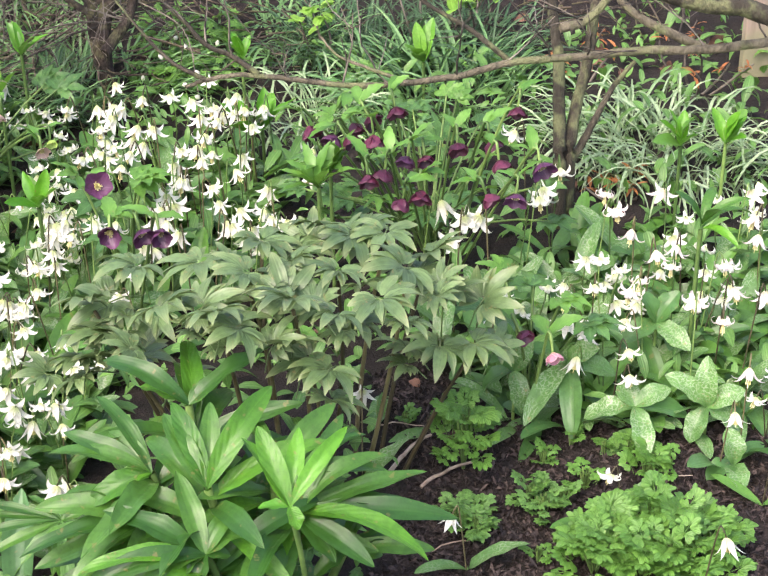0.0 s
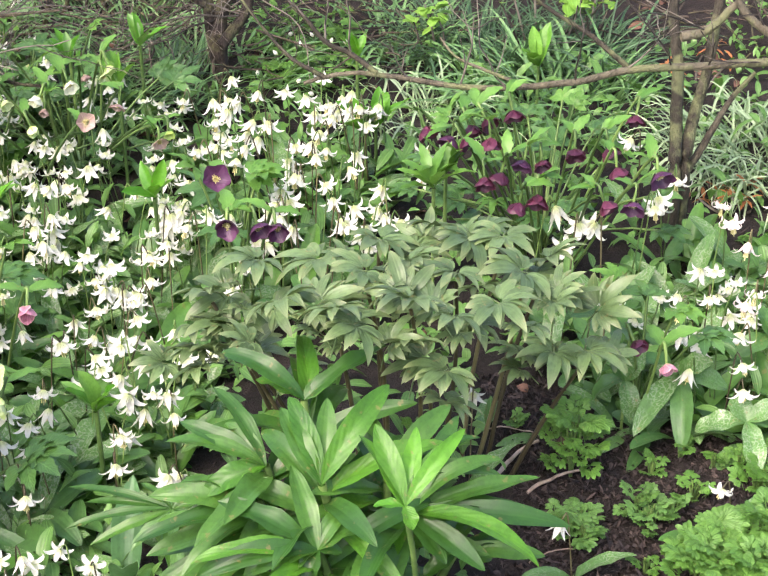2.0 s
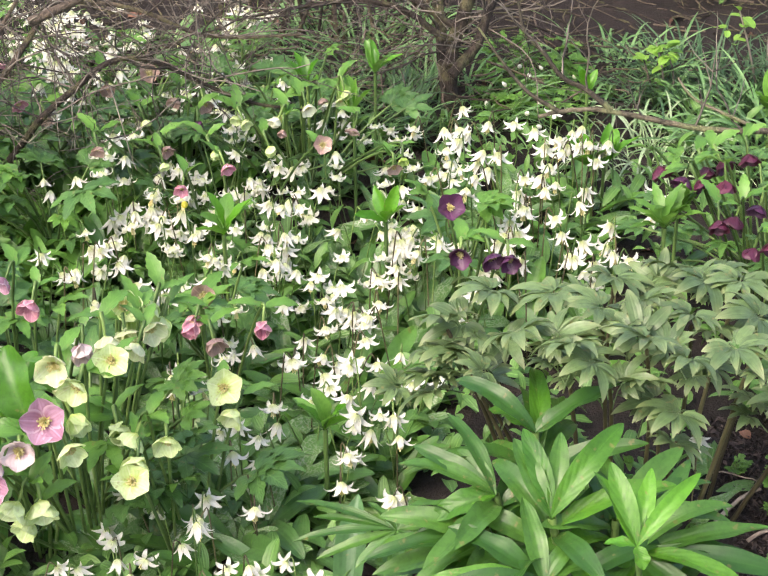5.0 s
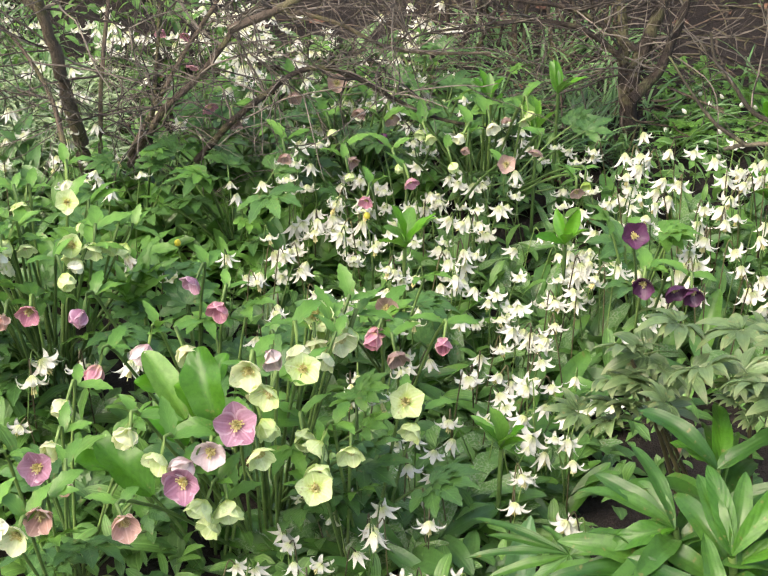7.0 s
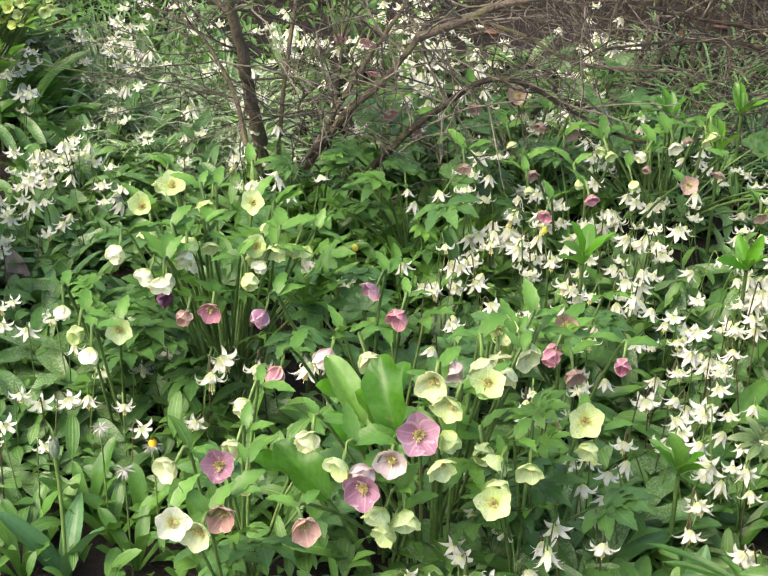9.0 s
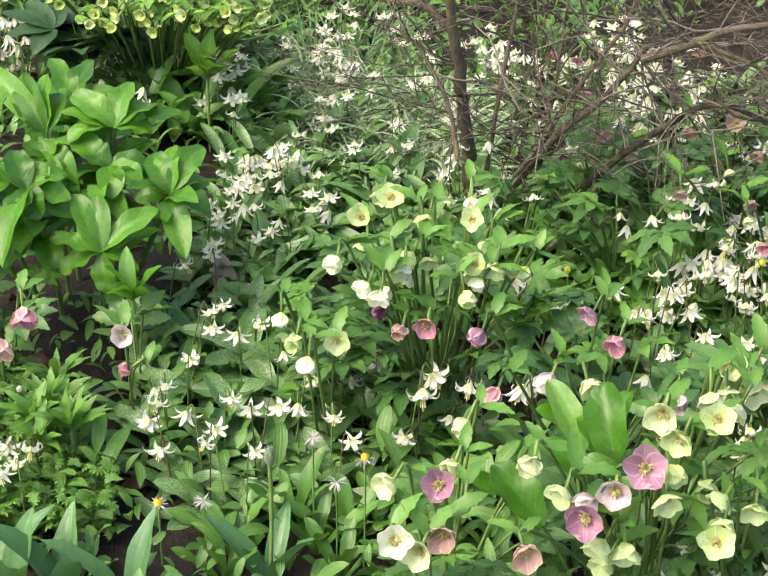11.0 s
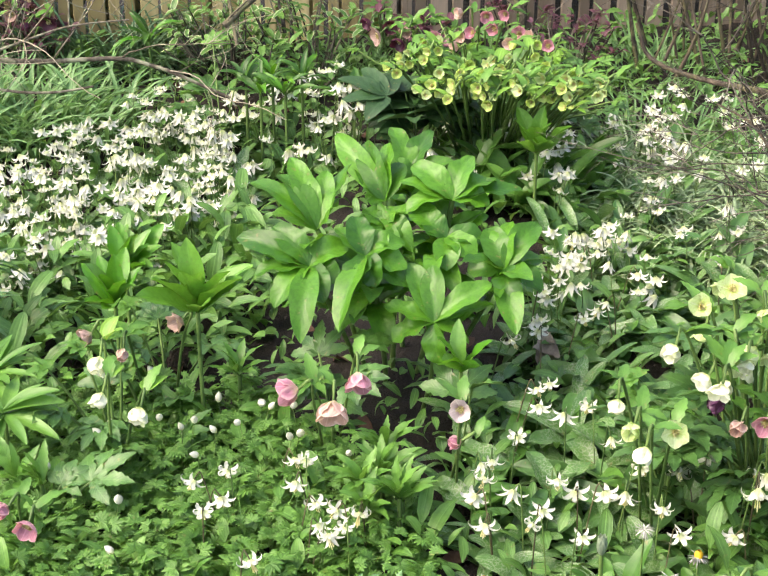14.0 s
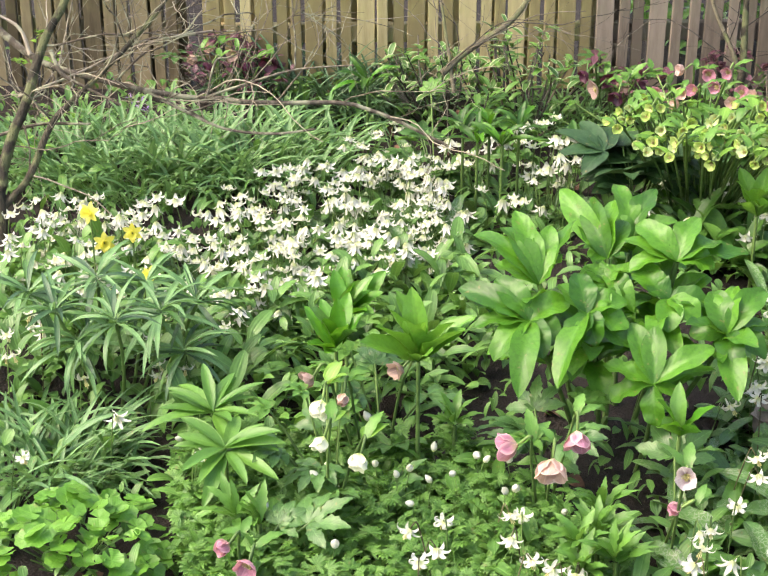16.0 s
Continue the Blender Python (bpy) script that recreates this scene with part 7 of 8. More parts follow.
clumps([
    ([(-2.38, 3.24, 0.00)][0], 0.22, 320, 0.18, 0.007, L_STRAPPALE, "arching clump of pale narrow leaves"),
    ([(-2.48, 3.55, 0.00)][0], 0.22, 240, 0.2, 0.007, L_STRAP, "clump of narrow green leaves"),
    ([(-2.01, 3.17, -0.00)][0], 0.16, 160, 0.18, 0.007, L_STRAPPALE, "arching clump of pale narrow leaves"),
    ([(-4.07, 2.27, 0.00)][0], 0.3, 430, 0.21, 0.012, L_STRAP, "broad clump of blue-green strap leaves"),
    ([(-3.89, 2.52, -0.00)][0], 0.28, 400, 0.21, 0.012, L_STRAP, "broad clump of blue-green strap leaves"),
    ([(-4.34, 2.16, 0.00)][0], 0.25, 280, 0.2, 0.011, L_STRAP, "broad clump of blue-green strap leaves"),
    ([(-4.24, 3.06, 0.00)][0], 0.22, 320, 0.28, 0.008, L_DEEP, "dark green upright leaves at the fence"),
    ([(-4.05, 3.18, 0.00)][0], 0.2, 220, 0.22, 0.008, L_DEEP, "dark green upright leaves at the fence"),
    ([(-2.97, 1.17, 0.00)][0], 0.14, 200, 0.22, 0.01, L_STRAP, "arching clump of fresh narrow leaves"),
], 409)
clumps([
    ([(-2.92, 1.27, 0.00)][0], 0.1, 110, 0.18, 0.01, L_STRAP, "arching clump of fresh narrow leaves"),
    ([(-3.53, 3.45, 0.00)][0], 0.15, 160, 0.2, 0.007, L_STRAP, "clump of narrow green leaves"),
    ([(-2.40, 3.35, -0.00)][0], 0.22, 300, 0.19, 0.007, L_STRAPPALE, "arching clump of pale narrow leaves"),
    ([(-2.85, 4.02, 0.00)][0], 0.25, 260, 0.2, 0.007, L_STRAP, "clump of narrow green leaves"),
    ([(-2.33, 3.15, 0.00)][0], 0.16, 260, 0.2, 0.009, L_STRAPPALE, "arching clump of pale narrow leaves"),
    ([(-2.03, 3.01, 0.00)][0], 0.14, 240, 0.2, 0.009, L_STRAPPALE, "arching clump of pale narrow leaves"),
    ([(-2.16, 3.05, 0.00)][0], 0.14, 240, 0.2, 0.009, L_STRAPPALE, "arching clump of pale narrow leaves"),
    ([(-1.92, 3.02, 0.00)][0], 0.12, 200, 0.2, 0.009, L_STRAPPALE, "arching clump of pale narrow leaves"),
    ([(-2.20, 3.17, 0.00)][0], 0.16, 240, 0.18, 0.007, L_STRAPPALE, "arching clump of pale narrow leaves"),
], 418)
clumps([
    ([(-2.04, 3.10, 0.00)][0], 0.16, 260, 0.18, 0.007, L_STRAPPALE, "arching clump of pale narrow leaves"),
    ([(-2.13, 3.33, 0.00)][0], 0.16, 220, 0.18, 0.007, L_STRAPPALE, "arching clump of pale narrow leaves"),
    ([(-2.13, 3.28, -0.00)][0], 0.2, 260, 0.2, 0.007, L_STRAPPALE, "arching clump of pale narrow leaves"),
    ([(-0.86, 3.48, 0.00)][0], 0.16, 130, 0.2, 0.007, L_DEEP, "upright clump of deep green leaves"),
    ([(-0.98, 3.42, 0.00)][0], 0.12, 110, 0.18, 0.007, L_STRAP, "clump of narrow green leaves"),
    ([(-0.97, 3.99, 0.00)][0], 0.25, 260, 0.22, 0.008, L_STRAP, "clump of green strap leaves"),
], 427)

# ---- dead twigs on the soil behind the flowers ----
LITTER = [(-1.75, 3.45), (-0.75, 3.4), (-0.2, 3.62), (-0.2, 4.6), (-1.75, 4.6)]
rng = random.Random(87)
g = Geo()
for x, y in strewn(LITTER, 620, rng) + strewn([(-0.2, 3.75), (0.75, 3.8), (0.8, 4.9), (-0.2, 4.7)], 380, rng):
    a, h, n = rng.uniform(0, 6.28), rng.uniform(0.0, 0.1), rng.uniform(0.05, 0.16)
    way = Vector((math.cos(a), math.sin(a), rng.uniform(-0.25, 0.5)))
    p = Vector((x, y, ground_at(x, y) + h))
    g.add(tube(bow(p, p + way * n, 4, 0.0, rng.uniform(-0.02, 0.02)), rng.uniform(0.0012, 0.003), 4))
stuff("twig_litter", g, M_DARKBARK, "brown dead twigs littering the soil", "twigs")

# ---- low ground cover ----
rng = random.Random(88)
cover = [leaf(0.05, 0.022, 4, 2, "ovate", 0.3, 0.2, 0.9), leaf(0.065, 0.02, 4, 2, "lance", 0.3, 0.3, 1.0), leaf(0.04, 0.026, 4, 2, "round", 0.25, 0.2, 0.8), leaf(0.085, 0.026, 5, 2, "ellipse", 0.3, 0.3, 1.0)]
SOIL_GAPS = (SOIL_BARE, LITTER, [(-0.36, 3.74, 0.00), (-0.14, 3.70, 0.00), (-0.13, 3.36, 0.00), (-0.28, 3.37, 0.00)], [(-0.30, 4.42, 0.00), (0.66, 4.51, -0.00), (0.59, 3.89, 0.00), (0.10, 3.72, 0.00), (-0.27, 3.87, 0.00)], [(-1.95, 2.28, 0.00), (-1.80, 2.56, 0.00), (-1.47, 1.97, -0.00), (-1.64, 1.83, 0.00)])
spots = [p for p in strewn(WHOLE_BED, 19000, rng) if not any(inside(q, *p) for q in SOIL_GAPS)]
g = swarm(Geo(), cover, spots, rng, (0.0, 1.2), (0.4, 1.0), 0.5, 0.07)
swarm(g, cover, strewn([(-1.49, 1.96, 0.05), (-1.12, 2.04, 0.05), (-0.99, 1.71, 0.05), (-1.30, 1.61, 0.05)], 240, rng), rng, (0.0, 1.2), (0.8, 1.3), 0.5, 0.12)
swarm(g, cover, strewn([(-3.82, 1.64, 0.00), (-3.55, 1.92, 0.00), (-3.03, 1.55, 0.00), (-3.24, 1.27, 0.00)], 500, rng), rng, (0.0, 1.2), (0.7, 1.4), 0.5, 0.13)
swarm(g, cover, strewn([(-3.21, 1.90, 0.05), (-2.95, 2.39, 0.05), (-2.63, 2.20, 0.05), (-2.55, 1.87, 0.05), (-2.69, 1.65, 0.05), (-2.85, 1.41, 0.05), (-3.19, 1.67, 0.05)], 900, rng), rng, (0.0, 1.2), (0.7, 1.3), 0.5, 0.13)
stuff("ground_cover", g, L_COVER, "low mixed green leaves covering the bed", "ground cover")


# ---- fine-leaved clumps on the soil ----
def ferny_clump(base, r, count, mat, label, seed, height=0.1, name="fern_leaved_plant", size=0.62):
    """A mound of stalks, each with lobed leaflets; every leaf a part."""
    rng = random.Random(seed)
    shapes = []
    for _ in range(4):
        g = Geo()
        g.add(tube([(0, -0.03, -0.012), (0, 0, 0), (0, 0.03, 0.002)], 0.001, 4))
        for (x, y, a, L) in ((0, 0.028, 0, 0.032), (0.004, 0.018, -0.9, 0.028), (-0.004, 0.018, 0.9, 0.028), (0.002, 0.0, -1.5, 0.026), (-0.002, 0.0, 1.5, 0.026)):
            for q in (-0.5, 0, 0.5):
                g.add(leaf(L * rng.uniform(0.8, 1.15), 0.0135, 5, 2, "obovate", 0.3, 0.1, rng.uniform(0.3, 0.9)), Matrix.Translation((x, y, 0)) @ Matrix.Rotation(a + q, 4, "Z"))
        shapes.append(g.mesh("leaf", mat))
    e = thing(name, (base[0], base[1], ground_at(*base[:2])), label, "plant")
    for _ in range(count):
        a, q = rng.uniform(0, 6.28), r * math.sqrt(rng.random())
        h = height * (1 - 0.6 * (q / r) ** 2) * rng.uniform(0.7, 1.1)
        part("leaf", rng.choice(shapes), None, e, "", turn(a - 1.57 + rng.gauss(0, 0.5), rng.uniform(0.0, 0.9), rng.uniform(-0.3, 0.3), (q * math.cos(a), q * math.sin(a), h), size * rng.uniform(0.7, 1.15)))
    g = Geo()
    for _ in range(10):
        a, q = rng.uniform(0, 6.28), r * 0.6 * rng.random()
        g.add(tube(bow((0, 0, -0.01), (q * math.cos(a), q * math.sin(a), height * 0.8), 4), 0.0016, 4))
    part("stalk_tuft", g, M_STEM, e)


PARSLEY = (0.12, 2.1, 0.03)
ferny_clump(PARSLEY, 0.045, 34, L_ANEM, "parsley-like fresh green clump on dark soil", 501, 0.13)
MOUNDS = [(0.33, 1.87, 0.02), (0.39, 1.91, 0.02), (0.44, 1.88, 0.02), (0.37, 1.82, 0.02), (0.3, 1.83, 0.02), (0.47, 1.84, 0.02), (0.42, 1.82, 0.02)]
for k, p in enumerate(MOUNDS):
    ferny_clump(p, 0.055, 34, L_ANEM, "low mound of ferny bright green leaves", 505 + k, 0.07)
SEEDLINGS = [(0.25, 2.11, 0.0), (0.3, 2.15, 0.0), (0.35, 2.12, 0.0), (0.03, 2.22, 0.0), (0.39, 2.12, 0.0), (0.22, 1.86, -0.0), (0.26, 1.89, 0.0)]
for k, p in enumerate(SEEDLINGS):
    ferny_clump(p, 0.012, 6, L_ANEM, "small green seedling on dark soil", 515 + k, 0.03, "seedling", 0.36)
LOBED = [(0.42, 2.08, 0.0), (0.44, 2.07, 0.0), (0.41, 2.06, 0.0), (0.31, 2.04, 0.0)]
for k, p in enumerate(LOBED):
    ferny_clump(p, 0.026, 8, L_HELLYOUNG, "lobed green seedling clump on soil", 525 + k, 0.04, "seedling", 0.45)
PALE_LOBED = [(0.24, 1.97, 0.0), (0.27, 1.99, 0.0), (0.22, 2.0, 0.0), (0.12, 1.96, 0.0), (0.13, 1.93, 0.0), (0.1, 1.95, 0.0)]
for k, p in enumerate(PALE_LOBED):
    ferny_clump(p, 0.028, 9, L_COVER, "pale lobed seedling clump on dark soil", 540 + k, 0.045, "seedling", 0.46)


def ground_twig(a, b, r, label, seed):
    rng = random.Random(seed)
    a, b = Vector(a), Vector(b)
    P = bow((0, 0, r + ground_at(a.x, a.y)), (b.x - a.x, b.y - a.y, r + 0.012 + ground_at(b.x, b.y)), 8, 0.004, 0.006, 0.002, rng)
    e = new("fallen_twig", Geo().add(tube(P, np.linspace(r, r * 0.6, 8), 6)).mesh("fallen_twig", M_DRYTWIG))
    e.location = (a.x, a.y, 0)
    tagged(e, label, "twig")


for k, seg in enumerate(([(-0.00, 2.09, 0.01), (0.07, 2.17, 0.01)], [(0.05, 2.05, 0.01), (0.14, 2.10, 0.01)], [(-0.02, 2.22, 0.01), (0.07, 2.19, 0.01)], [(0.05, 1.88, 0.01), (0.12, 1.90, 0.01)], [(0.39, 2.02, 0.01), (0.48, 2.04, 0.01)])):
    ground_twig(seg[0], seg[1], (0.0045, 0.0035, 0.0015, 0.0015, 0.0012)[k], "dry pale twig lying on dark soil", 530 + k)

# ---- wood anemone carpet with white buds ----
rng = random.Random(61)
ANEM_AREA = [(-2.71, 1.32, 0.05), (-2.84, 1.47, 0.05), (-2.72, 1.62, 0.05), (-2.51, 1.72, 0.05), (-2.41, 1.83, 0.05), (-2.25, 1.78, 0.05), (-2.05, 1.77, 0.05), (-1.86, 1.69, 0.05), (-1.74, 1.53, 0.05), (-2.31, 1.05, 0.05)]
anem = []
for _ in range(4):
    g = Geo()
    for a in (-1.25, 0.0, 1.25):
        for q in (-0.42, 0, 0.42):
            g.add(leaf(0.032 * rng.uniform(0.8, 1.1), 0.011, 3, 2, "lance", 0.35, 0.25, rng.uniform(0.5, 1.1)), Matrix.Rotation(a + q, 4, "Z"))
    anem.append((np.concatenate(g.V), np.concatenate(g.F), np.concatenate(g.U)))
g = swarm(Geo(), anem, strewn(ANEM_AREA, 4300, rng), rng, (-0.2, 0.8), (0.35, 0.78), 0.5, 0.11)
swarm(g, cover, strewn(ANEM_AREA, 420, rng), rng, (0.1, 1.1), (0.6, 1.15), 0.5, 0.1)
stuff("wood_anemone_leaves", g, L_ANEM, "carpet of finely cut fresh green leaves", "ground cover")
for k, p in enumerate([(-2.32, 1.41, 0.0), (-2.19, 1.4, 0.0), (-2.25, 1.32, 0.0), (-2.19, 1.47, 0.0), (-2.04, 1.45, 0.0), (-2.33, 1.49, 0.0)]):
    strap_clump(p, 0.05, 34, 0.16, 0.0035, L_COVER, "tuft of fine grass in the carpet", 680 + k, "grass_tuft", (0.7, 1.5), (0.6, 2.0))
BUD = Geo().add(tube([(0, 0, 0), (0, 0, 0.005), (0, 0, 0.011), (0, 0, 0.017), (0, 0, 0.021)], [0.002, 0.0062, 0.0068, 0.004, 0.0008], 8)).mesh("bud", P_WHITE)


def anemone(p, seed, size=1.0):
    rng = random.Random(seed)
    o = Vector((p[0], p[1], ground_at(p[0], p[1])))
    e = thing("wood_anemone", o, "wood anemone with a closed white bud", "flower", "wood anemones in the carpet")
    top = Vector((rng.uniform(-0.02, 0.02), rng.uniform(-0.02, 0.02), p[2]))
    part("stem", Geo().add(tube(bow((0, 0, 0), top, 5, 0, 0.008), 0.0011, 4)), M_STEM, e)
    part("bud", BUD, None, e, "", facing(top, (rng.uniform(-0.9, 0.9), rng.uniform(-0.9, 0.3), rng.uniform(0.1, 1.0)), 0, size * rng.uniform(0.85, 1.15)))
    for k in range(3):
        part("leaf", ANEM_LEAF, None, e, "", turn(k * 2.1 + rng.random(), rng.uniform(0.1, 0.5), 0, top * 0.6, 0.9))


gl = Geo()
for q in (-0.5, 0, 0.5):
    gl.add(leaf(0.034, 0.012, 4, 2, "obovate", 0.3, 0.2, 0.8), Matrix.Rotation(q, 4, "Z"))
ANEM_LEAF = gl.mesh("leaf", L_ANEM)
for k, p in enumerate([(-2.36, 1.66, 0.13), (-2.43, 1.48, 0.13), (-2.38, 1.55, 0.13), (-2.31, 1.54, 0.13), (-2.31, 1.56, 0.13), (-2.23, 1.50, 0.13), (-2.46, 1.31, 0.13), (-2.43, 1.42, 0.13), (-2.23, 1.30, 0.13), (-2.15, 1.22, 0.13), (-2.28, 1.71, 0.13), (-2.25, 1.67, 0.13), (-2.23, 1.73, 0.13), (-2.14, 1.65, 0.13), (-2.26, 1.57, 0.13), (-2.25, 1.64, 0.13), (-2.02, 1.67, 0.13), (-2.42, 1.31, 0.13), (-2.71, 1.34, 0.13), (-2.52, 1.68, 0.13), (-2.78, 1.46, 0.13), (-2.61, 1.31, 0.13), (-2.14, 1.62, 0.13)]):
    anemone(p, 600 + k)
for k, p in enumerate([(-0.43, 3.70, 0.09), (-0.52, 3.60, 0.09), (-0.48, 3.64, 0.09), (-0.56, 3.47, 0.09), (-0.43, 3.50, 0.09), (-0.45, 3.45, 0.09), (-0.42, 3.36, 0.09), (-0.52, 3.68, 0.09), (-0.41, 3.66, 0.09), (-0.36, 3.68, 0.09)]):
    anemone(p, 640 + k, 0.75)
g = swarm(Geo(), anem, strewn([(-0.64, 3.99, 0.05), (-0.36, 3.98, 0.05), (-0.31, 3.54, 0.05), (-0.44, 3.49, 0.05), (-0.61, 3.61, 0.05)], 260, rng), rng, (-0.2, 0.7), (0.45, 0.85), 0.4, 0.08)
stuff("wood_anemone_leaves", g, L_ANEM, "patch of finely cut green leaves under the branch", "ground cover")

# ---- round-leaved clump ----
rng = random.Random(62)
def scalloped(radius, lobes, cup):
    """A round leaf with a scalloped rim and a notch at its stalk."""
    seg, rings = lobes * 4, 4
    a = np.linspace(-math.pi + 0.2, math.pi - 0.2, seg + 1)
    q = np.linspace(0.02, 1.0, rings + 1)[:, None]
    r = radius * q * (1 + 0.07 * q * np.cos(a * lobes)[None])
    V = np.stack((r * np.sin(a)[None], r * np.cos(a)[None], radius * (cup * q**2 + 0.045 * q * np.sin(a * lobes / 2 + 0.7)[None])), -1)
    U = np.stack((0.5 + 0.45 * q * np.sin(a)[None], 0.5 + 0.45 * q * np.cos(a)[None]), -1)
    k = np.arange(rings)[:, None] * (seg + 1) + np.arange(seg)[None]
    F = np.stack((k, k + seg + 1, k + seg + 2, k + 1), -1).reshape(-1, 4)
    return V.reshape(-1, 3), F, U.reshape(-1, 2)


ROUND = [Geo().add(scalloped(rng.uniform(0.02, 0.027), lobes, rng.uniform(-0.1, 0.35))).mesh("leaf", L_ROUND) for lobes in (7, 8, 9, 8)]
c = [(-2.65, 1.06, 0.06)][0]
e = thing("round_leaved_plant", (c[0], c[1], ground_at(c[0], c[1])), "mound of scalloped bright green round leaves", "plant")
for _ in range(105):
    a, q = rng.uniform(0, 6.28), 0.16 * math.sqrt(rng.random())
    part("leaf", rng.choice(ROUND), None, e, "", turn(a - 1.57, rng.uniform(-0.5, 0.5), rng.uniform(-0.5, 0.5), (q * math.cos(a), q * math.sin(a), 0.12 * (1 - (q / 0.21) ** 2) + rng.uniform(-0.02, 0.025)), rng.uniform(0.65, 1.05)))
stalks = Geo()
for _ in range(24):
    a, q = rng.uniform(0, 6.28), 0.11 * rng.random()
    stalks.add(tube(bow((0, 0, -0.01), (q * math.cos(a), q * math.sin(a), 0.07), 4), 0.0015, 4))
part("stalk_tuft", stalks, M_STEM, e)

# ---- tulips: broad blue-green leaves and one closed bud ----
TULIP_LEAVES = [Geo().add(leaf(rng.uniform(0.16, 0.2), rng.uniform(0.042, 0.052), 11, 4, "blade", 0.5, 0.0, rng.uniform(0.2, 0.7), 0.1, rng.uniform(-0.5, 0.5))).mesh("leaf", L_BLUE) for _ in range(4)]


def tulip(base, leaves, seed, label, budz=0.0, lean=(0.9, 1.4)):
    rng = random.Random(seed)
    e = thing("tulip", (base[0], base[1], ground_at(*base[:2])), label, "tulip", "tulips at the bed's edge")
    for k in range(leaves):
        part("leaf", rng.choice(TULIP_LEAVES), None, e, "", turn(k * 6.28 / leaves + rng.uniform(-0.4, 0.4), rng.uniform(*lean), 0, (0, 0, -0.01), rng.uniform(0.8, 1.1)))
    if budz:
        part("stem", Geo().add(tube(bow((0, 0, 0), (0.006, 0, budz), 6, 0, 0.006), 0.0032, 6)), M_STEM, e)
        bud = part("bud", Geo().add(tube([(0, 0, 0), (0, 0, 0.006), (0, 0, 0.016), (0, 0, 0.026), (0, 0, 0.033)], [0.003, 0.0068, 0.008, 0.0055, 0.001], 8)), L_TULIPBUD, e, "closed grey-green bud", Matrix.Translation((0.006, 0, budz)))
        petal = Geo().add(leaf(0.034, 0.016, 6, 2, "ovate", 0.5, 1.35, -0.32)).mesh("petal", L_TULIPBUD)
        for k in range(6):
            part("petal", petal, None, bud, "", Matrix.Rotation(k * 1.0472, 4, "Z") @ Matrix.Translation((0, 0.004, 0)))


tulip([(-1.48, 1.58, 0.00)][0], 3, 651, "tulip with grey-green leaves and closed bud", 0.24)
for k, p in enumerate([(-1.78, 1.32, 0.00), (-1.72, 1.37, 0.00), (-1.62, 1.41, 0.00), (-1.83, 1.29, 0.00)]):
    tulip(p, 3, 652 + k, "broad blue-green tulip leaves", 0.0)
for k, p in enumerate([(-2.42, 1.56, 0.00), (-2.42, 1.52, 0.00), (-2.51, 1.50, 0.00)]):
    tulip(p, 1, 660 + k, "single broad blue-green leaf in the carpet", 0.0, (0.5, 1.0))
for k, p in enumerate([(-0.54, 1.78, 0.00), (-0.45, 1.78, 0.00)]):
    tulip(p, 2, 665 + k, "narrow grey-green tulip leaves", 0.0, (0.9, 1.3))

# ---- upright broad green leaves beside the tulip ----
WEED = [Geo().add(leaf(rng.uniform(0.12, 0.17), rng.uniform(0.022, 0.031), 8, 4, "obovate", 0.3, 0.0, rng.uniform(0.2, 0.6), 0.25)).mesh("leaf", L_TROUTPLAIN) for _ in range(4)]
for k, p in enumerate([(-1.58, 1.63, 0.00), (-1.46, 1.69, -0.00), (-1.42, 1.73, -0.00), (-1.41, 1.81, 0.00), (-1.52, 1.72, 0.00), (-1.31, 1.84, 0.00), (-1.39, 1.65, -0.00), (-1.30, 1.71, 0.00), (-1.54, 1.55, -0.00)]):
    r = random.Random(670 + k)
    e = thing("leafy_weed", (p[0], p[1], ground_at(p[0], p[1])), "tuft of upright green spoon-shaped leaves", "plant", "leafy tufts")
    for j in range(6):
        part("leaf", r.choice(WEED), None, e, "", turn(j * 1.05 + r.uniform(-0.3, 0.3), r.uniform(0.75, 1.35), 0, (0, 0, -0.005), r.uniform(0.75, 1.1)))


# ---- spent daisies with bristly heads ----
def daisy(p, seed, gold):
    r = random.Random(seed)
    e = thing("spent_daisy", (p[0], p[1], ground_at(p[0], p[1])), "spent daisy with a bristly pale head", "flower", "spent daisies")
    part("stem", Geo().add(tube(bow((0, 0, 0), (0, 0, p[2]), 5, 0, 0.008), 0.0016, 5)), M_STEM, e)
    g = Geo()
    for k in range(26):
        a, t = r.uniform(0, 6.28), r.uniform(-0.7, 0.5)
        g.add(leaf(0.018, 0.0026, 3, 1, "lance", 0.2, t, 0.5), Matrix.Rotation(a, 4, "Z"))
    part("bristle_head", g, M_SEEDHEAD, e, "", Matrix.Translation((0, 0, p[2])))
    if gold:
        part("gold_tuft", Geo().add(tube([(0, 0, 0), (0, 0, 0.006), (0, 0, 0.012)], [0.006, 0.007, 0.003], 8)), M_GOLD, e, "", Matrix.Translation((0, 0, p[2])))


for k, (x, y, z) in enumerate([(-1.47, 1.70, 0.22), (-1.38, 1.62, 0.22), (-1.37, 1.69, 0.22), (-1.60, 1.58, 0.12), (-1.65, 1.53, 0.12)]):
    daisy((x, y, z), 690 + k, k in (2, 4))

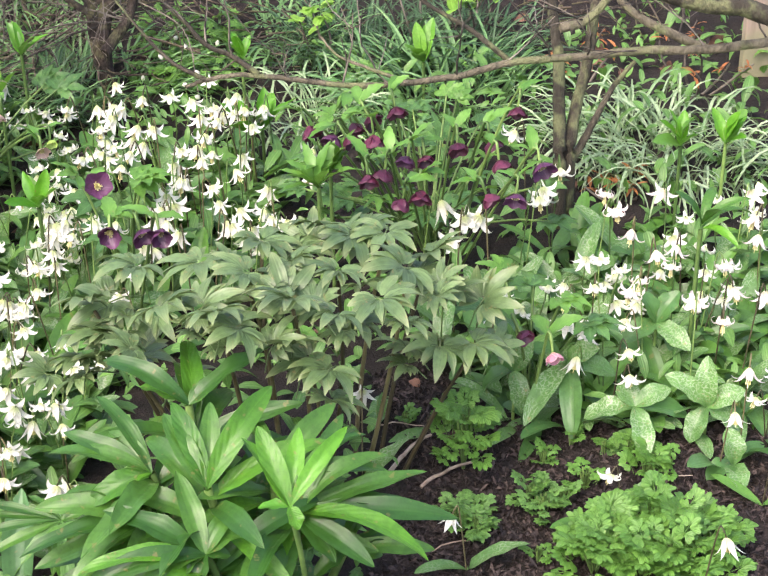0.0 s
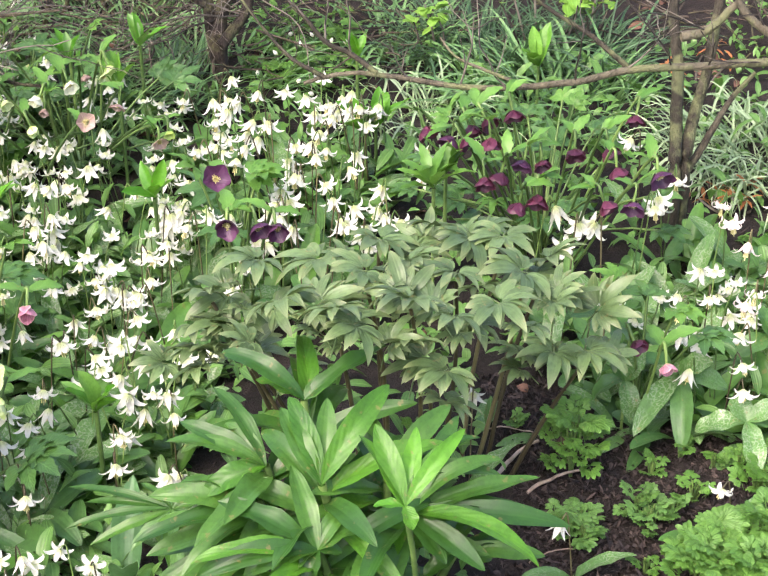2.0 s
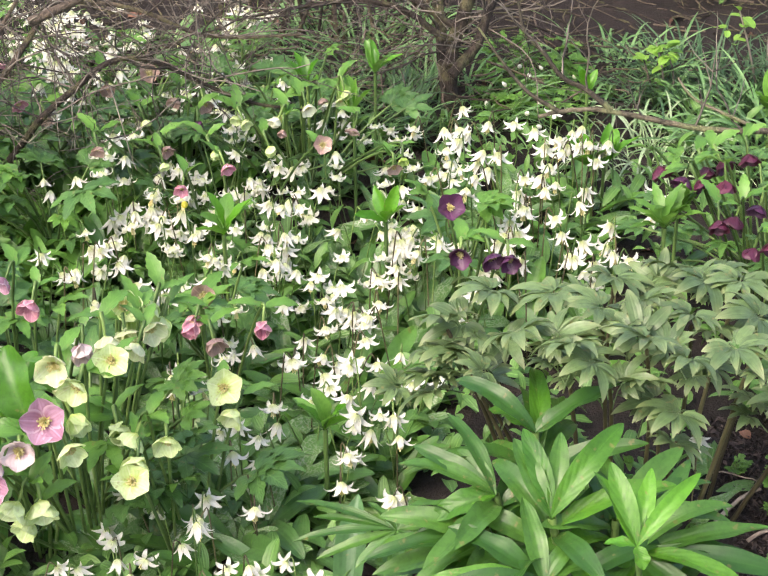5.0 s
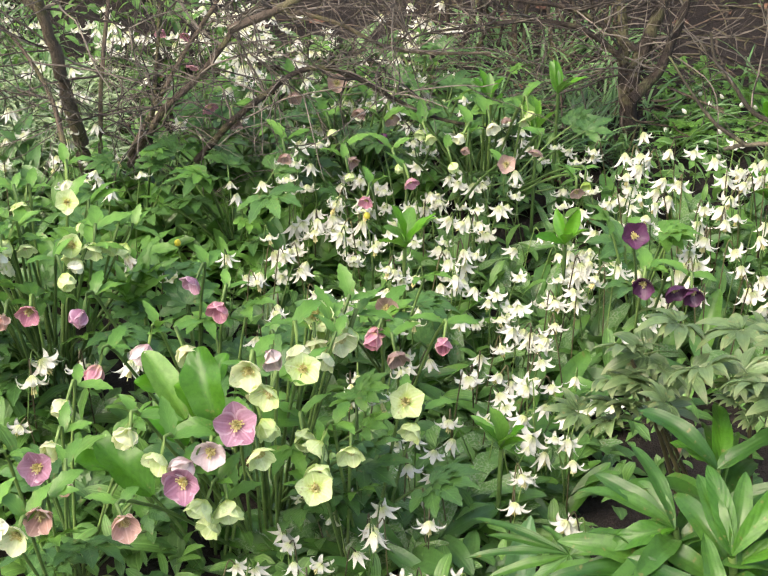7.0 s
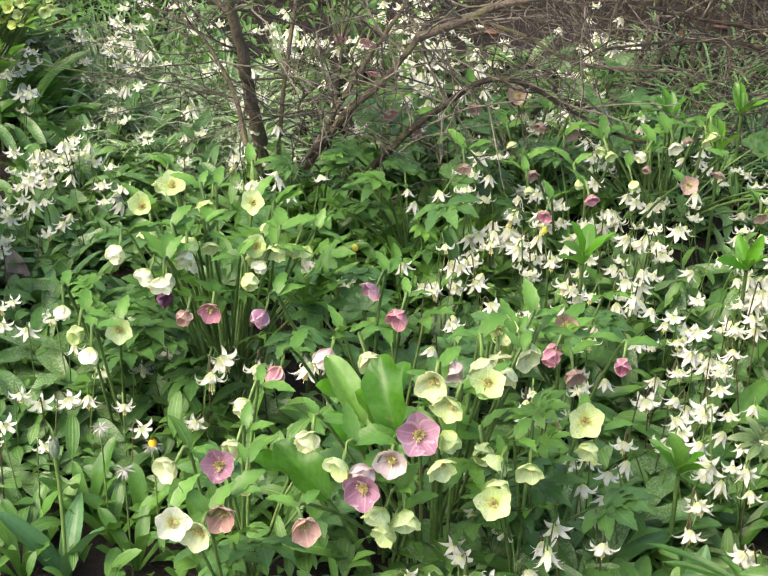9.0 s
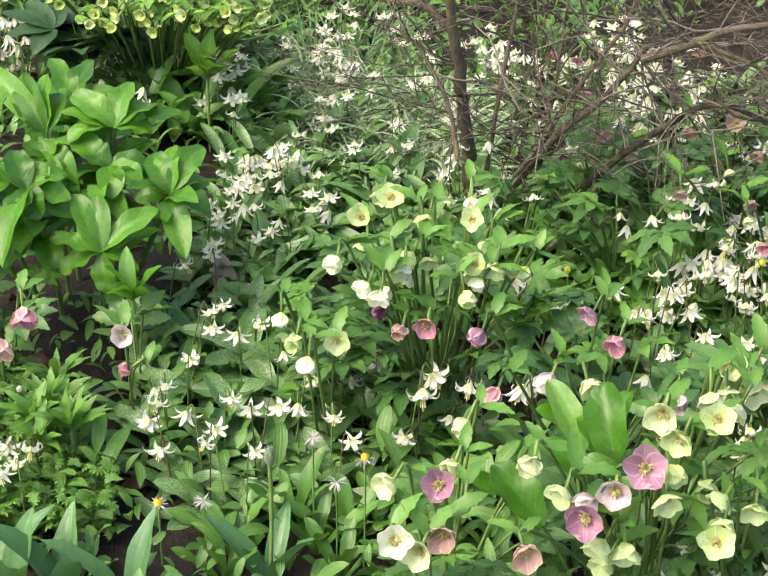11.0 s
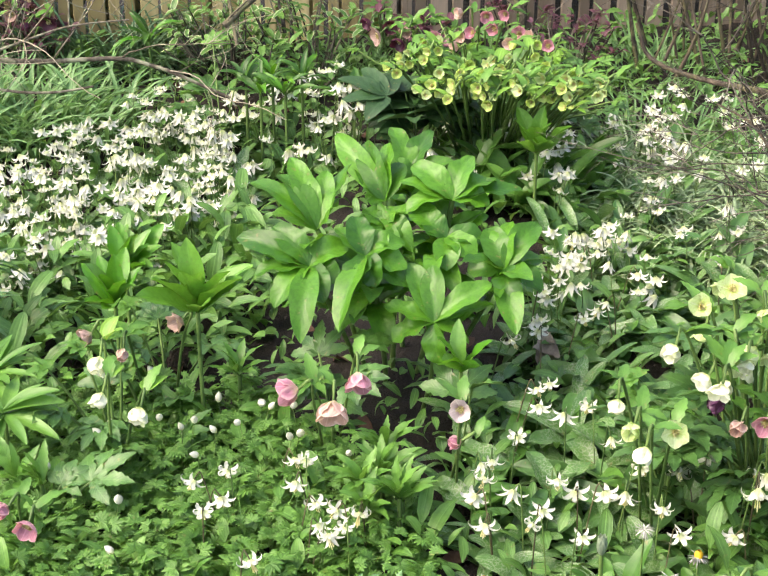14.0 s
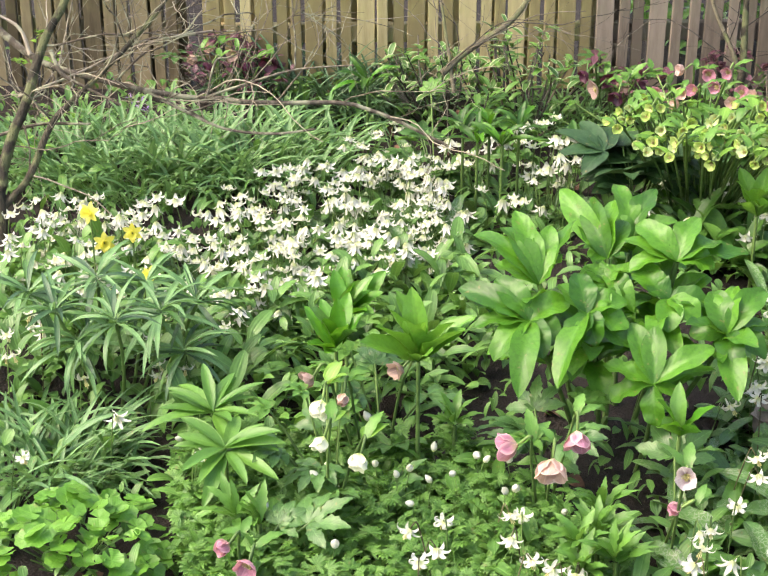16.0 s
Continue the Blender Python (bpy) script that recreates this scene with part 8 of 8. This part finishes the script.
# ---- daffodils ----
cup = Geo()
for k in range(6):
    cup.add(leaf(0.026, 0.014, 4, 2, "ovate", 0.2, 0.25, 0.2), Matrix.Rotation(k * 1.0472, 4, "Z"))
cup.add(tube([(0, 0, 0), (0, 0, 0.008), (0, 0, 0.016), (0, 0, 0.02)], [0.004, 0.007, 0.009, 0.012], 10))
DAFF = cup.mesh("flower", P_YELLOW)
for k, p in enumerate([(-3.38, 1.63, 0.3), (-3.34, 1.71, 0.24), (-3.38, 1.66, 0.22), (-3.27, 1.7, 0.16)]):
    r = random.Random(700 + k)
    e = thing("daffodil", (p[0], p[1], ground_at(p[0], p[1])), "small yellow daffodil among white flowers", "daffodil", "daffodils in the drift")
    part("stem", Geo().add(tube(bow((0, 0, 0), (0, 0, p[2]), 5, 0, 0.01), 0.002, 5)), M_STEM, e)
    part("flower", DAFF, None, e, "", facing((0, 0, p[2]), (r.uniform(0.1, 0.9), r.uniform(-1, -0.3), r.uniform(0.0, 0.5)), 0, r.uniform(0.8, 1.1)))
    for j in range(2):
        part("leaf", rng.choice(TULIP_LEAVES), None, e, "", turn(r.uniform(0, 6.28), r.uniform(0.9, 1.3), 0, (0, 0, 0), 0.7))

# ---- dark narrow-leaved clump ----
NARROW = [Geo().add(leaf(rng.uniform(0.1, 0.14), rng.uniform(0.0105, 0.0145), 7, 2, "lance", 0.4, 0.1, rng.uniform(0.5, 1.3))).mesh("leaf", m) for m in (L_STRAP, L_DEEP, L_HELL, L_STRAP)]
T = [(-3.16, 1.49, 0.26), (-2.94, 1.49, 0.26), (-3.09, 1.34, 0.26), (-2.97, 1.40, 0.26), (-2.93, 1.57, 0.26), (-3.07, 1.55, 0.26), (-3.20, 1.35, 0.26), (-3.05, 1.36, 0.20), (-2.90, 1.51, 0.18)]
whorled_plant("narrow_leaved_plant", [(-3.13, 1.50, 0.00)][0], T, "grey-green perennial with drooping narrow whorled leaves", "plant", NARROW, 63, (-0.3, 0.9), 11, 2, 1.0, 0.004)

# ---- low shrubs at the fence ----
def leafy_bush(base, r, h, count, leaves, label, seed, stemmat=M_TWIG, size=1.0):
    rng = random.Random(seed)
    e = thing("small_bush", (base[0], base[1], ground_at(*base[:2])), label, "bush")
    for k in range(max(5, count // 6)):
        a, q = rng.uniform(0, 6.28), r * math.sqrt(rng.random())
        top = Vector((q * math.cos(a), q * math.sin(a), h * (1 - 0.5 * (q / r) ** 2) * rng.uniform(0.75, 1.05)))
        part("stem", Geo().add(tube(bow((top.x * 0.3, top.y * 0.3, -0.01), top, 5, 0.0, 0.02), np.linspace(0.004, 0.002, 5), 5)), stemmat, e)
        for j in range(6):
            part("leaf", rng.choice(leaves), None, e, "", turn(rng.uniform(0, 6.28), rng.uniform(-0.3, 1.0), 0, top * rng.uniform(0.75, 1.0), size * rng.uniform(0.6, 1.1)))


EDGED = [Geo().add(leaf(0.055, 0.022, 5, 4, "ellipse", 0.3, 0.0, 0.6)).mesh("leaf", m) for m in (L_VARIEG, L_VARIEG, L_COVER)]
BUSHLEAF = [Geo().add(leaf(0.06, 0.024, 5, 2, "ellipse", 0.3, 0.0, 0.6)).mesh("leaf", m) for m in (L_COVER, L_HELLYOUNG, L_HELL)]
WINELEAF = [Geo().add(leaf(0.045, 0.026, 4, 2, "ovate", 0.3, 0.0, 0.6)).mesh("leaf", L_WINE) for _ in range(2)]
LIMELEAF = [Geo().add(leaf(0.04, 0.026, 4, 2, "round", 0.3, 0.0, 0.5)).mesh("leaf", L_LIME) for _ in range(2)]
COPPERLEAF = [Geo().add(leaf(0.04, 0.009, 4, 2, "lance", 0.3, 0.0, 0.8)).mesh("leaf", L_COPPER) for _ in range(2)]
leafy_bush([(-3.83, 3.22, 0.00)][0], 0.22, 0.3, 170, EDGED, "leafy bush with white-edged green leaves", 711)
leafy_bush([(-3.63, 3.36, -0.00)][0], 0.22, 0.34, 170, EDGED, "leafy bush with white-edged green leaves", 712)
leafy_bush([(-3.50, 3.08, 0.00)][0], 0.18, 0.2, 70, BUSHLEAF, "low leafy bush with pale flowers", 713)
leafy_bush([(-4.46, 2.90, 0.00)][0], 0.17, 0.24, 250, WINELEAF, "wine-red leafy clump against the fence", 714, M_TWIG, 0.8)
leafy_bush([(-4.33, 2.93, -0.00)][0], 0.12, 0.19, 140, WINELEAF, "wine-red leafy clump against the fence", 730, M_TWIG, 0.62)
leafy_bush([(-3.48, 3.63, 0.00)][0], 0.2, 0.2, 80, WINELEAF, "wine-red leafy clump against the fence", 715)
leafy_bush([(-3.05, 3.93, 0.00)][0], 0.2, 0.2, 130, WINELEAF, "wine-red leafy clump against the fence", 731, M_TWIG, 0.7)
leafy_bush([(-3.33, 4.06, 0.00)][0], 0.12, 0.18, 40, WINELEAF, "wine-red leafy clump against the fence", 716)
leafy_bush([(0.11, 3.85, 0.00)][0], 0.16, 0.3, 45, LIMELEAF, "lime green young bush behind the branch", 717)
leafy_bush([(0.22, 3.88, 0.00)][0], 0.12, 0.28, 32, LIMELEAF, "lime green young bush behind the branch", 718)
leafy_bush([(-0.15, 3.77, 0.00)][0], 0.06, 0.22, 16, LIMELEAF, "thin sapling with pale lime buds", 719)
leafy_bush([(0.73, 3.58, 0.00)][0], 0.2, 0.16, 40, COPPERLEAF, "copper-leaved seedlings with feathery young leaves", 720)
leafy_bush([(0.47, 3.65, 0.00)][0], 0.16, 0.14, 24, COPPERLEAF, "copper-leaved seedlings with feathery young leaves", 721)
leafy_bush([(0.51, 3.03, -0.00)][0], 0.1, 0.06, 12, COPPERLEAF, "copper-leaved seedlings with feathery young leaves", 722)
leafy_bush([(-4.40, 2.22, 0.00)][0], 0.14, 0.14, 24, LIMELEAF, "lime green seedlings beside the shrub", 723)
leafy_bush([(-5.00, 2.49, -0.00)][0], 0.2, 0.22, 30, LIMELEAF, "lime green sprouting seedlings at the fence", 724)

leafy_bush([(-2.98, 3.28, 0.00)][0], 0.2, 0.33, 60, LIMELEAF, "yellow-green bracts crowding the hellebore clump", 725, M_STEM, 0.8)
leafy_bush([(-2.82, 3.41, 0.00)][0], 0.2, 0.32, 60, LIMELEAF, "yellow-green bracts crowding the hellebore clump", 726, M_STEM, 0.8)

# small yellow buds among the white flowers
YELLOWBUD = Geo().add(tube([(0, 0, 0), (0, 0, 0.005), (0, 0, 0.012), (0, 0, 0.019), (0, 0, 0.023)], [0.003, 0.008, 0.009, 0.007, 0.002], 10)).mesh("bud", P_YELLOW)
for k, p in enumerate([(-1.03, 2.62, 0.20), (-1.34, 2.41, 0.20)]):
    e = thing("yellow_flower", (p[0], p[1], ground_at(p[0], p[1])), "small yellow bud on a thin green stem", "flower")
    part("stem", Geo().add(tube(bow((0.01, 0.01, -0.01), (0, 0, p[2]), 5, 0, 0.01), 0.0015, 5)), M_STEM, e)
    part("bud", YELLOWBUD, None, e, "", facing((0, 0, p[2]), (0.2, -0.5, 0.8), 0, 0.72))
# violet squills, and withered leaves
VIOLET = [Geo().add(leaf(0.02, 0.008, 4, 2, "ovate", 0.3, 0.2, 0.6)).mesh("petal", P_VIOLET)]
for k, p in enumerate([(-4.43, 2.51, 0.00), (-4.37, 2.50, 0.00)]):
    leafy_bush(p, 0.04, 0.14, 30, VIOLET, "small violet squill with starry petals", 727 + k, M_STEM)
BROWN = leaf(0.1, 0.05, 7, 4, "ovate", 0.5, 0.0, 0.5, 0.25, 0.4)
for k, p in enumerate([(-2.04, 2.30, 0.00), (-2.04, 2.33, 0.00)] + [(-1.79, 1.49, 0.00), (-1.79, 1.51, 0.00), (-2.07, 2.32, 0.00)]):
    w = new("withered_leaf", Geo().add(BROWN, turn(0.7 + k * 1.9, 1.25 - 0.15 * k, 0.2, (0, 0, 0), 1.0 - 0.1 * k)).mesh("withered_leaf", M_WITHERED))
    w.location = (p[0], p[1], ground_at(p[0], p[1]))
    tagged(w, "withered grey-brown leaf standing among green leaves", "dead leaf")
# a slanting mottled leaf and pale stems on the bare soil
for k, p in enumerate([(0.00, 2.17, 0.00), (-0.03, 2.20, 0.00)]):
    e = thing("trout_lily", (p[0], p[1], ground_at(p[0], p[1])), "young trout lily leaf lying over dark soil", "plant", "white trout lilies in the bed")
    part("leaf", TROUT_LEAVES[k + 1], None, e, "", turn(-1.2 + k * 0.9, 0.25, 0.2, (0, 0, 0.005), 0.9))

# wooden edge board
p = [(0.91, 3.67, 0.00)][0]
e = new("wooden_board", box((0.14, 0.03, 0.3), M_WOODGREY))
e.matrix_basis = pose(p[0] + 0.03, p[1], 0.13, 0, 0, 6)
tagged(e, "weathered grey wooden board standing in soil", "board")
